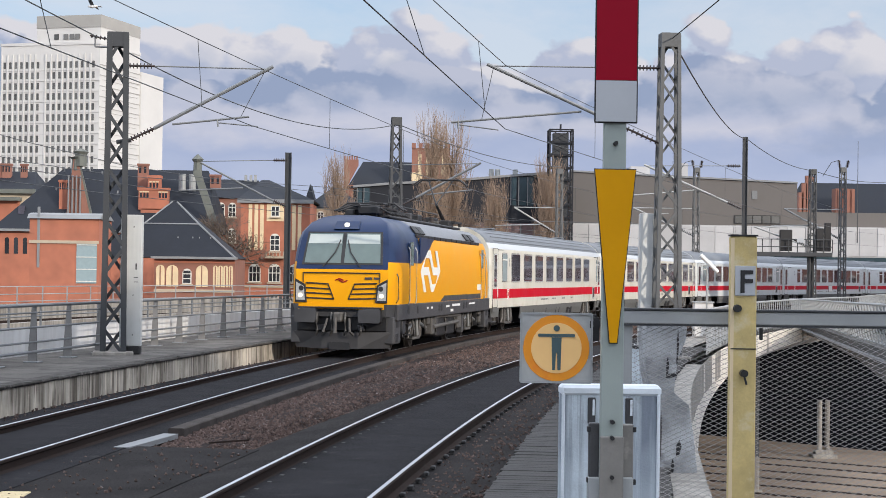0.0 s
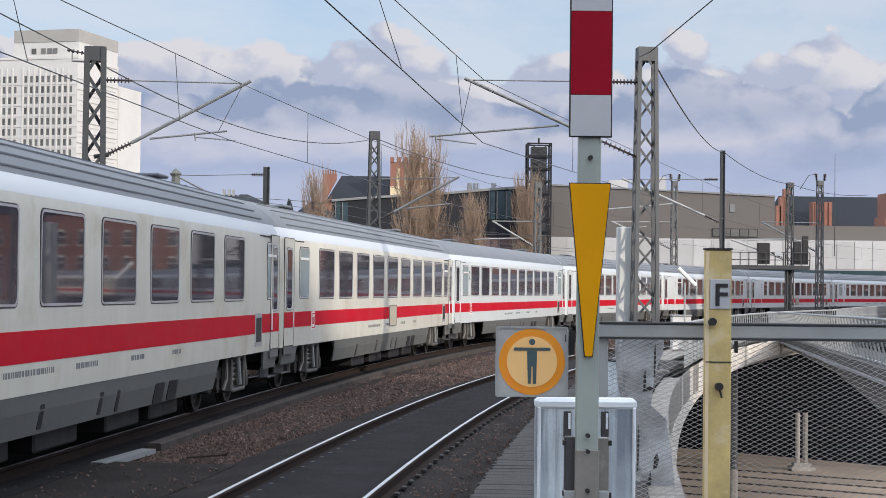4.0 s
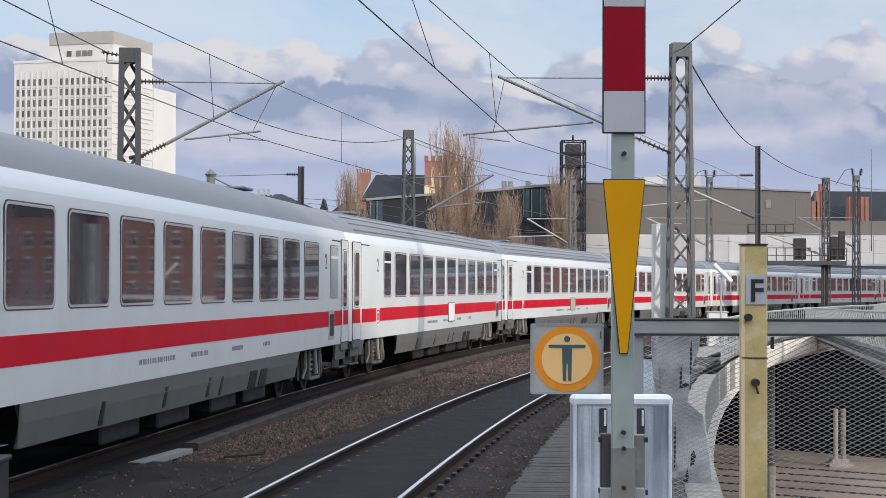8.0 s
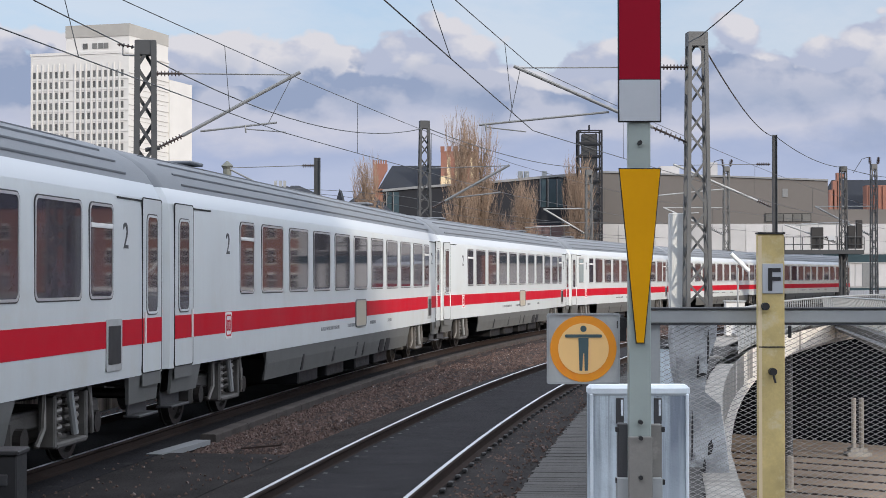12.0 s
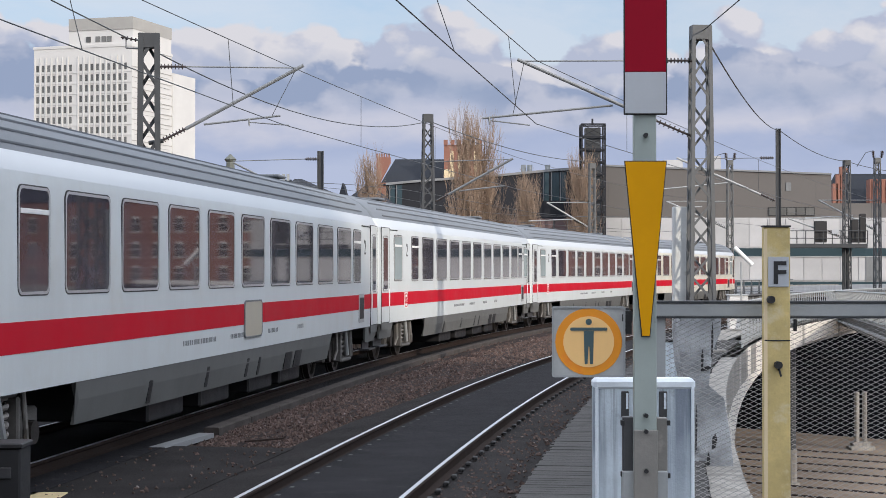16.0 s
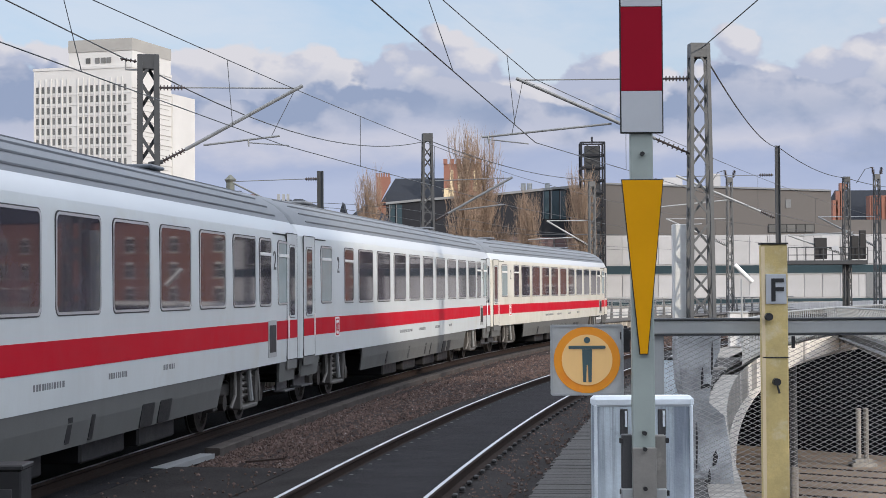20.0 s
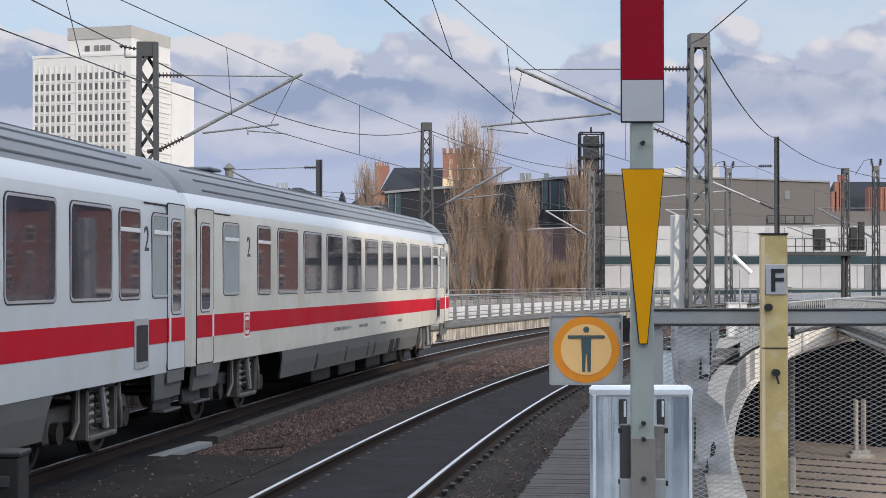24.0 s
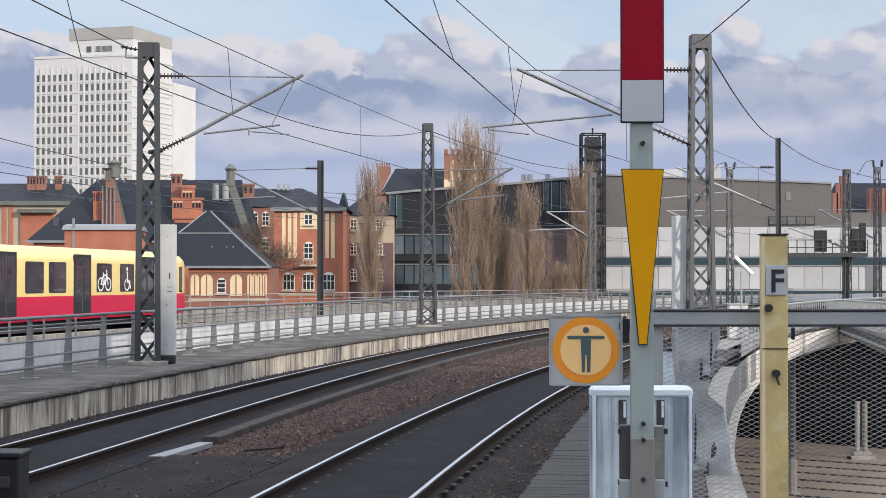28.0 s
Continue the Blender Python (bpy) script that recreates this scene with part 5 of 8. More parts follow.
def make_bogie(parent, y0, side_detail=True):
    b = MB()
    for s in (-1, 1):
        x = s * 1.0
        b.box((x, y0, 0.62), (0.16, 3.3, 0.20), bevel=0.03)
        b.box((x, y0 - 1.25, 0.50), (0.22, 0.42, 0.36), bevel=0.04)
        b.box((x, y0 + 1.25, 0.50), (0.22, 0.42, 0.36), bevel=0.04)
        b.box((x, y0, 0.50), (0.20, 0.9, 0.22), bevel=0.03)
        b.box((s * 1.12, y0, 0.36), (0.08, 0.5, 0.10), bevel=0.02)
        b.box((s * 1.08, y0 + 0.55, 0.82), (0.10, 0.35, 0.24), bevel=0.02)
        b.box((s * 1.16, y0, 0.33), (0.30, 1.05, 0.07), bevel=0.02)
        for dy in (-0.54, 0.54):
            b.box((s * 1.20, y0 + dy, 0.60), (0.20, 0.09, 0.58), bevel=0.02)
        b.box((s * 1.16, y0, 0.93), (0.28, 1.0, 0.07), bevel=0.02)
    b.box((0, y0, 0.62), (2.0, 0.5, 0.24), bevel=0.03)
    bg = part("bogie_frame", b, "bogie", parent)
    for s in (-1, 1):
        for dy in (-0.78, 0.78):
            part("brake_link", MB().tube([(s * 1.24, y0 + dy, 0.94), (s * 1.26, y0 + dy * 1.05, 0.55), (s * 1.22, y0 + dy * 1.2, 0.36)], 0.03, 6), "spring_steel", bg)
    for s in (-1, 1):
        for dy in (-0.24, 0.24):
            sp = MB()
            pts = [(s * 1.14 + 0.115 * math.cos(a), y0 + dy * 1.2 + 0.115 * math.sin(a), 0.42 + 0.48 * a / (2 * math.pi * 5)) for a in np.linspace(0, 2 * math.pi * 5, 46)]
            sp.tube(pts, 0.03, 6)
            part("spring", sp, "spring_steel", bg)
        part("damper", MB().tube([(s * 1.29, y0 + 0.14, 0.42), (s * 1.29, y0 - 0.06, 0.92)], 0.045, 8), "galv_light", bg)
        for dy in (-1.25, 1.25):
            part("axle_box", MB().tube([(s * 1.02, y0 + dy, 0.46), (s * 1.20, y0 + dy, 0.46)], 0.13, 12), "wheel", bg)
    return bg


def wheelset_mesh(r=0.46):
    w = MB()
    w.tube([(-0.9, 0, 0), (0.9, 0, 0)], 0.08, 10)
    for s in (-1, 1):
        prof = [(0.68, r + 0.03), (0.71, r + 0.03), (0.715, r), (0.82, r - 0.006), (0.82, r - 0.08), (0.76, r - 0.10), (0.76, 0.16), (0.84, 0.14), (0.84, 0.0)]
        rings = []
        for x, rr in prof:
            rings.append([(s * x, rr * math.cos(2 * math.pi * k / 28), rr * math.sin(2 * math.pi * k / 28)) for k in range(28)])
        w.loft(rings)
        for k in range(6):
            a = 2 * math.pi * k / 6
            w.box((s * 0.845, 0.27 * math.cos(a), 0.27 * math.sin(a)), (0.01, 0.05, 0.05))
    return w.mesh("wheelset", "wheel")


WHEEL = wheelset_mesh(0.46)
WHEELSETS = []


def make_coach(style):
    """One passenger coach; +y runs to its rear, +x to the side that the platform sees."""
    lab = {"a": "white first class coach with red stripe and wide spaced windows",
           "b": "white railway coach with red stripe and grey ribbed roof",
           "c": "white railway coach with red stripe and beige service hatch",
           "d": "dusty cream white coach with red stripe at the train's end",
           "e": "white railway coach with faded red stripe and smooth grey roof",
           "f": "white first class coach toned for warm sun, red stripe, beige hatch",
           "g": "white railway coach with red stripe and white service hatch"}[style]
    c = thing("coach", lab, "railway coach", group="coaches of the train")
    ys = [-13.0, -12.92, -12.79, 12.79, 12.92, 13.0]
    ks = [0.93, 0.985, 1.0, 1.0, 0.985, 0.93]
    body = shell(COACH_SIDE, ys, ks)
    for e, y, k in ((-1, -13.0, 0.93), (1, 13.0, 0.93)):
        pr = [(x * k, z) for x, z in COACH_SIDE + COACH_UPPER[1:] + COACH_ROOF[1:]]
        poly = [(x, y, z) for x, z in pr] + [(-x, y, z) for x, z in reversed(pr[:-1])]
        body.add(poly, [tuple(range(len(poly)))])
    # d is dusty cream itself; on a and f the cream paints warm sunlight
    paint = "coach_cream" if style in ("a", "d", "f") else "coach_white"
    smooth(part("body", body, paint, c), 30)
    smooth(part("upper_wall", shell(COACH_UPPER, ys, [k * 1.0005 for k in ks]), "coach_upper", c, "brighter white upper wall"), 30)
    roof = shell(COACH_ROOF, ys, ks)
    smooth(part("roof", roof, "coach_roof", c, "grey ribbed roof"), 30)
    ribs = MB()
    for s in (-1, 1):
        for x, z in ((1.21, 3.515), (1.07, 3.67), (0.86, 3.815), (0.56, 3.94), (0.22, 4.02)):
            ribs.bar((s * x, -11.8, z - 0.004), (s * x, 11.8, z - 0.004), 0.03, 0.024)
    if style != "e":
        part("roof_ribs", ribs, "coach_roof", c)
    for y in (-8.2, 7.4):
        part("roof_vent", MB().box((0.15, y, 4.06), (0.5, 0.7, 0.06), bevel=0.02), "coach_roof", c)
    under = MB().box((0, 0, 1.0), (2.6, 25.6, 0.12))
    part("underframe", under, "loco_black", c)
    # side skirts between the bogies, doors' lower steps
    for s in (-1, 1):
        sk = MB().loft([[(s * 1.392, e, 0.975), (s * 1.37, f, 0.74), (s * 1.31, f, 0.46), (s * 1.27, f, 0.46), (s * 1.32, f, 0.74), (s * 1.32, e, 0.975)] for e, f in ((-7.5, -7.35), (7.5, 7.35))])
        part("skirt", sk, "coach_skirt", c, "grey lower skirt")
        for y in (-12.35, 12.35):
            e = 1 if y > 0 else -1
            part("step_skirt", MB().loft([[(s * 1.385, y + a, 0.965), (s * 1.345, y + b, 0.60), (s * 1.305, y + b, 0.60), (s * 1.33, y + a, 0.965)] for a, b in ((-0.95 if e > 0 else -0.42, -0.82 if e > 0 else -0.42), (0.42 if e > 0 else 0.95, 0.42 if e > 0 else 0.82))]), "coach_skirt", c, "grey lower door skirt")
            part("step", MB().box((s * 1.26, y, 0.42), (0.22, 0.85, 0.035), bevel=0.008).box((s * 1.20, y, 0.52), (0.03, 0.85, 0.20), bevel=0.008), "loco_grey", c)
            part("door_rail", MB().bar((s * 1.384, y - e * 1.45, 3.17), (s * 1.384, y + e * 0.3, 3.17), 0.018, 0.022), "rubber", c)
    for y, w, z in ((3.6, 0.55, 0.70), (4.4, 0.55, 0.70), (-1.8, 0.16, 0.74), (0.6, 0.16, 0.74), (1.4, 0.14, 0.72), (-4.6, 0.16, 0.72)):
        part("skirt_vent", MB().prism(rounded(w, 0.30, 0.03), side_place(1, y, z - 0.08, 1.343) @ Matrix.Rotation(0.177, 4, "X"), 0.012), "loco_black", c)
    for y in (-13.0, 13.0):
        tri = MB().prism([(-0.11, 0), (0.11, 0), (0, 0.19)], side_place(1, y * 0.993, 1.72, 1.30), 0.012)
        part("warning_plate", tri, "sign_orange", c, "small orange warning triangle")
    for y in (-3.0, -0.4, 2.6, 4.9):
        part("under_box", MB().box((0, y, 0.42), (2.2, 1.7, 0.5), bevel=0.03), "loco_black", c)
    # red stripe
    gaps = {"c": [(0.75, 1.15)], "f": [(0.45, 1.15)], "g": [(0.75, 1.15)]}.get(style, [])
    sp = MB()
    low = 1.31 if style == "a" else 1.35
    for s in (-1, 1):
        y0 = -12.77
        for gy, gw in gaps + [(99, 0)]:
            y1 = min(gy - gw / 2, 12.77)
            sp.loft([[(s * (1.407 + dx), v, z) for dx, z in ((-0.01, low), (0.006, low), (0.006, 1.67), (-0.01, 1.67))] for v in (y0, y1)])
            y0 = gy + gw / 2
    part("stripe", sp, "coach_red", c, "red stripe along the waist")
    for gy, gw in gaps:
        hb = MB()
        hb.prism(rounded(gw, 0.56, 0.09), side_place(1, gy, 1.43, 1.405), 0.02)
        h = part("hatch", hb, "white_paint" if style == "g" else "hatch_beige", c, "service hatch in the stripe")
        hr = MB()
        ring_mesh(hr, rounded(gw + 0.03, 0.59, 0.10), rounded(gw - 0.02, 0.54, 0.08), side_place(1, gy, 1.43, 1.405), 0.026)
        part("hatch_rim", hr, "galv", h)
    # small grille near the rear door, operator mark near the front
    gr = part("grille", MB().prism(rounded(0.62, 0.62, 0.03), side_place(1, 10.7, 1.38, 1.408), 0.014), "sign_plate", c)
    part("grille_core", MB().prism(rounded(0.48, 0.46, 0.02), side_place(1, 10.7, 1.38, 1.408), 0.020), "frame_black", gr)
    mk = part("mark", MB().prism(rounded(0.36, 0.40, 0.03), side_place(1, -10.0, 1.46, 1.408), 0.012), "white_paint", c, "white square operator mark")
    rr = MB()
    ring_mesh(rr, rounded(0.30, 0.33, 0.05), rounded(0.25, 0.28, 0.04), side_place(1, -10.0, 1.46, 1.408), 0.015)
    for dx in (-0.055, 0.055):
        ring_mesh(rr, [(x + dx, y) for x, y in rounded(0.085, 0.17, 0.03)], [(x + dx, y) for x, y in rounded(0.035, 0.12, 0.02)], side_place(1, -10.0, 1.46, 1.408), 0.015)
    part("mark_shape", rr, "coach_red", mk)
    for k, (y, w) in enumerate(((-10.6, 0.5), (-6.6, 0.42), (6.3, 0.5), (7.9, 0.36), (9.6, 0.5))):
        part("patch", MB().prism(rounded(w, 0.19, 0.01), side_place(1, y + 0.3 * ord(style) % 0.7, 1.07, 1.383), 0.012), ("sandstone", "tower_grey")[k % 2], c, "faded repair patch")
    # lettering strip as plain bars
    for y, w in ((-2.4, 1.7), (-0.2, 0.9), (2.2, 0.7), (4.4, 0.5)):
        lt = MB()
        x = -w / 2
        rg = random.Random(int(y * 10) + ord(style))
        while x < w / 2:
            bw = rg.uniform(0.03, 0.07)
            lt.prism([(x, 0), (x + bw, 0), (x + bw, 0.07), (x, 0.07)], side_place(1, y, 1.16, 1.396), 0.014)
            x += bw + rg.uniform(0.015, 0.05)
        part("lettering", lt, "galv", c)
    # doors and windows
    for s in (-1, 1):
        for e in (-1, 1):
            y = e * 12.34
            dr = MB().prism(rounded(0.86, 2.22, 0.05), side_place(s, y, 2.09, 1.399), 0.016)
            d = part("door", dr, paint, c)
            seam = MB()
            ring_mesh(seam, rounded(0.89, 2.25, 0.06), rounded(0.865, 2.225, 0.05), side_place(s, y, 2.09, 1.400), 0.018)
            part("door_seal", seam, "rubber", d)
            part("window", WM["door"][0], None, d, m=side_place(s, y, 2.36, 1.409))
            part("pane", WM["door"][1], None, d, m=side_place(s, y, 2.36, 1.411))
            part("handle", MB().tube([(s * 1.43, y - 0.36 * e, 1.35), (s * 1.43, y - 0.36 * e, 1.75)], 0.016, 6), "white_paint", d)
            red = MB().prism([(-0.43, 0), (0.43, 0), (0.43, 1.67 - low), (-0.43, 1.67 - low)], side_place(s, y, low, 1.404), 0.016)
            part("stripe_piece", red, "coach_red", d)
            part("low_panel", MB().prism([(-0.42, -0.16), (0.42, -0.16), (0.42, 0.06), (-0.42, 0.06)], side_place(s, y, 0.965, 1.398), 0.012), "coach_skirt", d)
        if style == "a":
            wins = [("frost", -10.65)] + [("wide", -8.55 + 2.44 * i) for i in range(9)] + [("frost", 12.0)]
        elif style == "f":
            wins = [("frost", -10.9)] + [("wide", -8.55 + 2.24 * i) for i in range(9)] + [("narrow", 11.2)]
        elif style == "e":
            wins = [("frost", -10.98)] + [("big", -9.25 + 1.975 * i) for i in range(10)] + [("frost", 11.05)]
        else:
            wins = [("frost", -10.9), ("narrow", -8.85)] + [("big", -7.15 + 1.985 * i) for i in range(9)] + [("narrow", 10.22), ("frost", 11.65)]
            if style in ("c", "g"):
                wins = wins[1:-1]
        for key, y in wins:
            if key == "wide" and y > 10.9:
                continue
            w = part("window", WM[key][0], None, c, m=side_place(s, y, 2.50, 1.401))
            part("pane", WM[key][1], None, w)
            if key in ("narrow", "frost"):
                part("vent_bar", WM["bar"], None, w, m=pose(0, 0.30, 0.004))
    # class figure, drawn as a plain numeral
    cu = bpy.data.curves.new("numeral", "FONT")
    cu.body, cu.size, cu.extrude, cu.align_x = "1" if style in ("a", "f") else "2", 0.46, 0.004, "CENTER"
    tmp = new("numeral_tmp", cu)
    me = bpy.data.meshes.new_from_object(tmp.evaluated_get(bpy.context.evaluated_depsgraph_get()))
    bpy.data.objects.remove(tmp)
    me.materials.clear()
    me.materials.append(M["loco_grey"])
    for y in {"a": (-9.75,), "f": (10.35,), "e": (-10.27, 10.1), "c": (-10.0, 11.2), "g": (-10.0, 11.2)}.get(style, (-9.85, 10.95)):
        part("class_numeral", me, None, c, "grey class figure", m=side_place(1, y, 2.55, 1.406))
    # end: gangway, buffers, lamps, hoses
    for e in (-1, 1):
        y = e * 13.0
        g = MB()
        ring_mesh(g, rounded(1.5, 2.5, 0.25), rounded(1.1, 2.1, 0.2), Matrix.Translation((0, y + (0.0 if e > 0 else -0.28), 2.25)) @ pose(0, 0, 0, 90, 0, 0), -0.28)
        part("gangway", g, "rubber", c)
        part("gangway_door", MB().box((0, y + e * 0.02, 2.2), (1.05, 0.03, 2.0)), "coach_skirt", c)
        for s in (-1, 1):
            bu = MB().tube([(s * 0.875, y - e * 0.1, 1.06), (s * 0.875, y + e * 0.03, 1.06)], 0.13, 12).tube([(s * 0.875, y + e * 0.03, 1.06), (s * 0.875, y + e * 0.07, 1.06)], 0.22, 16)
            part("buffer", bu, "bogie", c)
            lp = part("end_lamp", MB().box((s * 1.12, y + e * 0.03, 1.75), (0.14, 0.08, 0.20), bevel=0.02), "sign_red", c)
            part("jumper", MB().tube([(s * 1.18, y, 1.45), (s * 1.2, y + e * 0.1, 1.2), (s * 1.15, y + e * 0.14, 0.85), (s * 1.1, y + e * 0.12, 0.6)], 0.035, 6), "rubber", c)
        part("coupling", MB().box((0, y + e * 0.12, 1.0), (0.16, 0.4, 0.22), bevel=0.03).tube([(0.3, y + e * 0.05, 0.95), (0.32, y + e * 0.13, 0.55)], 0.03, 6), "bogie", c)
        part("end_lip", MB().box((0, y - e * 0.06, 3.45), (2.3, 0.05, 0.05)), "coach_roof", c)
    for y0 in (-9.5, 9.5):
        make_bogie(c, y0)
        for dy in (-1.25, 1.25):
            part("wheelset", WHEEL, None, c, m=pose(0, y0 + dy, 0.46))
    return c


COACHES = {}
for st in ("a", "b", "c", "d", "e", "f", "g"):
    COACHES[st] = make_coach(st)
# from the rear to the front of the train
ORDER = ("d", "b", "b", "c", "c", "g", "e", "f", "a")
TRAIN = []
used = set()
for st in ORDER:
    if st in used:
        TRAIN.append(copy_thing(COACHES[st], pose(0, 0, 0)))
    else:
        used.add(st)
        TRAIN.append(COACHES[st])


def make_loco():
    """The engine; its leading end points to -y."""
    c = thing("locomotive", "yellow and dark blue electric locomotive with a raised rear pantograph", "locomotive")
    prof = [(1.44, 1.02), (1.49, 1.36), (1.49, 2.30), (1.48, 2.50), (1.465, 2.75), (1.42, 3.12), (1.34, 3.33), (1.14, 3.58), (0.85, 3.74), (0.45, 3.80), (0.0, 3.82)]

    def front(z):
        return 0.0 if z < 2.25 else (z - 2.25) * 0.42 if z < 3.35 else 0.46 + (z - 3.35) * 1.6

    secs = [(0.0, 0.855), (0.10, 0.90), (0.35, 0.955), (1.1, 1.0), (1.9, 1.0)]
    rings = []
    L2 = 8.86
    for dy, k in secs:
        rings.append([(x * (k if z < 3.4 else 1 - (1 - k) * 0.6), -L2 + dy + front(z) * (1 - dy / 1.9), z) for x, z in prof])
    for y in (-6.6, -5.2, -4.6, -4.0, -2.0, 0.0, 2.5, 5.0, 6.8):
        rings.append([(x, y, z) for x, z in prof])
    for dy, k in reversed(secs):
        rings.append([(x * (k if z < 3.4 else 1 - (1 - k) * 0.6), L2 - dy - front(z) * (1 - dy / 1.9), z) for x, z in prof])
    body = MB()
    n = len(prof)
    for s in (-1, 1):
        for i in range(len(rings) - 1):
            for k in range(n - 1):
                q = [rings[i][k], rings[i][k + 1], rings[i + 1][k + 1], rings[i + 1][k]]
                cy, cz = sum(p[1] for p in q) / 4, sum(p[2] for p in q) / 4
                if cz > 3.4:
                    body.cur = 1 if cy < -5.5 else 2
                elif cz > (2.3 if cy < -8.75 else 2.5) and cy < -5.0:
                    body.cur = 1
                elif cz < 1.36:
                    body.cur = 3
                else:
                    body.cur = 0
                body.add([(s * p[0], p[1], p[2]) for p in q], [(0, 1, 2, 3)])
    for ring in (rings[0], rings[-1]):
        for k in range(n - 2):
            a, b = ring[k], ring[k + 1]
            body.cur = 1 if (a[2] + b[2]) / 2 > 2.3 else (3 if b[2] < 1.4 else 0)
            body.add([a, b, (-b[0], b[1], b[2]), (-a[0], a[1], a[2])], [(0, 1, 2, 3)])
    ob = part("body", body, ["loco_yellow", "loco_blue", "loco_roof", "loco_grey"], c)
    bm = bmesh.new()
    bm.from_mesh(ob.data)
    bmesh.ops.remove_doubles(bm, verts=bm.verts, dist=0.001)
    bmesh.ops.recalc_face_normals(bm, faces=bm.faces)
    bm.to_mesh(ob.data)
    bm.free()
    smooth(ob, 40)
    # slanting blue field behind the cab and the pale emblem, both sides
    for s in (-1, 1):
        pl = side_place(s, 0, 0, 1.482)
        sg = 1 if s > 0 else -1
        blue = MB()
        blue.prism([(sg * a, b) for a, b in ((-5.3, 2.5), (-5.1, 2.52), (-4.86, 2.58), (-3.89, 2.92), (-3.45, 3.12), (-3.2, 3.2), (-3.0, 3.24), (-5.3, 3.26))], Matrix.Translation((s * -0.03, 0, 0)) @ pl, 0.012 + 0.025)
        part("blue_field", blue, "loco_blue", c, "dark blue slanting field")
        # the emblem is the same when turned half round its middle
        em = MB()
        half = (((-1.64, 0.0), (-1.22, 0.10), (-1.16, -0.12), (-0.70, -0.62), (-1.10, -0.62)),
                ((-1.64, 0.0), (-0.45, 0.62), (-0.10, 0.62), (-0.17, 0.385), (-0.87, 0.385), (-1.14, 0.12), (-1.25, 0.05)),
                ((-1.26, 0.12), (-0.36, 0.12), (-0.16, -0.12), (-1.20, -0.12)),
                ((-0.45, 0.62), (-0.09, 0.62), (0.46, 0.12), (0.38, -0.12), (-0.23, 0.38)))
        for k, poly in enumerate(half):
            for turn in (1, -1):
                em.prism([(sg * (-3.60 + turn * a), 2.285 + turn * b) for a, b in poly], pl, 0.0105 + 0.0011 * k + (0.0005 if turn > 0 else 0))
        part("emblem", em, "white_paint", c, "large white angular emblem")
        # grey sill with marks
        part("sill", MB().box((s * 1.44, 0, 1.14), (0.12, 17.0, 0.44), bevel=0.02), "loco_grey", c)
        part("sill_rise", MB().prism([(sg * a, b) for a, b in ((-1.9, 1.37), (7.0, 1.37), (7.0, 1.54), (-1.16, 1.54))], pl, 0.012), "loco_grey", c)
        part("side_bars", MB().box((s * 1.49, 1.0, 1.22), (0.04, 1.5, 0.07)).box((s * 1.49, -0.6, 1.2), (0.04, 0.6, 0.07)).box((s * 1.49, 4.3, 1.22), (0.04, 1.3, 0.05)).box((s * 1.49, 0.2, 1.06), (0.04, 0.5, 0.08)).box((s * 1.49, -4.1, 1.2), (0.04, 0.25, 0.06)).box((s * 1.49, -3.4, 1.2), (0.04, 0.25, 0.06)), "white_paint", c, "plain pale bars in place of lettering")
        part("operator_bars", MB().box((s * 1.492, 5.9, 1.77), (0.02, 0.8, 0.20)), "white_paint", c)
        # cab door, window, grab rails
        for e in (-1, 1):
            y = e * 6.6
            d = part("cab_door", MB().prism(rounded(0.66, 2.05, 0.05), side_place(s, y, 2.06, 1.476), 0.02), "loco_yellow" if e > 0 else "loco_blue", c)
            if e < 0:
                part("door_lower", MB().prism(rounded(0.64, 1.13, 0.03), side_place(s, y, 1.935, 1.484), 0.02), "loco_yellow", d)
            part("door_window", MB().prism(rounded(0.46, 0.66, 0.05), side_place(s, y, 2.76, 1.462), 0.045), "loco_glass", d)
            for dy in (-0.46, 0.52):
                part("grab_rail", MB().tube([(s * 1.50, y + dy, 1.35), (s * 1.54, y + dy, 1.45), (s * 1.54, y + dy, 2.85), (s * 1.48, y + dy, 2.95)], 0.018, 6), "galv_light", c)
            part("cab_steps", MB().box((s * 1.32, y, 0.48), (0.25, 0.5, 0.04)).box((s * 1.36, y, 0.78), (0.2, 0.5, 0.04)).box((s * 1.30, y - 0.26, 0.7), (0.12, 0.03, 0.6)).box((s * 1.30, y + 0.26, 0.7), (0.12, 0.03, 0.6)), "loco_black", c)
        for yy, w in ((-2.1, 0.2), (-1.7, 0.3), (2.6, 0.26), (3.2, 0.26), (-7.0, 0.3), (-5.6, 0.3)):
            part("sill_slot", MB().prism(rounded(w, 0.22, 0.06), side_place(s, yy, 1.18, 1.49), 0.016), "loco_black", c)
        # air grilles below the roof
        for i in range(12):
            part("roof_grille", MB().box((s * 1.375, -5.0 + i * 1.0, 3.29), (0.05, 0.9, 0.10), bevel=0.01), "loco_black", c)
        for y in (-5.0, -4.2, 4.3, 5.3):
            slope = [[(s * (1.335 + o), y + dy, 3.355 + o), (s * (1.165 + o), y + dy, 3.565 + o)] for dy, o in ((-0.36, 0.0), (-0.36, 0.025), (0.36, 0.025), (0.36, 0.0))]
            part("roof_panel", MB().loft([[p[k] for p in slope] for k in (0, 1)]), "loco_black", c)
        part("hand_rail", MB().tube([(s * 1.45, -8.5, 1.4), (s * 1.50, -8.5, 1.5), (s * 1.50, -8.5, 2.1), (s * 1.45, -8.5, 2.2)], 0.016, 6), "frame_black", c)
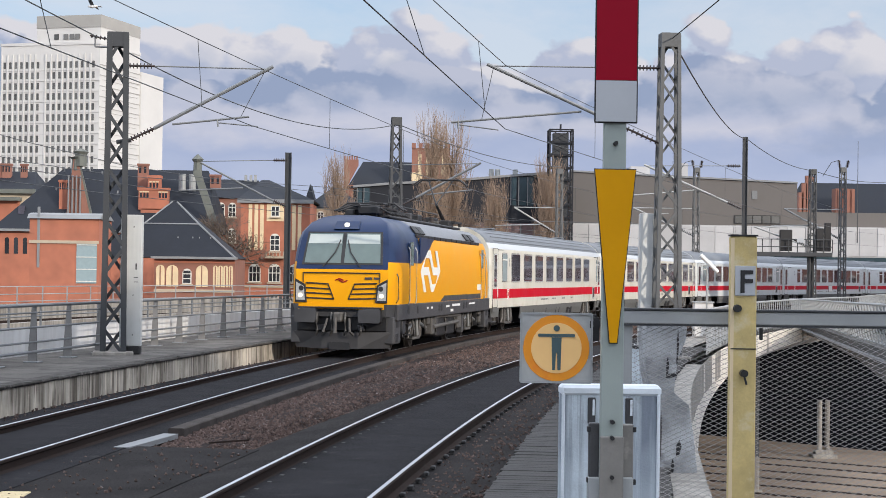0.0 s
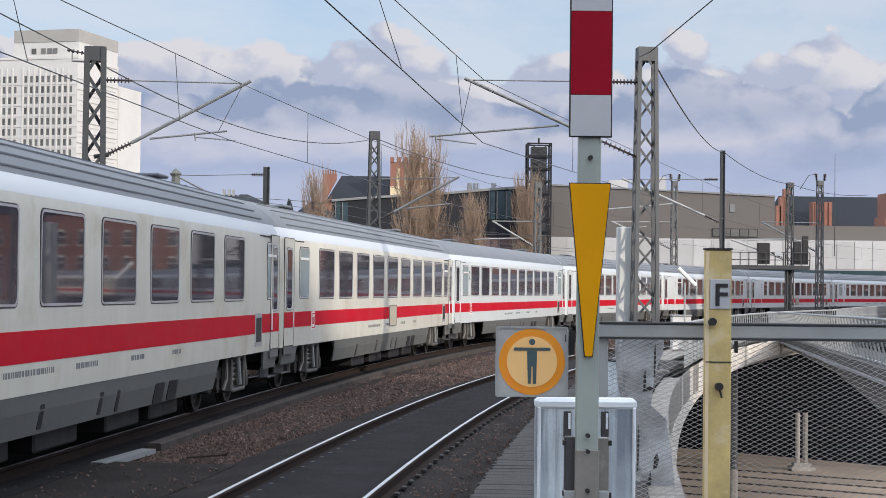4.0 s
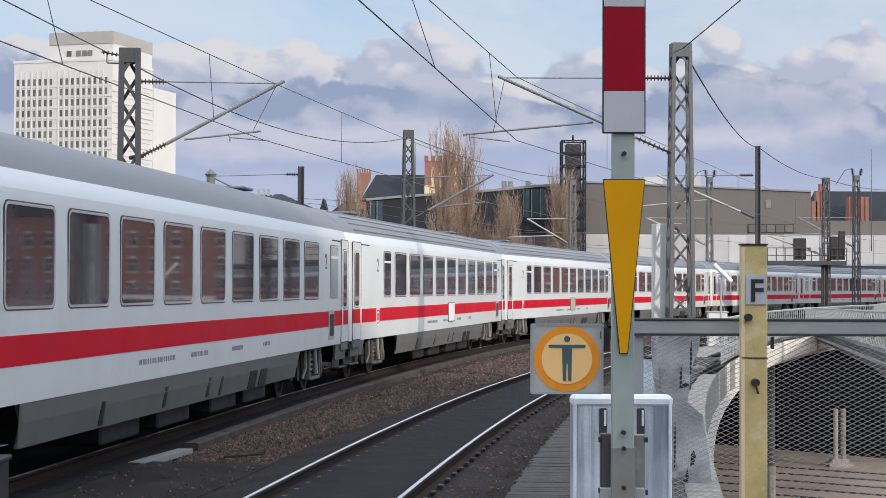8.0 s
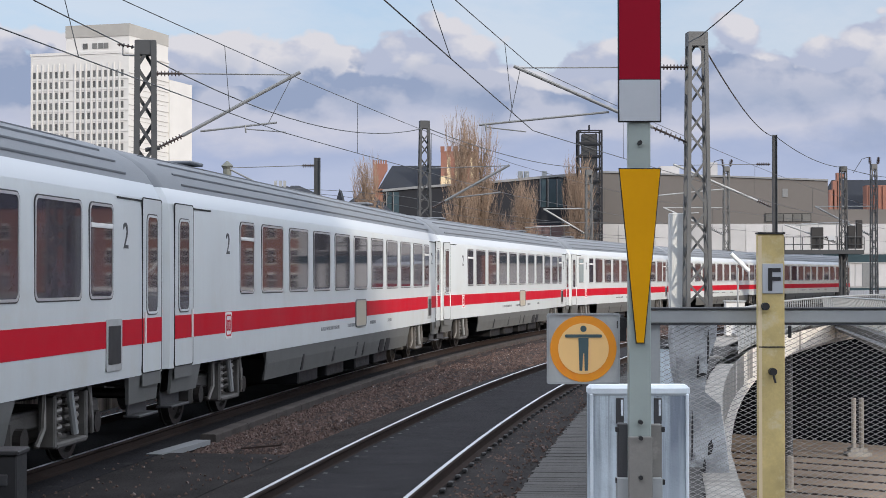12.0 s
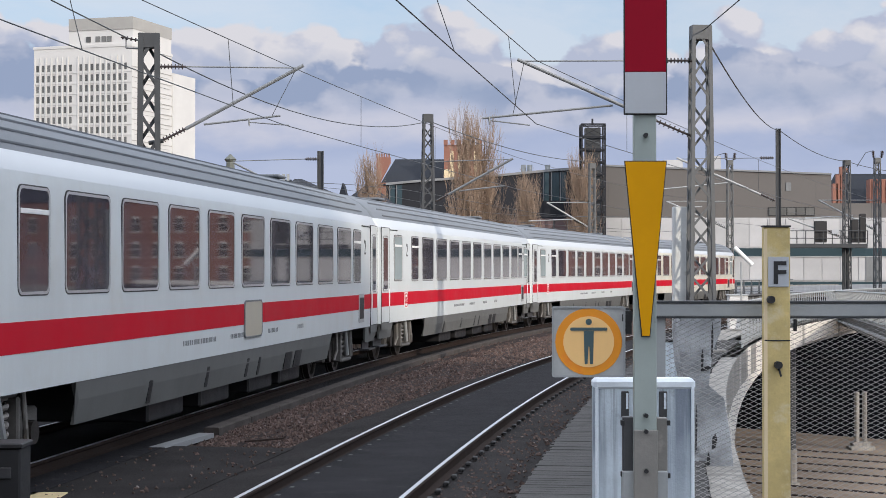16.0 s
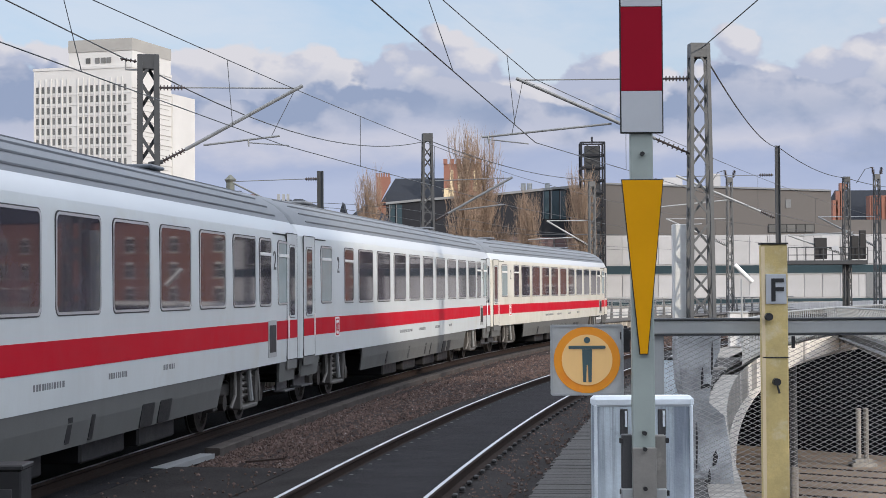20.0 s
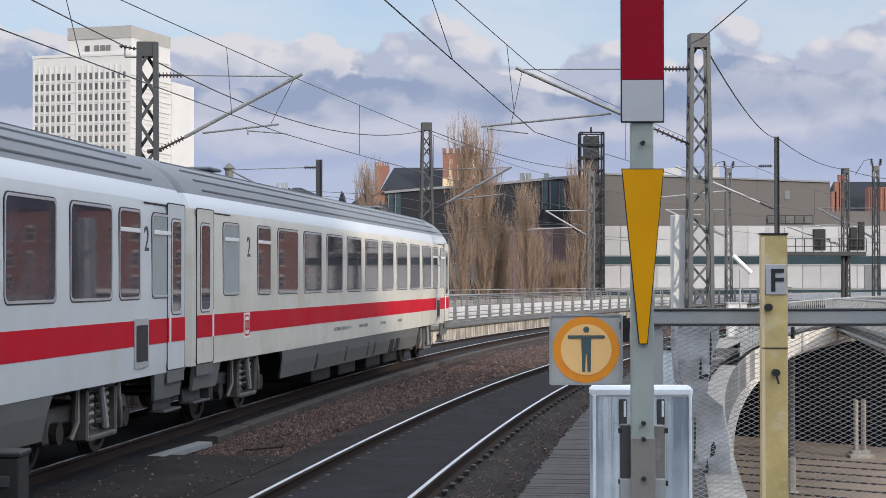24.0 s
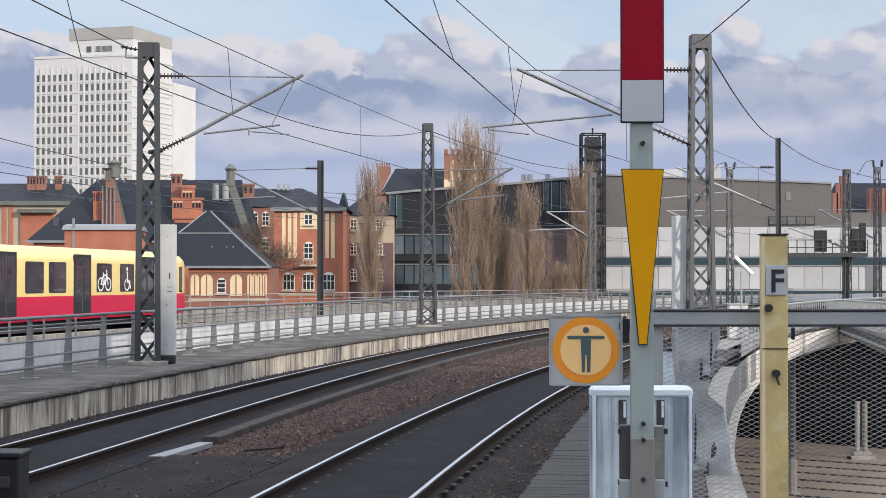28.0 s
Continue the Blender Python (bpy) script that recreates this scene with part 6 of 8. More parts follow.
    # faces of both cabs
    for e in (-1, 1):
        
        def fy(z, out=0.0):
            return e * (L2 - front(z) + out)

        ws = part("windscreen", MB().loft([[(-1.12, fy(2.42, 0.012), 2.42), (1.12, fy(2.42, 0.012), 2.42), (1.04, fy(3.32, 0.012), 3.32), (-1.04, fy(3.32, 0.012), 3.32)], [(-1.12, fy(2.42, -0.03), 2.42), (1.12, fy(2.42, -0.03), 2.42), (1.04, fy(3.32, -0.03), 3.32), (-1.04, fy(3.32, -0.03), 3.32)]]), "frame_black", c)
        for s in (-1, 1):
            x0, x1 = s * 0.05, s * 1.05
            part("glass", MB().loft([[(x0, fy(2.47, o), 2.47), (x1, fy(2.47, o), 2.47), (x1 * 0.94, fy(3.28, o), 3.28), (x0, fy(3.28, o), 3.28)] for o in (0.03, 0.0)]), "loco_glass", ws)
            part("blind", MB().loft([[(x0 * 1.4, fy(3.0, o), 3.0), (x1 * 0.95, fy(3.0, o), 3.0), (x1 * 0.92, fy(3.25, o), 3.25), (x0 * 1.4, fy(3.25, o), 3.25)] for o in (0.034, 0.03)]), "blind", ws, "pale roller blind")
            part("wiper", MB().tube([(s * 0.10, fy(3.1, 0.05), 3.10), (s * 0.22, fy(2.75, 0.07), 2.75), (s * 0.52, fy(2.40, 0.07), 2.36)], 0.016, 6), "frame_black", ws)
            hl = part("headlight_housing", MB().prism([(s * 0.95, 1.40), (s * 1.27, 1.40), (s * 1.28, 2.04), (s * 0.99, 1.88)], Matrix.Translation((0, fy(1.5, 0.0), 0)) @ pose(0, 0, 0, 90, 0, 0), 0.04 * (1 if e < 0 else -1)), "frame_black", c)
            part("headlight_case", MB().prism([(s * 1.0, 1.46), (s * 1.24, 1.46), (s * 1.25, 1.95), (s * 1.03, 1.83)], Matrix.Translation((0, fy(1.5, 0.0), 0)) @ pose(0, 0, 0, 90, 0, 0), 0.05 * (1 if e < 0 else -1)), "sign_plate", hl)
            part("headlight", MB().tube([(s * 1.12, fy(1.6, 0.0), 1.59), (s * 1.12, fy(1.6, 0.065), 1.59)], 0.062, 18), "lamp_on" if e < 0 else "frame_black", hl, "lit round headlight")
            part("tail_light", MB().tube([(s * 1.10, fy(1.8, 0.0), 1.78), (s * 1.10, fy(1.8, 0.06), 1.78)], 0.07, 16), "frame_black", hl)
            # louvred grille fields
            for i in range(4):
                z = 1.45 + i * 0.135
                xa, xb = 0.20 + 0.05 * i, 0.985
                part("louvre", MB().bar((s * xa, fy(z, 0.006), z + 0.045), (s * xb, fy(z, 0.006), z + 0.072), 0.02, 0.036), "frame_black", c)
            part("grille_edge", MB().bar((s * 0.20, fy(1.5, 0.006), 1.49), (s * 0.37, fy(1.9, 0.006), 1.90), 0.02, 0.025), "frame_black", c)
            part("buffer_beam", MB().box((s * 0.88, fy(1.05, 0.10), 1.05), (0.50, 0.40, 0.40), bevel=0.05), "loco_black", c)
            part("buffer", MB().tube([(s * 0.88, fy(1.05, 0.25), 1.05), (s * 0.88, fy(1.05, 0.42), 1.05)], 0.13, 14).box((s * 0.88, fy(1.05, 0.45), 1.05), (0.56, 0.06, 0.34), bevel=0.03), "loco_black", c)
        sm = MB().box((0, fy(2.2, 0.006), 2.20), (2.12, 0.02, 0.03)).box((-1.06, fy(2.1, 0.006), 2.06), (0.02, 0.02, 0.26)).box((1.06, fy(2.1, 0.006), 2.06), (0.02, 0.02, 0.26))
        part("front_seams", sm, "frame_black", c)
        em = MB().bar((-0.17, fy(2.0, 0.008), 2.0), (-0.05, fy(2.0, 0.008), 2.05), 0.012, 0.03).bar((-0.05, fy(2.0, 0.008), 2.05), (0.06, fy(2.0, 0.008), 2.0), 0.012, 0.03).bar((-0.06, fy(2.0, 0.008), 2.0), (0.05, fy(2.0, 0.008), 1.95), 0.012, 0.03).bar((0.05, fy(2.0, 0.008), 1.95), (0.17, fy(2.0, 0.008), 2.0), 0.012, 0.03)
        part("front_emblem", em, "sign_red", c, "small red emblem")
        part("number_bars", MB().box((0.75, fy(2.0, 0.008), 2.06), (0.20, 0.01, 0.06)).box((0.98, fy(2.0, 0.008), 2.06), (0.16, 0.01, 0.06)), "loco_grey", c, "plain bars in place of the number")
        tl = part("top_light_panel", MB().loft([[(-0.36, fy(3.42, o) , 3.40), (0.36, fy(3.42, o), 3.40), (0.33, fy(3.62, o), 3.62), (-0.33, fy(3.62, o), 3.62)] for o in (0.10, -0.2)]), "loco_blue", c)
        part("top_light", MB().tube([(0, fy(3.5, 0.0), 3.51), (0, fy(3.5, 0.14), 3.51)], 0.07, 18), "lamp_dim", tl, "round top light")
        part("coupler", MB().box((0, fy(1.0, 0.2), 1.02), (0.24, 0.5, 0.26), bevel=0.04).tube([(-0.04, fy(1, 0.45), 1.0), (-0.04, fy(1, 0.5), 0.6)], 0.045, 8).tube([(0.3, fy(1, 0.3), 0.98), (0.35, fy(1, 0.42), 0.62), (0.42, fy(1, 0.3), 0.55)], 0.035, 6).tube([(-0.3, fy(1, 0.3), 0.98), (-0.38, fy(1, 0.42), 0.62), (-0.46, fy(1, 0.3), 0.55)], 0.035, 6), "bogie", c)
        ram = MB()
        ram.loft([[(-1.30, fy(0, -0.25), 0.18), (-0.5, fy(0, 0.10), 0.16), (0.5, fy(0, 0.10), 0.16), (1.30, fy(0, -0.25), 0.18)], [(-1.38, fy(0, -0.15), 0.62), (-0.5, fy(0, 0.14), 0.60), (0.5, fy(0, 0.14), 0.60), (1.38, fy(0, -0.15), 0.62)],
                  [(-1.38, fy(0, -0.22), 0.62), (-0.5, fy(0, 0.06), 0.60), (0.5, fy(0, 0.06), 0.60), (1.38, fy(0, -0.22), 0.62)], [(-1.30, fy(0, -0.32), 0.18), (-0.5, fy(0, 0.03), 0.16), (0.5, fy(0, 0.03), 0.16), (1.30, fy(0, -0.32), 0.18)]])
        for s in (-1, 1):
            blk = part("step_block", MB().box((s * 1.30, e * (L2 - 0.62), 0.66), (0.26, 0.95, 0.74), bevel=0.03), "loco_grey", c)
            for zz in (0.46, 0.84):
                part("step_recess", MB().box((s * 1.425, e * (L2 - 0.60), zz), (0.03, 0.34, 0.24), bevel=0.02), "loco_black", blk)
            part("buffer_rim", MB().prism(rounded(0.60, 0.36, 0.06), Matrix.Translation((s * 0.88, e * (L2 + 0.475), 1.05)) @ pose(0, 0, 0, 90, 0, 0), 0.012 * (1 if e < 0 else -1)), "loco_grey", c)
            part("lamp_socket", MB().box((s * 0.55, e * (L2 - 0.02), 0.72), (0.2, 0.1, 0.16), bevel=0.02), "loco_grey", c)
        part("plough_gap", MB().box((0.0, fy(0, 0.11), 0.24), (0.55, 0.12, 0.20)), "frame_black", c)
        part("plough", ram, "loco_grey", c, "dark grey snow plough")
        for x in (-0.62, -0.22, 0.16, 0.58):
            part("hose", MB().tube([(x, fy(1, 0.16), 1.12), (x + 0.03, fy(1, 0.34), 0.95), (x + 0.05, fy(1, 0.32), 0.66), (x - 0.02, fy(1, 0.20), 0.52)], 0.03, 6), "bogie", c)
        part("beam_top", MB().box((0, fy(1.2, 0.06), 1.26), (2.3, 0.22, 0.05), bevel=0.01), "loco_black", c)
        part("front_frame", MB().box((0, e * (L2 - 0.35), 0.85), (2.5, 0.5, 0.45), bevel=0.03), "loco_black", c)
        part("number_plate_sill", MB().box((0, fy(1.3, 0.004), 1.30), (2.36, 0.015, 0.16)), "loco_yellow", c)
    # roof equipment
    part("roof_top", MB().box((0, 0, 3.82), (1.5, 12.4, 0.08), bevel=0.03), "loco_black", c)
    rg = random.Random(77)
    for i in range(26):
        yy = -6.6 + i * 0.46
        part("roof_fitting", MB().box((rg.uniform(-0.55, 0.6), yy, 3.92), (rg.uniform(0.1, 0.4), rg.uniform(0.1, 0.35), rg.uniform(0.08, 0.26)), bevel=0.015), ("loco_black", "bogie", "loco_grey")[i % 3], c)
    for i in range(6):
        yy = -6.9 + i * 0.5
        part("roof_pipe", MB().tube([(-0.7, yy, 3.95), (-0.3, yy + 0.3, 4.12), (0.5, yy + 0.5, 4.06), (0.75, yy + 0.9, 3.9)], 0.03, 6), "loco_black", c)
    for i in range(9):
        part("roof_gear", MB().box((0.25 * (-1) ** i, -6.4 + i * 1.5, 3.98), (0.55, 0.9, 0.22), bevel=0.03), "loco_black", c)
    for i, y in enumerate((-6.0, -5.2, -3.4, -2.6, -1.0, 0.4, 1.8, 3.0)):
        ins = MB()
        for k in range(5):
            ins.tube([(0.5, y, 3.88 + k * 0.06), (0.5, y, 3.91 + k * 0.06)], 0.07, 10)
        part("roof_insulator", ins, "insulator", c)
    part("roof_line", MB().tube([(0.5, -6.0, 4.2), (0.5, -2.0, 4.22), (0.5, 3.0, 4.2)], 0.02, 6), "frame_black", c)

    def panto(y, up):
        h = 1.45 if up else 0.30
        nm = "pantograph"
        pn = part(nm, MB().box((0, y, 4.05), (1.3, 1.5, 0.06)).tube([(-0.6, y + 0.6, 3.9), (-0.6, y + 0.6, 4.05)], 0.06, 8).tube([(0.6, y + 0.6, 3.9), (0.6, y + 0.6, 4.05)], 0.06, 8), "frame_black", c, "raised pantograph" if up else "folded pantograph")
        kn = (y - 0.95, 4.05 + h * 0.42) if up else (y - 1.6, 4.12)
        top = (y - 0.1, 4.05 + h) if up else (y + 0.2, 4.17)
        part("lower_arm", MB().tube([(0, y + 0.6, 4.1), (0, kn[0], kn[1])], [0.06, 0.045], 8).tube([(0.12, y + 0.3, 4.1), (0.05, kn[0], kn[1] - 0.05)], 0.02, 6), "frame_black", pn)
        part("upper_arm", MB().tube([(0.0, kn[0], kn[1]), (-0.42, top[0], top[1])], 0.025, 6).tube([(0.0, kn[0], kn[1]), (0.42, top[0], top[1])], 0.025, 6), "frame_black", pn)
        for dy in (-0.2, 0.2):
            part("collector", MB().tube([(-0.97, top[0] + dy, top[1] - 0.14), (-0.7, top[0] + dy, top[1] + 0.06), (0.7, top[0] + dy, top[1] + 0.06), (0.97, top[0] + dy, top[1] - 0.14)], 0.03, 6), "frame_black", pn)
        part("collector_frame", MB().box((-0.42, top[0], top[1] + 0.02), (0.04, 0.5, 0.04)).box((0.42, top[0], top[1] + 0.02), (0.04, 0.5, 0.04)), "frame_black", pn)

    panto(-5.3, False)
    panto(6.4, True)
    # running gear
    for y in (-0.9, 0.9):
        part("under_box", MB().box((0, y, 0.62), (2.7, 1.5, 0.7), bevel=0.05), "loco_black", c)
    part("pipe", MB().tube([(1.38, -2.4, 0.9), (1.38, 2.4, 0.86)], 0.05, 8), "bogie", c)
    part("pipe", MB().tube([(1.40, -2.6, 0.6), (1.40, 2.0, 0.66)], 0.06, 8), "bogie", c)
    for k, (y, z, w_, h_) in enumerate(((-2.6, 0.62, 0.5, 0.5), (-1.9, 0.72, 0.35, 0.35), (2.3, 0.66, 0.7, 0.45), (3.0, 0.55, 0.25, 0.6), (6.8, 0.7, 0.5, 0.4), (-7.2, 0.72, 0.4, 0.4), (-3.3, 0.8, 0.3, 0.25))):
        for s in (-1, 1):
            part("gear_box", MB().box((s * 1.30, y, z), (0.22, w_, h_), bevel=0.03), ("bogie", "loco_grey")[k % 2], c)
    for k in range(9):
        for s in (-1, 1):
            part("hose", MB().tube([(s * 1.36, -7.6 + k * 1.8, 0.92), (s * 1.40, -7.5 + k * 1.8, 0.6), (s * 1.34, -7.2 + k * 1.8, 0.42), (s * 1.3, -6.9 + k * 1.8, 0.6)], 0.028, 6), "bogie", c)
    for y0 in (-4.75, 4.75):
        b = make_bogie(c, y0)
        part("motor_box", MB().box((0, y0, 0.72), (1.6, 2.2, 0.5), bevel=0.04), "loco_black", b)
        for dy in (-1.5, 1.5):
            part("wheelset", WHEEL, None, c, m=pose(0, y0 + dy, 0.46) @ Matrix.Diagonal((1, 1.0, 1.0, 1)))
        for s in (-1, 1):
            for e in (-1, 1):
                part("sand_box", MB().box((s * 1.25, y0 + e * 2.1, 0.75), (0.25, 0.35, 0.45), bevel=0.03), "loco_black", b)
                part("link", MB().tube([(s * 1.28, y0 + e * 1.5, 0.60), (s * 1.28, y0 + e * 0.5, 0.76)], 0.05, 8), "galv", b)
    return c


LOCO = make_loco()


def make_city_train():
    """A red and yellow city train; its nose points to +y, the platform sees its +x side."""
    t = thing("city_train", "red and yellow city train with black double doors", "train")
    W2 = 1.5
    for car in range(2):
        y1 = -car * 25.4
        y0 = y1 - 25.0
        nose = car == 0
        lo, up = [(W2 - 0.04, 0.62), (W2, 0.8), (W2, 1.55)], [(W2, 1.55), (W2, 2.9), (W2 - 0.06, 3.08), (W2 - 0.28, 3.30), (W2 - 0.75, 3.46), (0, 3.52)]
        ys = [y0, y0 + 0.2, y1 - 1.2, y1 - 0.45, y1] if nose else [y0, y0 + 0.2, y1 - 0.2, y1]
        ks = [0.97, 1, 1, 0.96, 0.80] if nose else [0.97, 1, 1, 0.97]
        lb = shell(lo, ys, ks)
        for y, k in ((y0, ks[0]), (y1, ks[-1])):
            lb.add([(x * k, y, z) for x, z in lo] + [(-x * k, y, z) for x, z in reversed(lo)], [tuple(range(6))])
        part("lower_body", lb, "sbahn_red", t, "red lower body")
        ub = shell(up, ys, ks)
        for y, k in ((y0, ks[0]), (y1, ks[-1])):
            ub.add([(x * k, y, z) for x, z in up] + [(-x * k, y, z) for x, z in reversed(up[:-1])], [tuple(range(11))])
        smooth(part("upper_body", ub, "sbahn_yellow", t, "yellow upper body"), 35)
        part("underframe", MB().box((0, (y0 + y1) / 2, 0.5), (2.5, 23.4, 0.4), bevel=0.05), "loco_black", t)
        for by in (y0 + 2.6, y1 - 2.8):
            for dy in (-1.1, 1.1):
                part("wheel", MB().tube([(-1.2, by + dy, 0.42), (1.2, by + dy, 0.42)], 0.42, 16), "wheel", t)
        # doors and windows from the nose back: pattern of the seen side
        items = [("cabdoor", -1.3), ("win", -3.6), ("door", -5.9), ("win", -8.4), ("win", -11.1), ("door", -13.5), ("win", -16.05), ("win", -18.25), ("door", -20.8), ("win", -23.2)] if nose else [("win", -2.2), ("door", -4.7), ("win", -7.2), ("win", -9.5), ("door", -12.0), ("win", -14.5), ("win", -16.8), ("door", -19.4), ("win", -22.0)]
        for s in (1, -1):
            for kind, dy in items:
                y = y1 + dy
                if kind == "door":
                    d = part("door", MB().prism(rounded(1.85, 2.36, 0.05), side_place(s, y, 2.02, W2 - 0.01), 0.02), "frame_black", t, "black double door")
                    for o in (-0.44, 0.44):
                        part("door_pane", MB().prism(rounded(0.66, 1.7, 0.06), side_place(s, y + o, 2.2, W2 - 0.01), 0.026), "glass_dark", d)
                    part("door_seam", MB().prism(rounded(0.03, 2.25, 0.005), side_place(s, y, 2.02, W2 - 0.01), 0.028), "galv", d)
                elif kind == "cabdoor":
                    part("cab_window", MB().prism(rounded(0.45, 1.2, 0.08), side_place(s, y + 0.1, 2.2, W2 - 0.02), 0.025), "glass_dark", t)
                else:
                    w = part("window", MB().prism(rounded(1.72, 1.19, 0.10), side_place(s, y, 2.27, W2 - 0.004), 0.012), "frame_black", t)
                    part("pane", MB().prism(rounded(1.62, 1.09, 0.08), side_place(s, y, 2.27, W2 - 0.004), 0.016), "glass_dark", w)
        if nose:
            sg = MB()
            pl = side_place(1, y1 - 11.1, 2.20, W2 + 0.010) @ Matrix.Diagonal((1.75, 1.45, 1, 1))
            for cx in (-0.24, 0.24):
                ring_mesh(sg, [(x + cx, y - 0.14) for x, y in disc(0.20, 20)], [(x + cx, y - 0.14) for x, y in disc(0.155, 20)], pl, 0.006)
            for a, b in (((-0.24, -0.14), (-0.08, 0.12)), ((-0.08, 0.12), (0.16, 0.12)), ((0.16, 0.12), (0.24, -0.14)), ((0.0, -0.14), (0.16, 0.12)), ((-0.24, -0.14), (0.0, -0.14)), ((0.0, -0.14), (-0.08, 0.2)), ((0.16, 0.12), (0.12, 0.28))):
                v = Vector((b[0] - a[0], b[1] - a[1]))
                nn = Vector((-v.y, v.x)).normalized() * 0.022
                sg.prism([(a[0] + nn.x, a[1] + nn.y), (a[0] - nn.x, a[1] - nn.y), (b[0] - nn.x, b[1] - nn.y), (b[0] + nn.x, b[1] + nn.y)], pl, 0.006)
            part("bicycle_sign", sg, "white_paint", t, "white bicycle pictogram")
            sg = MB()
            pl = side_place(1, y1 - 8.4, 2.20, W2 + 0.010) @ Matrix.Diagonal((1.6, 1.4, 1, 1))
            ring_mesh(sg, [(x - 0.03, y - 0.16) for x, y in disc(0.19, 20)], [(x - 0.03, y - 0.16) for x, y in disc(0.145, 20)], pl, 0.006)
            sg.prism([(x - 0.02, y + 0.32) for x, y in disc(0.06, 14)], pl, 0.006)
            sg.prism([(-0.05, 0.24), (0.03, 0.24), (0.05, -0.08), (-0.03, -0.08)], pl, 0.006)
            sg.prism([(-0.03, -0.02), (0.20, -0.02), (0.26, -0.28), (0.18, -0.28), (0.14, -0.10), (-0.03, -0.10)], pl, 0.006)
            part("wheelchair_sign", sg, "white_paint", t, "white wheelchair pictogram")
            part("nose_window", MB().box((0, y1 + 0.0, 2.35), (1.9, 0.06, 0.9), bevel=0.03), "glass_dark", t)
            for s in (-1, 1):
                part("nose_lamp", MB().box((s * 0.85, y1 + 0.02, 1.2), (0.3, 0.06, 0.2), bevel=0.02), "sign_plate", t)
    return t


CITY_TRAIN = make_city_train()


def make_gull():
    g = thing("gull", "white and dark winged gull in flight", "bird")
    part("body", MB().tube([(0, -0.20, 0), (0, -0.1, 0.01), (0, 0.05, 0.0), (0, 0.17, 0.01), (0, 0.21, 0.01)], [0.01, 0.045, 0.06, 0.035, 0.01], 10), "gull_white", g)
    for s in (-1, 1):
        w = MB()
        w.loft([[(s * 0.03, 0.10, 0.02), (s * 0.03, -0.04, 0.02), (s * 0.03, -0.04, 0.03), (s * 0.03, 0.10, 0.035)], [(s * 0.22, 0.12, 0.12), (s * 0.22, -0.02, 0.11), (s * 0.22, -0.02, 0.118), (s * 0.22, 0.12, 0.13)], [(s * 0.48, 0.02, 0.10), (s * 0.48, -0.02, 0.10), (s * 0.48, -0.02, 0.104), (s * 0.48, 0.02, 0.104)]])
        part("wing", w, "gull_dark", g, "dark grey wing")
    part("tail", MB().prism([(-0.03, -0.18), (0.03, -0.18), (0.06, -0.30), (-0.06, -0.30)], pose(0, 0, -0.005), 0.01), "gull_white", g)
    return g


GULL = make_gull()


# ---- the city behind ----
def arch_poly(w, h, n=7):
    """An upright opening with a round head."""
    r = w / 2
    return [(-r, 0), (r, 0)] + [(r * math.cos(math.pi * k / n), h - r + r * math.sin(math.pi * k / n)) for k in range(n + 1)]


def wall_face(mb, x0, x1, z0, z1, y0, depth):
    return mb.box(((x0 + x1) / 2, y0 + depth / 2, (z0 + z1) / 2), (x1 - x0, depth, z1 - z0))


def put_window(parent, x, z, y, w, h, arched=True, frame="window_white", pane="window_dark", cross=2):
    """A window standing on z at the front of a wall whose face lies at y."""
    poly = arch_poly(w, h) if arched else [(-w / 2, 0), (w / 2, 0), (w / 2, h), (-w / 2, h)]
    m = MB().prism(poly, face_at(x, y, z), 0.05)
    wd = part("window", m, frame, parent)
    g = MB()
    nx, nz = cross, 3 if h > 1.6 * w else 2
    pw, ph = (w - 0.10 * (nx + 1)) / nx, (h - 0.10 * (nz + 1)) / nz
    for i in range(nx):
        for j in range(nz):
            hh = ph
            if arched and j == nz - 1:
                hh = ph * 0.72
            g.box((x - w / 2 + 0.10 + pw / 2 + i * (pw + 0.10), y - 0.062, z + 0.10 + hh / 2 + j * (ph + 0.10)), (pw, 0.03, hh))
    part("pane", g, pane, wd)
    s = MB().box((x, y - 0.12, z - 0.10), (w + 0.3, 0.25, 0.16))
    part("sill", s, "sandstone", wd)
    return wd


def hip_roof(x0, x1, y0, y1, z0, z1, rx0, rx1, ry=None, over=0.4):
    ry = (y0 + y1) / 2 if ry is None else ry
    m = MB()
    a = [(x0 - over, y0 - over, z0), (x1 + over, y0 - over, z0), (x1 + over, y1 + over, z0), (x0 - over, y1 + over, z0), (rx0, ry, z1), (rx1, ry, z1)]
    return m.add(a, [(0, 1, 5, 4), (1, 2, 5), (2, 3, 4, 5), (3, 0, 4), (0, 3, 2, 1)])


def chimney(parent, x, y, z0, z1, w, mt="brick_red", pots=3):
    c = part("chimney", MB().box((x, y, (z0 + z1) / 2), (w, w * 0.8, z1 - z0)).box((x, y, z1 - 0.1), (w + 0.2, w * 0.8 + 0.2, 0.25)), mt, parent)
    pt = MB()
    for k in range(pots):
        pt.box((x - w / 2 + w * (k + 0.5) / pots, y - w * 0.41, z1 - 0.75), (w / pots * 0.45, 0.05, 0.8))
    part("slot", pt, "slate", c)
    return c


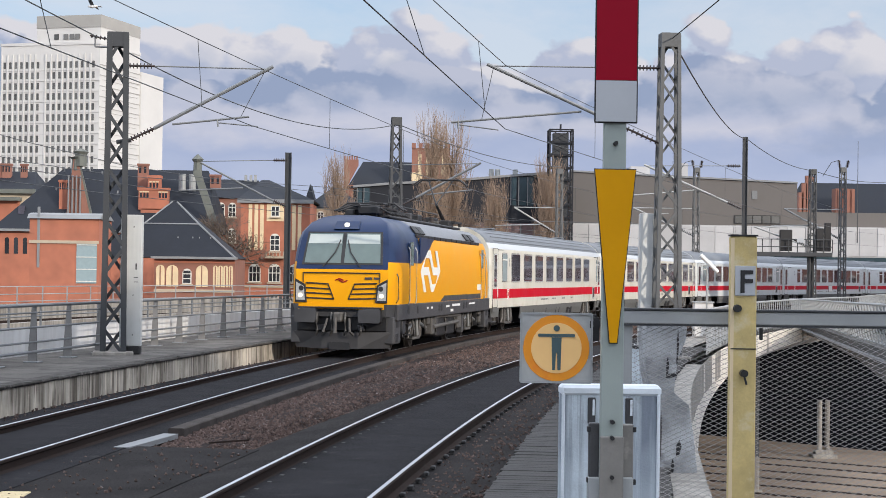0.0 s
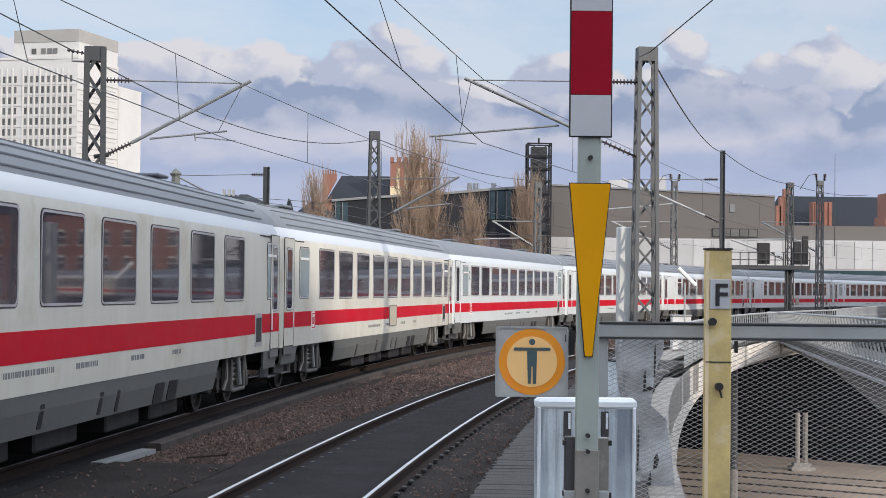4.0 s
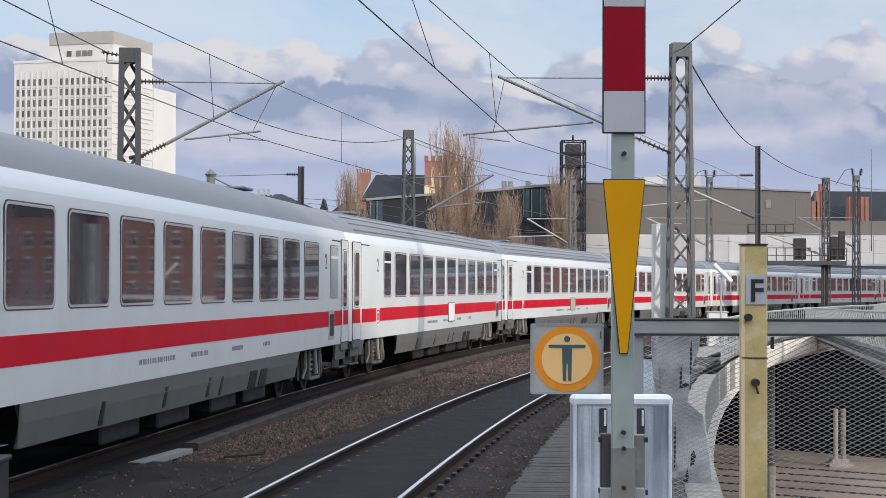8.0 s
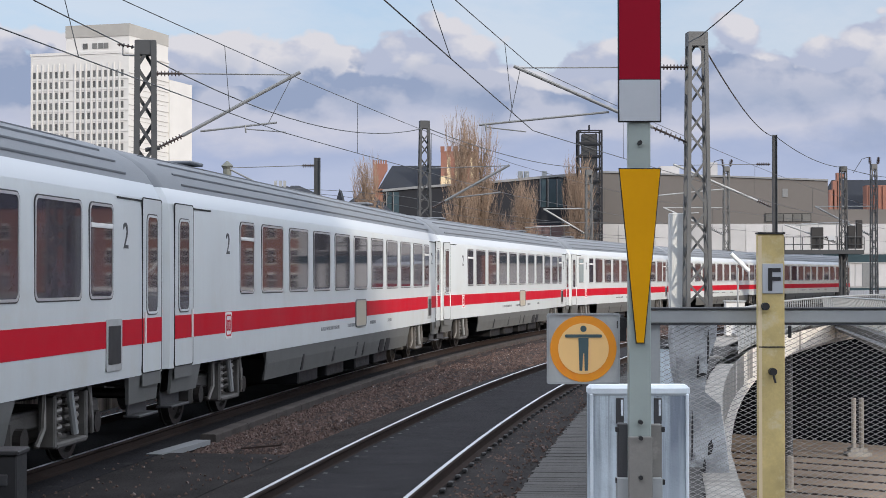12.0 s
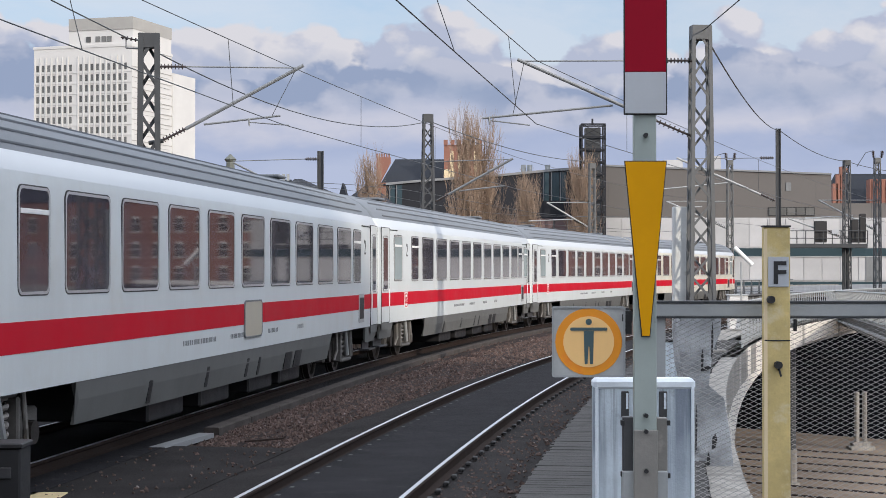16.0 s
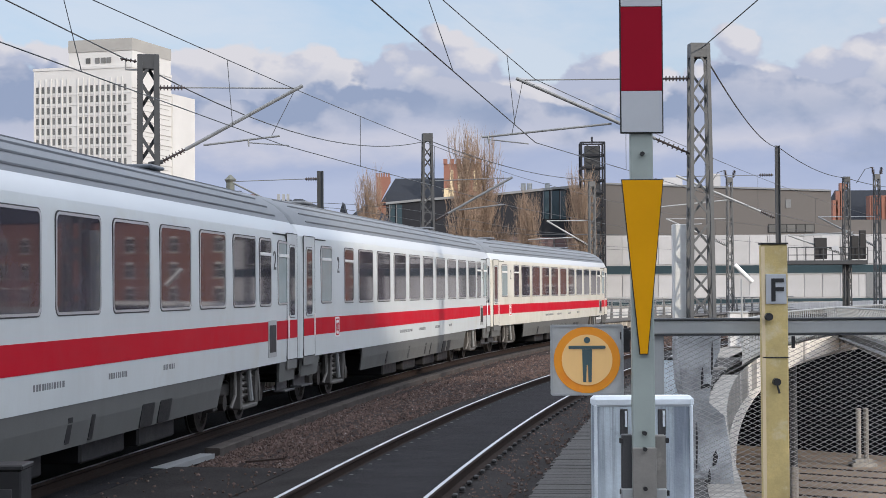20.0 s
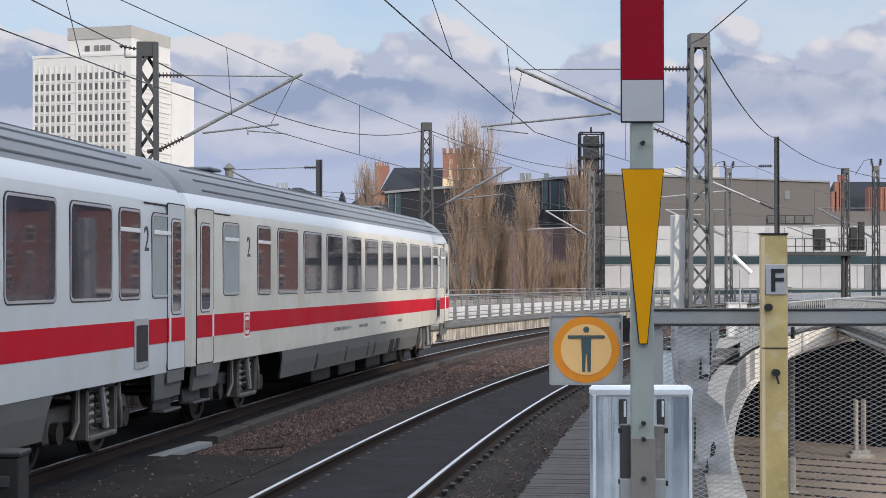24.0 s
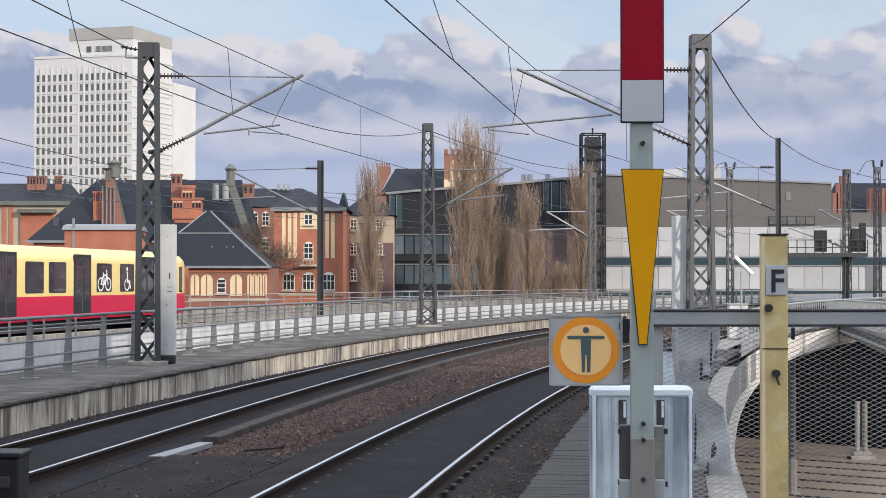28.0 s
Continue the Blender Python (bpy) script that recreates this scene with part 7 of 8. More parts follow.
def build_tower():
    D = 560.0
    t = thing("hospital_tower", "tall pale concrete tower with rows of narrow windows", "tower", pose(-101.83, D, GROUND_Z, 0, 0, -16.5))
    zt = 76.01 - GROUND_Z
    W, DP = 36.0, 30.0
    part("shaft", MB().box((-W / 2, DP / 2, zt / 2), (W, DP, zt)), "tower_white", t)
    zl = 70.28 - GROUND_Z
    part("rear_block", MB().box((-W / 2 + 1.0, DP + 9.0, zl / 2), (W - 1.0, 18.0, zl)), "tower_white", t)
    zp = 85.62 - GROUND_Z
    part("penthouse", MB().box((-11.6, DP / 2, (zt + zp) / 2 - 1.6), (23.2, DP - 1, zp - zt - 3.2)), "tower_white", t)
    part("roof_band", MB().box((-11.6, DP / 2, zp - 2.0), (23.4, DP - 0.6, 4.0)), "tower_grey", t, "grey concrete roof band")
    part("parapet", MB().box((-W / 2, DP / 2, zt + 0.3), (W + 0.4, DP + 0.4, 0.9)), "tower_white", t)
    me = MB().box((0, 0, 0), (0.86, 0.12, 2.15)).mesh("window", "window_grey")
    cols = [-34.6 + 2.04 * i for i in range(7)] + [-18.6 + 2.04 * i for i in range(9)]
    step = 18.8 / 3030.2 * 560
    for r in range(17):
        z = zt - 6.6 - r * step
        for x in cols:
            part("window", me, None, t, m=pose(x, -0.03, z))
    for x in cols:
        part("pier", MB().box((x - 1.02, -0.15, zt / 2 - 1), (0.4, 0.3, zt - 4)), "tower_white", t)
    for r in range(18):
        z = zt - 8.3 - r * step
        part("floor_band", MB().box((-W / 2, -0.10, z), (W, 0.2, 0.35)), "tower_white", t)
        part("side_joint", MB().box((0.05, DP / 2, z + 1.6), (0.14, DP, 0.25)), "tower_grey", t)
        part("side_joint", MB().box((0.05, DP / 2, z + 0.2), (0.10, DP - 4, 0.12)), "tower_grey", t)
        part("side_joint", MB().box((0.05 - 1.0, DP + 9, z + 1.2), (0.3, 17, 0.25)), "tower_grey", t) if r > 2 else None
    for x in (-16.0, -12.6, -10.4, -8.4):
        part("penthouse_window", MB().box((x, 0.4, zt + 2.6), (1.6, 0.3, 1.8)), "window_grey", t)


def build_brick_houses():
    # the red house with cream stripes
    d = 200.0
    x0, x1, ze, zr = -19.73, -11.68, 10.47, 13.3
    h = thing("brick_house", "red brick house with tall cream stripes and arched white windows", "house", pose(0, 0, 0))
    part("wall", wall_face(MB(), x0, x1, GROUND_Z, ze, d, 14), "brick_red", h)
    part("roof", hip_roof(x0, x1, d, d + 14, ze + 0.2, zr, -17.95, -17.03), "slate", h, "dark slate hip roof")
    part("cornice", MB().box(((x0 + x1) / 2, d - 0.15, ze), (x1 - x0 + 0.8, 0.5, 0.45)), "lead", h)
    for a in (-18.61, -17.92, -17.26, -14.19, -13.53, -12.87):
        part("stripe", MB().box((a, d - 0.02, (10.07 + 4.79) / 2), (0.42, 0.08, 10.07 - 4.79)), "brick_cream", h, "cream brick stripe")
    put_window(h, -15.71, 8.68, d - 0.05, 1.0, 1.25, False)
    part("panel", MB().box((-15.71, d - 0.02, 9.15), (2.0, 0.06, 2.0)), "brick_cream", h)
    put_window(h, -15.71, 4.66, d, 1.15, 2.05)
    b = part("balcony", MB().box((-15.64, d - 0.5, 3.93), (2.2, 1.0, 0.25)), "sandstone", h, "small stone balcony")
    for k in range(6):
        part("baluster", MB().box((-15.64 - 1.0 + 0.4 * k, d - 0.95, 4.26), (0.12, 0.08, 0.7)), "sandstone", b)
    for a in (-18.02, -15.71, -13.33):
        put_window(h, a, 1.03, d, 1.40, 2.15, cross=3)
    put_window(h, -15.71, -1.22, d, 1.0, 0.8, False)
    part("string_course", MB().box(((x0 + x1) / 2, d - 0.04, 0.5), (x1 - x0, 0.12, 0.22)), "sandstone", h)
    # its lower wing on the right
    d = 214.0
    x0, x1 = -12.71, -6.21
    h = thing("brick_house", "yellow grey brick house with arched windows behind a poplar", "house")
    part("wall", wall_face(MB(), x0, x1, GROUND_Z, 10.27, d, 12), "sandstone", h)
    part("wall_base", wall_face(MB(), x0 + 0.02, x1 - 0.02, GROUND_Z, 6.88, d - 0.08, 0.2), "mauve_clad", h)
    part("roof", hip_roof(x0, x1, d, d + 12, 10.34, 13.38, x0 + 3, x1 - 3), "slate", h)
    part("dormer", MB().add([(-13.35, d - 0.4, 10.41), (-11.72, d - 0.4, 10.41), (-12.5, d - 0.4, 13.23), (-13.35, d + 5, 10.41), (-11.72, d + 5, 10.41), (-12.5, d + 5, 13.23)], [(0, 1, 2), (0, 2, 5, 3), (1, 4, 5, 2)]), "slate", h)
    for zz in (8.43, 5.4, 2.15):
        for a in (-11.16, -7.91):
            put_window(h, a, zz, d - (0.1 if zz < 6.88 else 0.0), 0.85, 1.5)
    # low pavilion with steep slate roof
    d = 180.0
    x0, x1, ze = -26.73, -18.3, 3.58
    h = thing("pavilion", "low brick pavilion with cream blind arches and a steep slate roof", "house")
    part("wall", wall_face(MB(), x0, x1, GROUND_Z, ze, d, 11), "brick_dark", h)
    xc = -25.36
    rf = MB()
    rings = []
    for hw, z, yo in ((7.2, ze, 0.0), (6.4, 4.23, 0.6), (2.9, 7.2, 3.2), (0.25, 9.64, 5.4)):
        rings.append([(xc - hw * (1.35 if hw > 3 else 1.0), d - 0.5 + yo, z), (xc + hw * (1.0 if hw < 7 else 1.0), d - 0.5 + yo, z), (xc + hw, d + 11.5 - yo, z), (xc - hw * (1.35 if hw > 3 else 1.0), d + 11.5 - yo, z)])
    rf.loft(rings)
    part("roof", rf, "slate", h, "steep dark slate roof")
    part("ridge", MB().tube([rings[0][1], rings[1][1], rings[2][1], rings[3][1]], 0.10, 5).tube([rings[2][0], rings[3][0]], 0.10, 5).tube([rings[2][0], rings[2][1]], 0.08, 5), "lead", h)
    part("gutter", MB().box(((x0 + x1) / 2, d - 0.45, ze), (x1 - x0 + 0.6, 0.3, 0.25)), "lead", h)
    for a, w in ((-26.08, 0.9), (-24.83, 1.25), (-21.74, 1.25), (-20.32, 0.5), (-19.78, 0.5), (-19.25, 0.5), (-18.71, 0.4)):
        part("blind_arch", MB().prism(arch_poly(w, 2.81 - 0.55), face_at(a, d, 0.55), 0.06), "brick_cream", h, "cream blind arch")
        part("mullion", MB().box((a, d - 0.08, 1.62), (0.10, 0.05, 2.2)), "brick_dark", h)
    put_window(h, -23.29, 0.85, d, 0.95, 1.6, cross=1)
    part("arch_band", MB().box(((x0 + x1) / 2, d - 0.03, 3.16), (x1 - x0, 0.08, 0.25)), "brick_red", h)
    part("plinth", MB().box(((x0 + x1) / 2, d - 0.05, 0.13), (x1 - x0, 0.12, 0.3)), "sandstone", h)
    for a in (-22.22, -22.93, -21.03, -24.47):
        part("snow_hook", MB().box((a, d + 1.5, 5.72), (0.12, 0.3, 0.2)), "lead", h)
    # brick box with lead roof
    d = 170.0
    x0, x1 = -37.59, -30.74
    h = thing("brick_annex", "plain red brick annex with a rounded lead roof", "house")
    part("wall", wall_face(MB(), x0, x1, GROUND_Z, 7.2, d, 7), "brick_red", h)
    part("roof", MB().loft([[(x0 - 0.2, d - 0.3 + a, z) for a, z in ((0, 7.2), (0.5, 7.6), (2.0, 7.82), (5, 7.82), (7.6, 7.2))], [(x1 + 0.2, d - 0.3 + a, z) for a, z in ((0, 7.2), (0.5, 7.6), (2.0, 7.82), (5, 7.82), (7.6, 7.2))]]), "lead", h, "rounded lead roof")
    part("band", MB().box(((x0 + x1) / 2, d - 0.05, 4.9), (x1 - x0, 0.14, 0.3)), "sandstone", h)
    part("side_band", MB().box((-36.69, d - 0.03, 5.35), (0.25, 0.10, 6)), "lead", h)
    gl = part("stair_window", MB().box((-31.92, d - 0.02, 2.83), (2.0, 0.10, 4.0)), "glass_frost", h, "pale tall stair window")
    for k in range(4):
        part("bar", MB().box((-31.92, d - 0.09, 2.83 - 1.8 + k * 1.2), (2.0, 0.05, 0.08)), "window_white", gl)
    # great slate roof with gables
    d = 210.0
    h = thing("gabled_house", "brick house under a great slate roof with gables and chimneys", "house")
    x0, x1, ze, zr = -50.73, -24.05, 6.93, 15.04
    part("wall", wall_face(MB(), x0 + 0.5, x1, GROUND_Z, ze, d, 18), "brick_red", h)
    part("roof", hip_roof(x0, x1, d, d + 18, ze, zr, -44.21, -25.78), "slate", h, "great slate roof")
    part("gutter", MB().box(((x0 + x1) / 2, d - 0.4, ze), (x1 - x0 + 0.8, 0.3, 0.3)), "lead", h)
    g = part("gable", MB().prism([(-42.41, 8.87), (-39.5, 8.87), (-41.17, 16.08), (-41.58, 16.08)], Matrix.Translation((0, d + 3.0, 0)) @ FACE, 1.0), "brick_dark", h, "steep brick gable")
    for a in (-42.14, -41.65, -41.17, -40.68):
        part("fin", MB().box((a, d + 1.85, 11.3), (0.14, 0.3, 5.0)), "lead", g)
    part("coping", MB().bar((-41.37, d + 2.3, 16.01), (-39.57, d + 2.3, 8.87), 0.7, 0.35, (0, 1, 0)), "copper_green", g, "green copper coping")
    part("finial", MB().tube([(-41.37, d + 2.5, 14.41), (-41.37, d + 2.5, 15.8), (-41.37, d + 2.5, 16.08)], [0.6, 0.55, 0.9], 8).tube([(-40.82, d + 2.5, 14.97), (-40.82, d + 2.5, 16.42), (-40.82, d + 2.5, 16.77), (-40.82, d + 2.5, 17.19)], [0.75, 0.75, 1.0, 0.1], 8), "copper_green", g)
    chimney(h, -42.9, d + 3.2, 9.15, 13.24, 1.15, pots=4)
    chimney(h, -33.47, d + 5, 12.2, 15.52, 1.25, "brick_dark", 2)
    st = part("stepped_chimney", MB().box((-31.81, d + 3.2, 11.02), (3.6, 1.6, 2.6)).box((-31.81, d + 3.2, 12.3), (3.9, 1.8, 0.3)).box((-31.74, d + 3.2, 12.89), (1.5, 1.4, 1.6)).box((-31.74, d + 3.2, 13.82), (1.75, 1.6, 0.35)).prism([(-33.33, 9.84), (-30.29, 9.84), (-31.19, 8.87), (-33.33, 8.04)], face_at(0, d + 3.4, 0), 1.0), "brick_red", h, "stepped brick chimney block")
    for k, (a, zz, w) in enumerate(((-33.3, 11.5, 0.26), (-32.88, 11.5, 0.26), (-32.5, 11.5, 0.26), (-30.98, 11.5, 0.26), (-30.56, 11.5, 0.26), (-30.22, 11.5, 0.26), (-32.16, 12.75, 0.24), (-31.74, 12.75, 0.24), (-31.32, 12.75, 0.24))):
        part("niche", MB().prism(arch_poly(w, 0.62, 5), face_at(a, d + (2.39 if k < 6 else 2.49), zz - 0.3), 0.03), "slate", st)
        part("niche_head", MB().box((a, d + (2.36 if k < 6 else 2.46), zz + 0.42), (w + 0.12, 0.06, 0.14)), "brick_cream", st)
    part("end_gable", MB().bar((-26.27, d + 0.5, 14.55), (-23.98, d + 0.2, 8.04), 0.9, 0.4, (0, 1, 0)), "copper_green", h, "mossy gable coping")
    part("end_finial", MB().tube([(-26.2, d + 1, 14.0), (-26.2, d + 1, 15.59), (-26.2, d + 1, 15.94), (-26.2, d + 1, 16.56)], [0.55, 0.5, 0.75, 0.1], 8), "copper_green", h)
    chimney(h, -24.53, d + 6, 12.68, 14.34, 1.3, "brick_dark", 2)
    for a in (-28.55, -27.31):
        part("roof_vent", MB().tube([(a, d + 5, 12.2), (a, d + 5, 14.34)], 0.42, 10), "galv_light", h, "tall grey metal roof vent")
    part("vent_frame", MB().box((-28.97, d + 4.9, 13.37), (0.12, 0.12, 2.2)), "galv", h)
    part("skylight", MB().box((-47.96, d + 2.4, 9.35), (0.8, 0.5, 1.2), m=pose(0, 0, 0, -30)), "glass_dark", h)
    for a, zz in ((-44.08, 12.2), (-43.11, 14.55), (-38.39, 14.28), (-45.88, 9.84), (-36.45, 11.92), (-39.92, 14.55), (-42.14, 14.41)):
        part("snow_hook", MB().box((a, d + 4, zz), (0.16, 0.3, 0.35)), "lead", h)
    for k in range(6):
        a = -49.14 + k * 1.1
        part("arched_window", MB().prism(arch_poly(0.5, 2.0), face_at(a, d, 4.02), 0.05), "window_dark", h)
    # far left house
    d = 240.0
    h = thing("brick_house", "cream and red brick house with a low slate roof and chimneys", "house")
    x0, x1 = -69.22, -52.75
    part("wall", wall_face(MB(), x0, x1, GROUND_Z, 12.83, d, 14), "sandstone", h)
    part("roof", hip_roof(x0, x1, d, d + 14, 12.99, 16.16, -66.85, -53.78), "slate", h)
    part("cornice", MB().box(((x0 + x1) / 2, d - 0.3, 12.99), (x1 - x0 + 1, 0.7, 0.6)), "copper_green", h)
    part("brick_field", wall_face(MB(), -59.09, -54.49, GROUND_Z, 11.65, d - 0.6, 1.0), "brick_red", h)
    part("porch_roof", MB().box((-56.79, d - 0.7, 11.88), (5.2, 1.6, 0.5)), "copper_green", h)
    for a in (-61.46, -60.51, -62.89):
        part("pilaster", MB().box((a, d - 0.1, 9.83), (0.5, 0.3, 6)), "brick_red", h)
    for a, w in ((-58.85, 1.2), (-57.5, 1.3), (-55.05, 0.9)):
        chimney(h, a, d + 5, 14.74, 17.11, w, "brick_dark", 3)
    # roof behind, between
    d = 225.0
    h = thing("slate_house", "brick house under a dark slate roof with small vents", "house")
    part("wall", wall_face(MB(), -26.66, -21.09, GROUND_Z, 11.95, d, 10), "brick_dark", h)
    part("roof", hip_roof(-26.66, -19.6, d, d + 10, 11.87, 14.47, -26.29, -20.35), "slate", h)
    for a in (-21.98, -21.31, -20.72):
        part("roof_vent", MB().box((a, d + 4, 14.69), (0.35, 0.35, 0.9)), "galv_light", h)
    for zz in (9.35, 6.01, 2.29):
        for a in (-24.8, -23.32):
            put_window(h, a, zz, d, 1.0, 1.9)
    # brick block behind the dark institute
    d = 300.0
    h = thing("brick_block", "red brick block with a crenellated tower and slate roof", "house")
    part("wall", wall_face(MB(), -11.48, 11.98, GROUND_Z, 17.68, d, 14), "brick_dark", h)
    part("roof", hip_roof(-10.69, 0.59, d, d + 14, 17.18, 22.23, -8.51, 0.59), "slate", h)
    part("end_wall", MB().prism([(-11.58, 17.18), (-11.58, 22.03), (-9.11, 22.03), (-9.11, 21.04), (-11.09, 17.18)], Matrix.Translation((0, d - 0.5, 0)) @ FACE, 1.0), "brick_dark", h)
    t = part("stair_tower", MB().box(((0.2 + 6.73) / 2, d - 1, (24.01 + 17.18) / 2), (6.73 - 0.2, 6, 24.01 - 17.18)), "brick_dark", h, "square brick tower")
    for k in range(6):
        part("merlon", MB().box((0.5 + k * 1.18, d - 3.9, 24.41), (0.7, 0.6, 0.9)), "brick_dark", t)
        part("merlon", MB().box((-11.48 + k * 0.42, d - 1.2, 22.33), (0.26, 0.5, 0.7)), "brick_dark", t)
    for k in range(4):
        part("blind_strip", MB().box((1.58 + k * 1.35, d - 4.03, 21.14), (0.55, 0.1, 3.6)), "brick_cream", t)
    part("cream_block", MB().box((1.09, d - 5, 18.86), (1.8, 2, 1.6)), "brick_cream", h)
    # houses on the right
    d = 320.0
    h = thing("brick_house", "red brick house with stepped gable and broad slate roof", "house")
    part("wall", wall_face(MB(), 73.29, 98.84, GROUND_Z, 14.7, d, 16), "brick_dark", h)
    part("roof", hip_roof(73.71, 98.84, d, d + 16, 14.48, 20.82, 75.19, 98.32), "slate", h)
    for a, zz in ((73.18, 18.5), (73.82, 20.19), (74.56, 21.67)):
        part("gable_step", MB().box((a, d - 0.4, (zz + 14.7) / 2), (0.9, 1.2, zz - 14.7)), "brick_dark", h)
    part("gable_top", MB().box((75.93, d + 4, 21.24), (1.6, 1, 1.0)), "brick_dark", h)
    dm = part("dormer", MB().box((81.1, d - 1.0, (19.24 + 14.06) / 2), (3.6, 3, 19.24 - 14.06)), "brick_dark", h, "tall brick dormer")
    for k in range(4):
        part("fin", MB().box((79.84 + k * 0.85, d - 2.6, 16.81), (0.3, 0.3, 4.6)), "brick_dark", dm)
    for k in range(6):
        put_window(h, 83.53 + k * 4.6, 11.84, d, 1.8, 1.9)
    t = thing("brick_tower", "broad red brick gable tower with cream strips", "tower")
    part("shaft", MB().box((91.28, 300, (19.85 + GROUND_Z) / 2), (8.0, 6.0, 19.85 - GROUND_Z)).box((91.28, 299.5, (15.7 + GROUND_Z) / 2), (9.2, 7.0, 15.7 - GROUND_Z)), "brick_dark", t)
    for k in range(6):
        part("merlon", MB().box((91.28 - 3.6 + k * 1.44, 297.0, 20.25), (0.7, 0.7, 0.9)), "brick_dark", t)
    for k in range(5):
        part("strip", MB().box((91.28 - 3.2 + k * 1.6, 296.9, 17.48), (0.6, 0.3, 3.4)), "brick_cream", t)
        put_window(t, 91.28 - 3.4 + k * 1.7, 11.93, 296.0, 0.9, 2.0)
    for zz in (9.76, 4.81, 13.72):
        put_window(t, 91.28, zz - 2.4, 296.0, 1.0, 2.0)


def build_modern():
    # dark institute
    d = 220.0
    h = thing("dark_institute", "dark clad institute building with glass strips and mauve panels", "building")
    x0, x1 = -7.33, 20.18
    top = [(x0, 13.4), (-2.69, 13.83), (7.55, 14.56), (14.23, 15.21), (x1, 15.65)]
    part("wall", MB().prism([(x0, GROUND_Z), (x1, GROUND_Z)] + top[::-1], Matrix.Translation((0, d + 10, 0)) @ FACE, 10), "dark_clad", h)
    part("roof_edge", MB().loft([[(a, d - 0.3, z - 0.2), (a, d + 10, z - 0.2), (a, d + 10, z + 0.1), (a, d - 0.3, z + 0.1)] for a, z in top]), "lead", h)
    for a, b, za, zb in ((-6.82, -6.17, 13.18, 8.83), (-5.95, -5.23, 13.18, 8.83), (12.92, 13.65, 14.85, 11.22), (13.94, 14.96, 14.85, 11.22), (15.1, 15.83, 14.85, 11.22)):
        part("glass_strip", MB().box(((a + b) / 2, d - 0.04, (za + zb) / 2), (b - a, 0.12, za - zb)), "teal_glass", h)
        part("strip_edge", MB().box((a, d - 0.1, (za + zb) / 2), (0.12, 0.2, za - zb)), "galv", h)
    me = MB().box((0, 0, 0), (1.08, 0.12, 2.5)).mesh("window", "institute_glass")
    for za in (6.79, 2.94, -0.47):
        for k in range(20):
            part("window", me, None, h, m=pose(-5.59 + k * 1.24, d - 0.04, za))
        part("spandrel", MB().box((0.44, d - 0.10, za - 1.75), (13.6, 0.25, 0.8)), "dark_clad", h)
        part("ledge", MB().box((0.44, d - 0.15, za + 1.3), (13.6, 0.3, 0.14)), "galv", h)
    for k in range(6):
        a = 8.13 + k * 1.75
        part("panel", MB().box((a, d - 0.25, (8.9 + -0.25) / 2), (1.6, 0.4, 8.9 - -0.25)), "mauve_clad", h, "mauve facade panel")
        part("panel_joint", MB().box((a + 0.87, d - 0.3, (8.9 + -0.25) / 2), (0.10, 0.5, 8.9 - -0.25)), "galv", h)
    part("panel", MB().box((-6.82, d - 0.3, (8.32 + -0.25) / 2), (1.1, 0.5, 8.32 - -0.25)), "mauve_clad", h)
    for a in (10.53, 11.33, 13.65):
        part("flue", MB().tube([(a, d + 3, 14.63), (a, d + 3, 16.01)], 0.34, 12), "galv_light", h, "bright metal flue")
    # lattice clad chimney
    t = thing("lattice_chimney", "square dark chimney tower in an open steel lattice", "chimney tower", pose(18.89, 216, GROUND_Z))
    H = 20.61 - GROUND_Z
    part("core", MB().box((0, 0, H / 2 - 0.2), (1.9, 1.9, H - 0.4)), "mast_paint", t)
    for sx in (-1, 1):
        for sy in (-1, 1):
            part("leg", MB().box((sx * 1.45, sy * 1.45, H / 2), (0.22, 0.22, H)), "dark_clad", t)
    n = 17
    for k in range(n + 1):
        z = H * k / n
        part("frame", MB().box((0, -1.45, z), (2.9, 0.18, 0.18)).box((0, 1.45, z), (2.9, 0.18, 0.18)).box((-1.45, 0, z), (0.18, 2.9, 0.18)).box((1.45, 0, z), (0.18, 2.9, 0.18)), "dark_clad", t)
        if k < n:
            part("brace", MB().bar((-1.45, -1.5, z), (1.45, -1.5, z + H / n), 0.08, 0.08, (0, 1, 0)).bar((1.45, -1.5, z), (-1.45, -1.5, z + H / n), 0.08, 0.08, (0, 1, 0)), "dark_clad", t)
    part("top_mast", MB().tube([(0, 0, H), (0, 0, H + 0.8)], 0.12, 6), "dark_clad", t)
    # long brown and pale hall
    d = 226.0
    h = thing("long_hall", "long flat building with brown upper cladding and pale panels", "building")
    x0, x1, x2 = 21.18, 51.31, 72.79
    part("upper_wall", MB().prism([(x0, 9.23), (x1, 9.23), (x1, 14.9), (x0, 16.02)], Matrix.Translation((0, d + 12, 0)) @ FACE, 12), "brown_clad", h, "grey brown metal upper wall")
    part("roof_trim", MB().loft([[(a, d - 0.2, z), (a, d + 12, z), (a, d + 12, z + 0.22), (a, d - 0.2, z + 0.22)] for a, z in ((x0, 16.02), (x1, 14.9))]), "lead", h)
    part("lower_wall", MB().box(((x0 + x2) / 2, d + 6, (9.23 + GROUND_Z) / 2), (x2 - x0, 12.2, 9.23 - GROUND_Z)), "pale_panel", h, "pale lower wall")
    part("right_upper", MB().box(((x1 + x2) / 2, d + 6.5, 9.98), (x2 - x1, 11, 2.4)), "brown_clad", h)
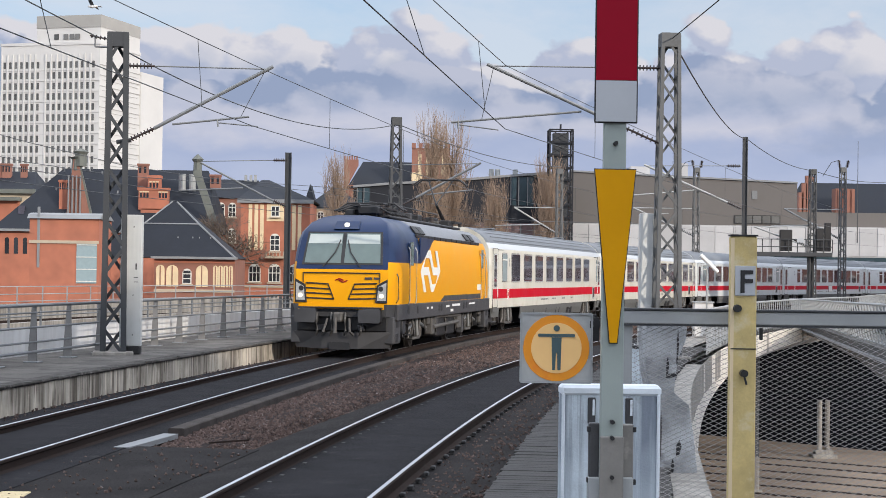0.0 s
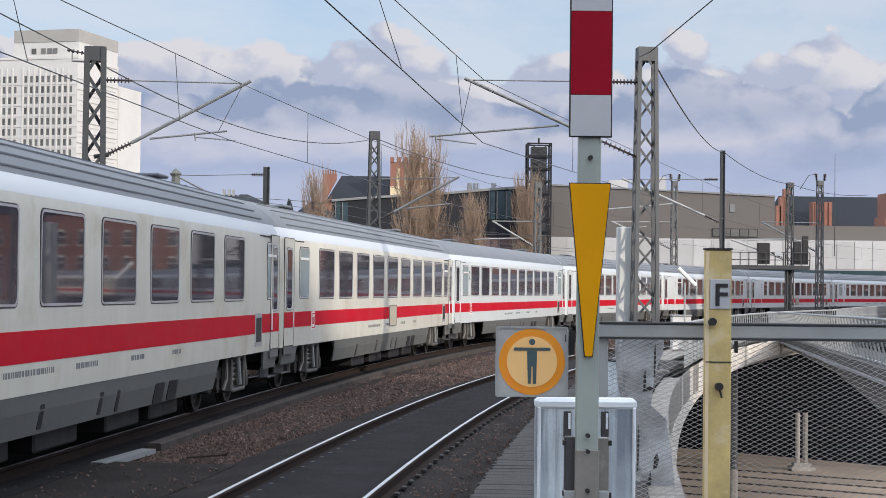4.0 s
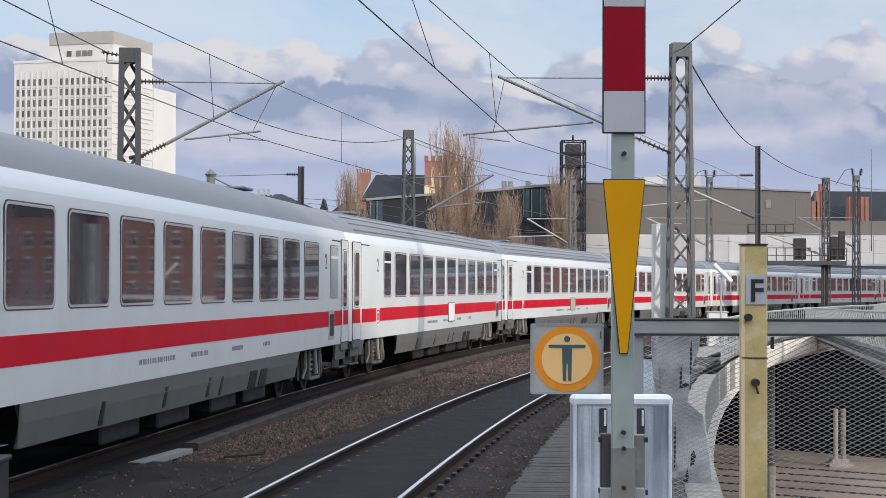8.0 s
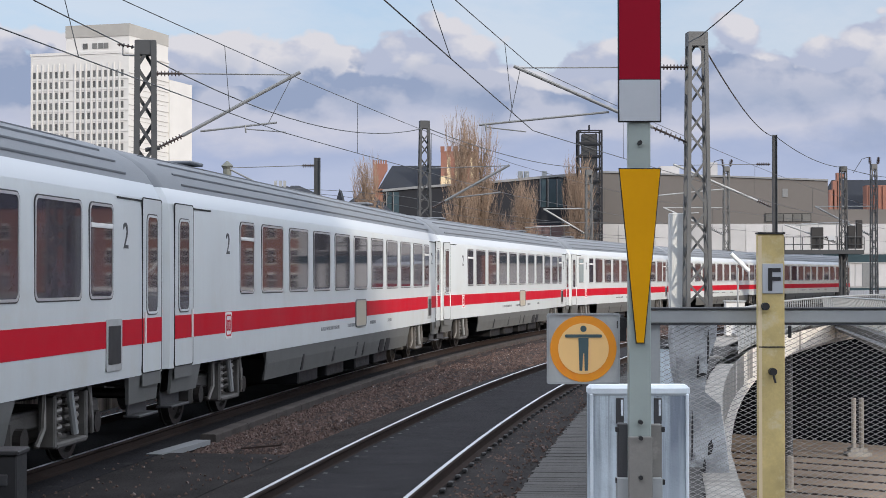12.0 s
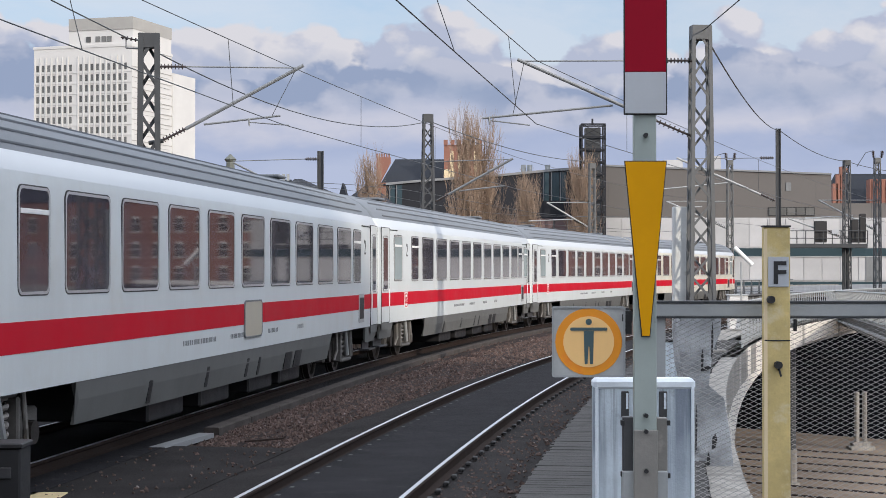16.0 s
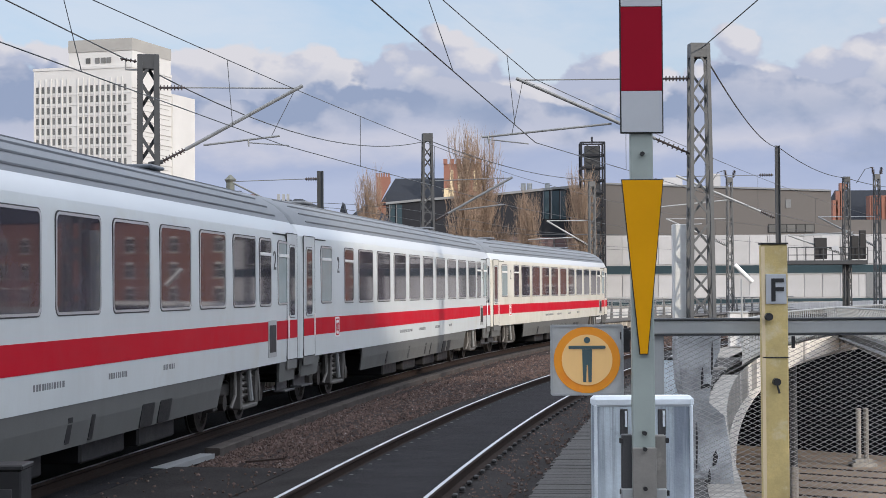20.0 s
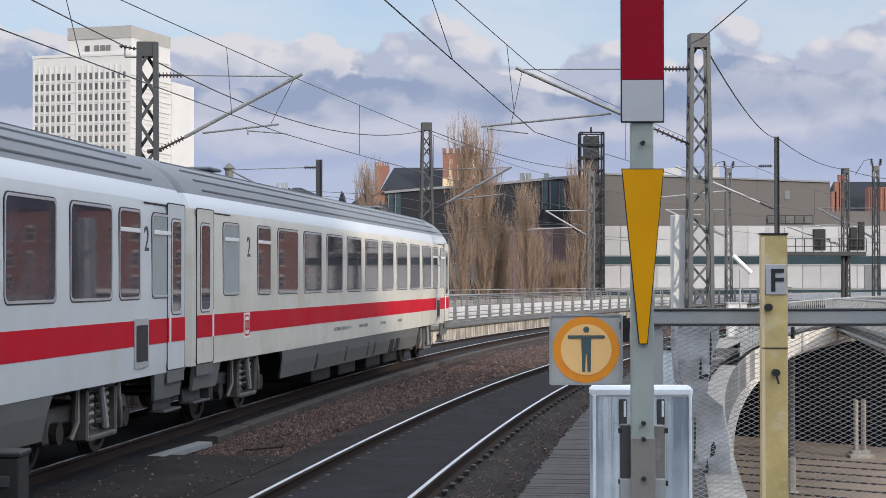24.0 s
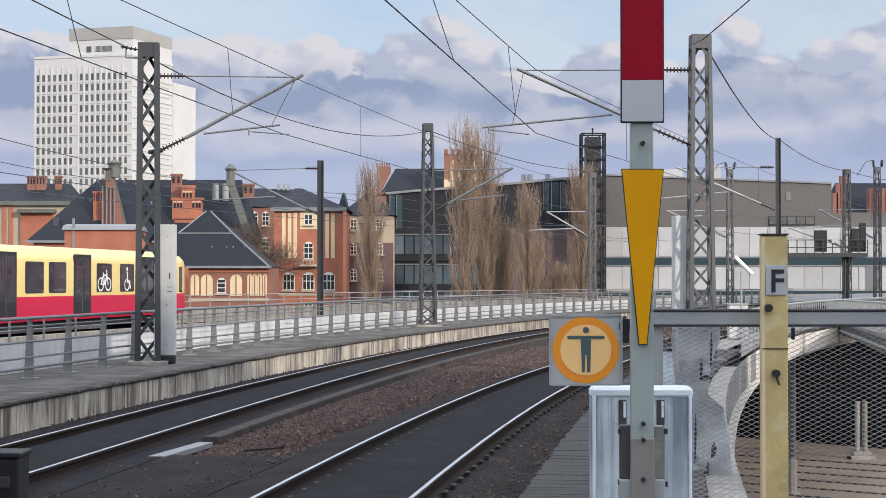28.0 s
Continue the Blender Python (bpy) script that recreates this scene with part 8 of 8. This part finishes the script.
    for za, zb in ((5.2, 4.16), (0.8, -0.17)):
        part("glass_band", MB().box(((x0 + x2) / 2, d - 0.16, (za + zb) / 2), (x2 - x0, 0.12, za - zb)), "teal_glass", h, "blue green glass band")
        part("band_edge", MB().box(((x0 + x2) / 2, d - 0.2, zb - 0.06), (x2 - x0, 0.22, 0.10)), "galv_light", h)
    me = MB().box((0, 0, 0), (2.30, 0.10, 4.01 - 0.95), bevel=0.03).mesh("panel", "pale_panel")
    me2 = MB().box((0, 0, 0), (2.30, 0.10, 9.08 - 5.35), bevel=0.03).mesh("panel", "pale_panel")
    n = int((x2 - x0) / 2.4)
    for k in range(n):
        a = x0 + 1.2 + k * 2.4
        part("panel", me, None, h, m=pose(a, d - 0.13, 2.48))
        part("panel", me2, None, h, m=pose(a, d - 0.13, 7.22))
    part("dark_door", MB().box((56.76, d - 0.2, 2.52), (2.0, 0.12, 3.2)), "galv", h)
    ws = part("window_strip", MB().box(((42.96 + 49.08) / 2, d - 0.05, 10.05), (49.08 - 42.96, 0.14, 1.15)), "frame_black", h)
    for k in range(5):
        part("pane", MB().box((43.56 + k * 1.22, d - 0.12, 10.05), (1.05, 0.08, 0.95)), "window_grey", ws)
    part("roof_box", MB().box((31.03, d + 6, 16.46), (2.6, 3, 1.4)), "pale_panel", h)
    part("roof_box", MB().box((36.84, d + 6, 16.69), (1.4, 2, 2.0)), "pale_panel", h)
    part("hatch", MB().box((45.64, d - 0.04, 13.33), (0.7, 0.1, 1.1)), "galv", h)
    # plain grey block on the far left horizon side
    for xa, xb, dd, zt, lab in ((-205.69, -112.82, 420, 22.21, "distant plain city block on the horizon"), (113.1, 251.71, 420, 19.44, "distant plain city block beyond the brick houses")):
        b = thing("city_block", lab, "building")
        part("wall", wall_face(MB(), xa, xb, GROUND_Z, zt, dd, 20), "mauve_clad", b)
        part("roof", MB().box(((xa + xb) / 2, dd + 10, zt + 0.3), (xb - xa + 1, 21, 0.6)), "slate", b)


def poplar(x, y, z1, w, seed, mt="twig"):
    rng = random.Random(seed)
    H = z1 - GROUND_Z
    t = thing("poplar", "bare columnar poplar with upright brown branches", "tree", pose(x, y, GROUND_Z), group="bare poplars")
    part("trunk", MB().tube([(0, 0, 0), (0.1, 0, H * 0.35), (-0.05, 0.1, H * 0.7), (0.05, 0, H * 0.97)], [0.38, 0.26, 0.14, 0.02], 7), "bark", t)
    c = MB()
    nb = int(70 + w * 32)
    for i in range(nb):
        u = rng.random() ** 0.8
        z0 = H * (0.10 + 0.72 * u)
        a = rng.uniform(0, 2 * math.pi)
        f = z0 / H
        reach = w / 2 * (0.45 + 1.3 * f * (1 - f) * 2.1) * rng.uniform(0.3, 1.05)
        ln = H * rng.uniform(0.14, 0.30) * (1 - 0.35 * f)
        if z0 + ln > H * 1.0:
            ln = H * rng.uniform(0.96, 1.02) - z0
        ca, sa = math.cos(a), math.sin(a)
        p = [Vector((0, 0, z0)), Vector((ca * reach * 0.55, sa * reach * 0.55, z0 + ln * 0.22)), Vector((ca * reach * 0.9, sa * reach * 0.9, z0 + ln * 0.6)), Vector((ca * reach, sa * reach, z0 + ln))]
        c.tube(p, [0.045, 0.034, 0.022, 0.008], 3, False)
        for k in range(14):
            v = rng.uniform(0.1, 0.98)
            j = min(2, int(v * 3))
            b = p[j] + (p[j + 1] - p[j]) * (v * 3 - j)
            q = b + Vector((rng.gauss(0, 0.32) + ca * 0.12, rng.gauss(0, 0.32) + sa * 0.12, rng.uniform(0.7, 2.0)))
            c.tube([b, b + (q - b) * 0.5 + Vector((rng.gauss(0, 0.06), rng.gauss(0, 0.06), 0)), q], [0.017, 0.013, 0.006], 3, False)
    part("crown", c, mt, t, "upright bare branches and twigs")


def bare_tree(x, y, z1, w, seed):
    rng = random.Random(seed)
    H = z1 - GROUND_Z
    t = thing("bare_tree", "bare dark branched tree before a brick house", "tree", pose(x, y, GROUND_Z))
    part("trunk", MB().tube([(0, 0, 0), (0.15, 0, H * 0.25), (0.0, 0, H * 0.45)], [0.32, 0.26, 0.18], 8), "bark", t)
    c = MB()

    def grow(p, d, ln, r, depth):
        q = p + d * ln
        mid = p + d * ln * 0.5 + Vector((rng.gauss(0, 0.08), rng.gauss(0, 0.08), rng.gauss(0, 0.05))) * ln
        c.tube([p, mid, q], [r, r * 0.85, r * 0.7], 4 if depth < 2 else 3, False)
        if depth < 6:
            for k in range(3 if depth < 4 else 2):
                e = (d + Vector((rng.gauss(0, 0.65), rng.gauss(0, 0.65), rng.gauss(0.12, 0.45)))).normalized()
                grow(q, e, ln * rng.uniform(0.65, 0.88), r * 0.68, depth + 1)

    for k in range(5):
        a = 2 * math.pi * k / 5 + rng.uniform(-0.3, 0.3)
        grow(Vector((0, 0, H * rng.uniform(0.38, 0.46))), Vector((math.cos(a) * 0.7, math.sin(a) * 0.7, 0.9)).normalized(), w * 0.27, 0.15, 0)
    part("crown", c, "twig_dark", t, "tangled bare branches")



def build_right_row():
    # brick houses across the water, mirrored in the train's windows
    for k in range(1, 4):
        h = thing("brick_house", "red brick house across the water, mirrored in train windows", "house", pose(52.0 + k * 24.0, 238.0, 0))
        part("wall", wall_face(MB(), 0, 22, GROUND_Z, 12.5, 0, 10), "brick_dark", h)
        part("roof", hip_roof(0, 22, 0, 10, 12.6, 17.0, 4, 18), "slate", h)
        for zz in (-3.0, 0.6, 4.2, 8.0):
            for i in range(6):
                put_window(h, 2.2 + i * 3.5, zz, 0, 1.5, 2.4)


build_right_row()
build_tower()
build_brick_houses()
build_modern()
poplar(-8.3, 195, 15.47, 3.4, 1)
poplar(2.28, 192, 20.02, 3.9, 2)
poplar(4.74, 194, 19.63, 4.2, 3)
poplar(6.89, 197, 9.43, 2.6, 9)
poplar(9.57, 192, 12.73, 3.0, 4)
poplar(15.67, 193, 15.97, 3.6, 5)
poplar(11.23, 205, 7.36, 3.0, 6)
poplar(13.93, 200, 3.93, 3.0, 8)
bare_tree(-20.83, 196, 12.95, 8.0, 7)


# ---- what moves ----
# where the train's rear end stands on its track, every half second
REAR = (287.44, 279.97, 272.55, 265.24, 257.98, 251.07, 244.31, 237.76, 231.2, 224.71, 218.3, 211.99, 205.8, 199.66, 193.62, 187.82, 182.12, 176.55, 171.0, 165.6, 160.32, 155.16, 150.1, 145.08, 140.12, 135.36, 130.8, 126.37, 121.97, 117.55, 113.08, 108.54, 104.03, 99.58, 95.2, 90.87, 86.54, 82.24, 77.93, 73.61, 69.32, 65.06, 60.86, 56.68, 52.48, 48.26, 44.03, 39.79, 35.57, 31.38, 27.2, 23.03, 18.83, 14.58, 10.28, 5.97, 1.67)


def rear_at(t):
    """Smooth reading of REAR between its half seconds."""
    i = max(0, min(int(t * 2), len(REAR) - 2))
    u = t * 2 - i
    p = [REAR[max(0, min(len(REAR) - 1, i + k))] for k in (-1, 0, 1, 2)]
    if i == 0:
        p[0] = 2 * p[1] - p[2]
    if i + 2 > len(REAR) - 1:
        p[3] = 2 * p[2] - p[1]
    return p[1] + 0.5 * u * (p[2] - p[0] + u * (2 * p[0] - 5 * p[1] + 4 * p[2] - p[3] + u * (3 * (p[1] - p[2]) + p[3] - p[0])))


def carried_on(s, half):
    """The pose of a vehicle whose two bogies stand half before and behind s."""
    a, b = on(s - half), on(s + half)
    d = b - a
    return Matrix.Translation((a + b) / 2) @ Matrix.Rotation(-math.atan2(d.x, d.y), 4, "Z")


def motions():
    times = [i * 0.25 for i in range(113)]
    for i, coach in enumerate(TRAIN):
        walk(coach, [(t, carried_on(rear_at(t) + 0.14 - 26.4 * (i + 0.5), 9.5)) for t in times])
    walk(LOCO, [(t, carried_on(rear_at(t) - 237.6 - 9.49, 4.75)) for t in times])
    # wheels roll as far as the train goes
    turn_rows, t = [0.0], 0.0
    while t < 28.0:
        t = min(28.0, round(t * 30 + (1 if t < 13 else 2)) / 30)
        turn_rows.append(t)
    for v in (*TRAIN, LOCO):
        for o in v.children:
            if o.name.split(".")[0] == "wheelset":
                loc = o.location.copy()
                walk(o, [(t, Matrix.Translation(loc) @ Matrix.Rotation((rear_at(t) - REAR[0]) / 0.46 * -1.0, 4, "X")) for t in turn_rows])
    way = Vector((0.169, 0.9856, 0)).normalized()
    nose = Vector((-13.65, 82.2, 0.02))
    walk(CITY_TRAIN, [(t, Matrix.Translation(nose + way * 23.5 * (t - 28.0)) @ Matrix.Rotation(-math.atan2(way.x, way.y), 4, "Z")) for t in (0.0, 7.0, 14.0, 21.0, 28.0)])
    # the gull crosses the sky and is gone
    gp = [(0.0, (-11.2, 60, 11.4), 15), (0.1, (-12.6, 60.2, 11.5), -20), (0.2, (-14.0, 60.4, 11.6), 10), (0.3, (-15.2, 60.6, 11.5), -10), (1.0, (-24.0, 62, 12.5), 0), (6.0, (-90, 75, 18), 0), (28.0, (-380, 140, 30), 0)]
    walk(GULL, [(t, Matrix.Translation(p) @ Matrix.Rotation(radians(80), 4, "Z") @ Matrix.Rotation(radians(r), 4, "Y")) for t, p, r in gp])


motions()
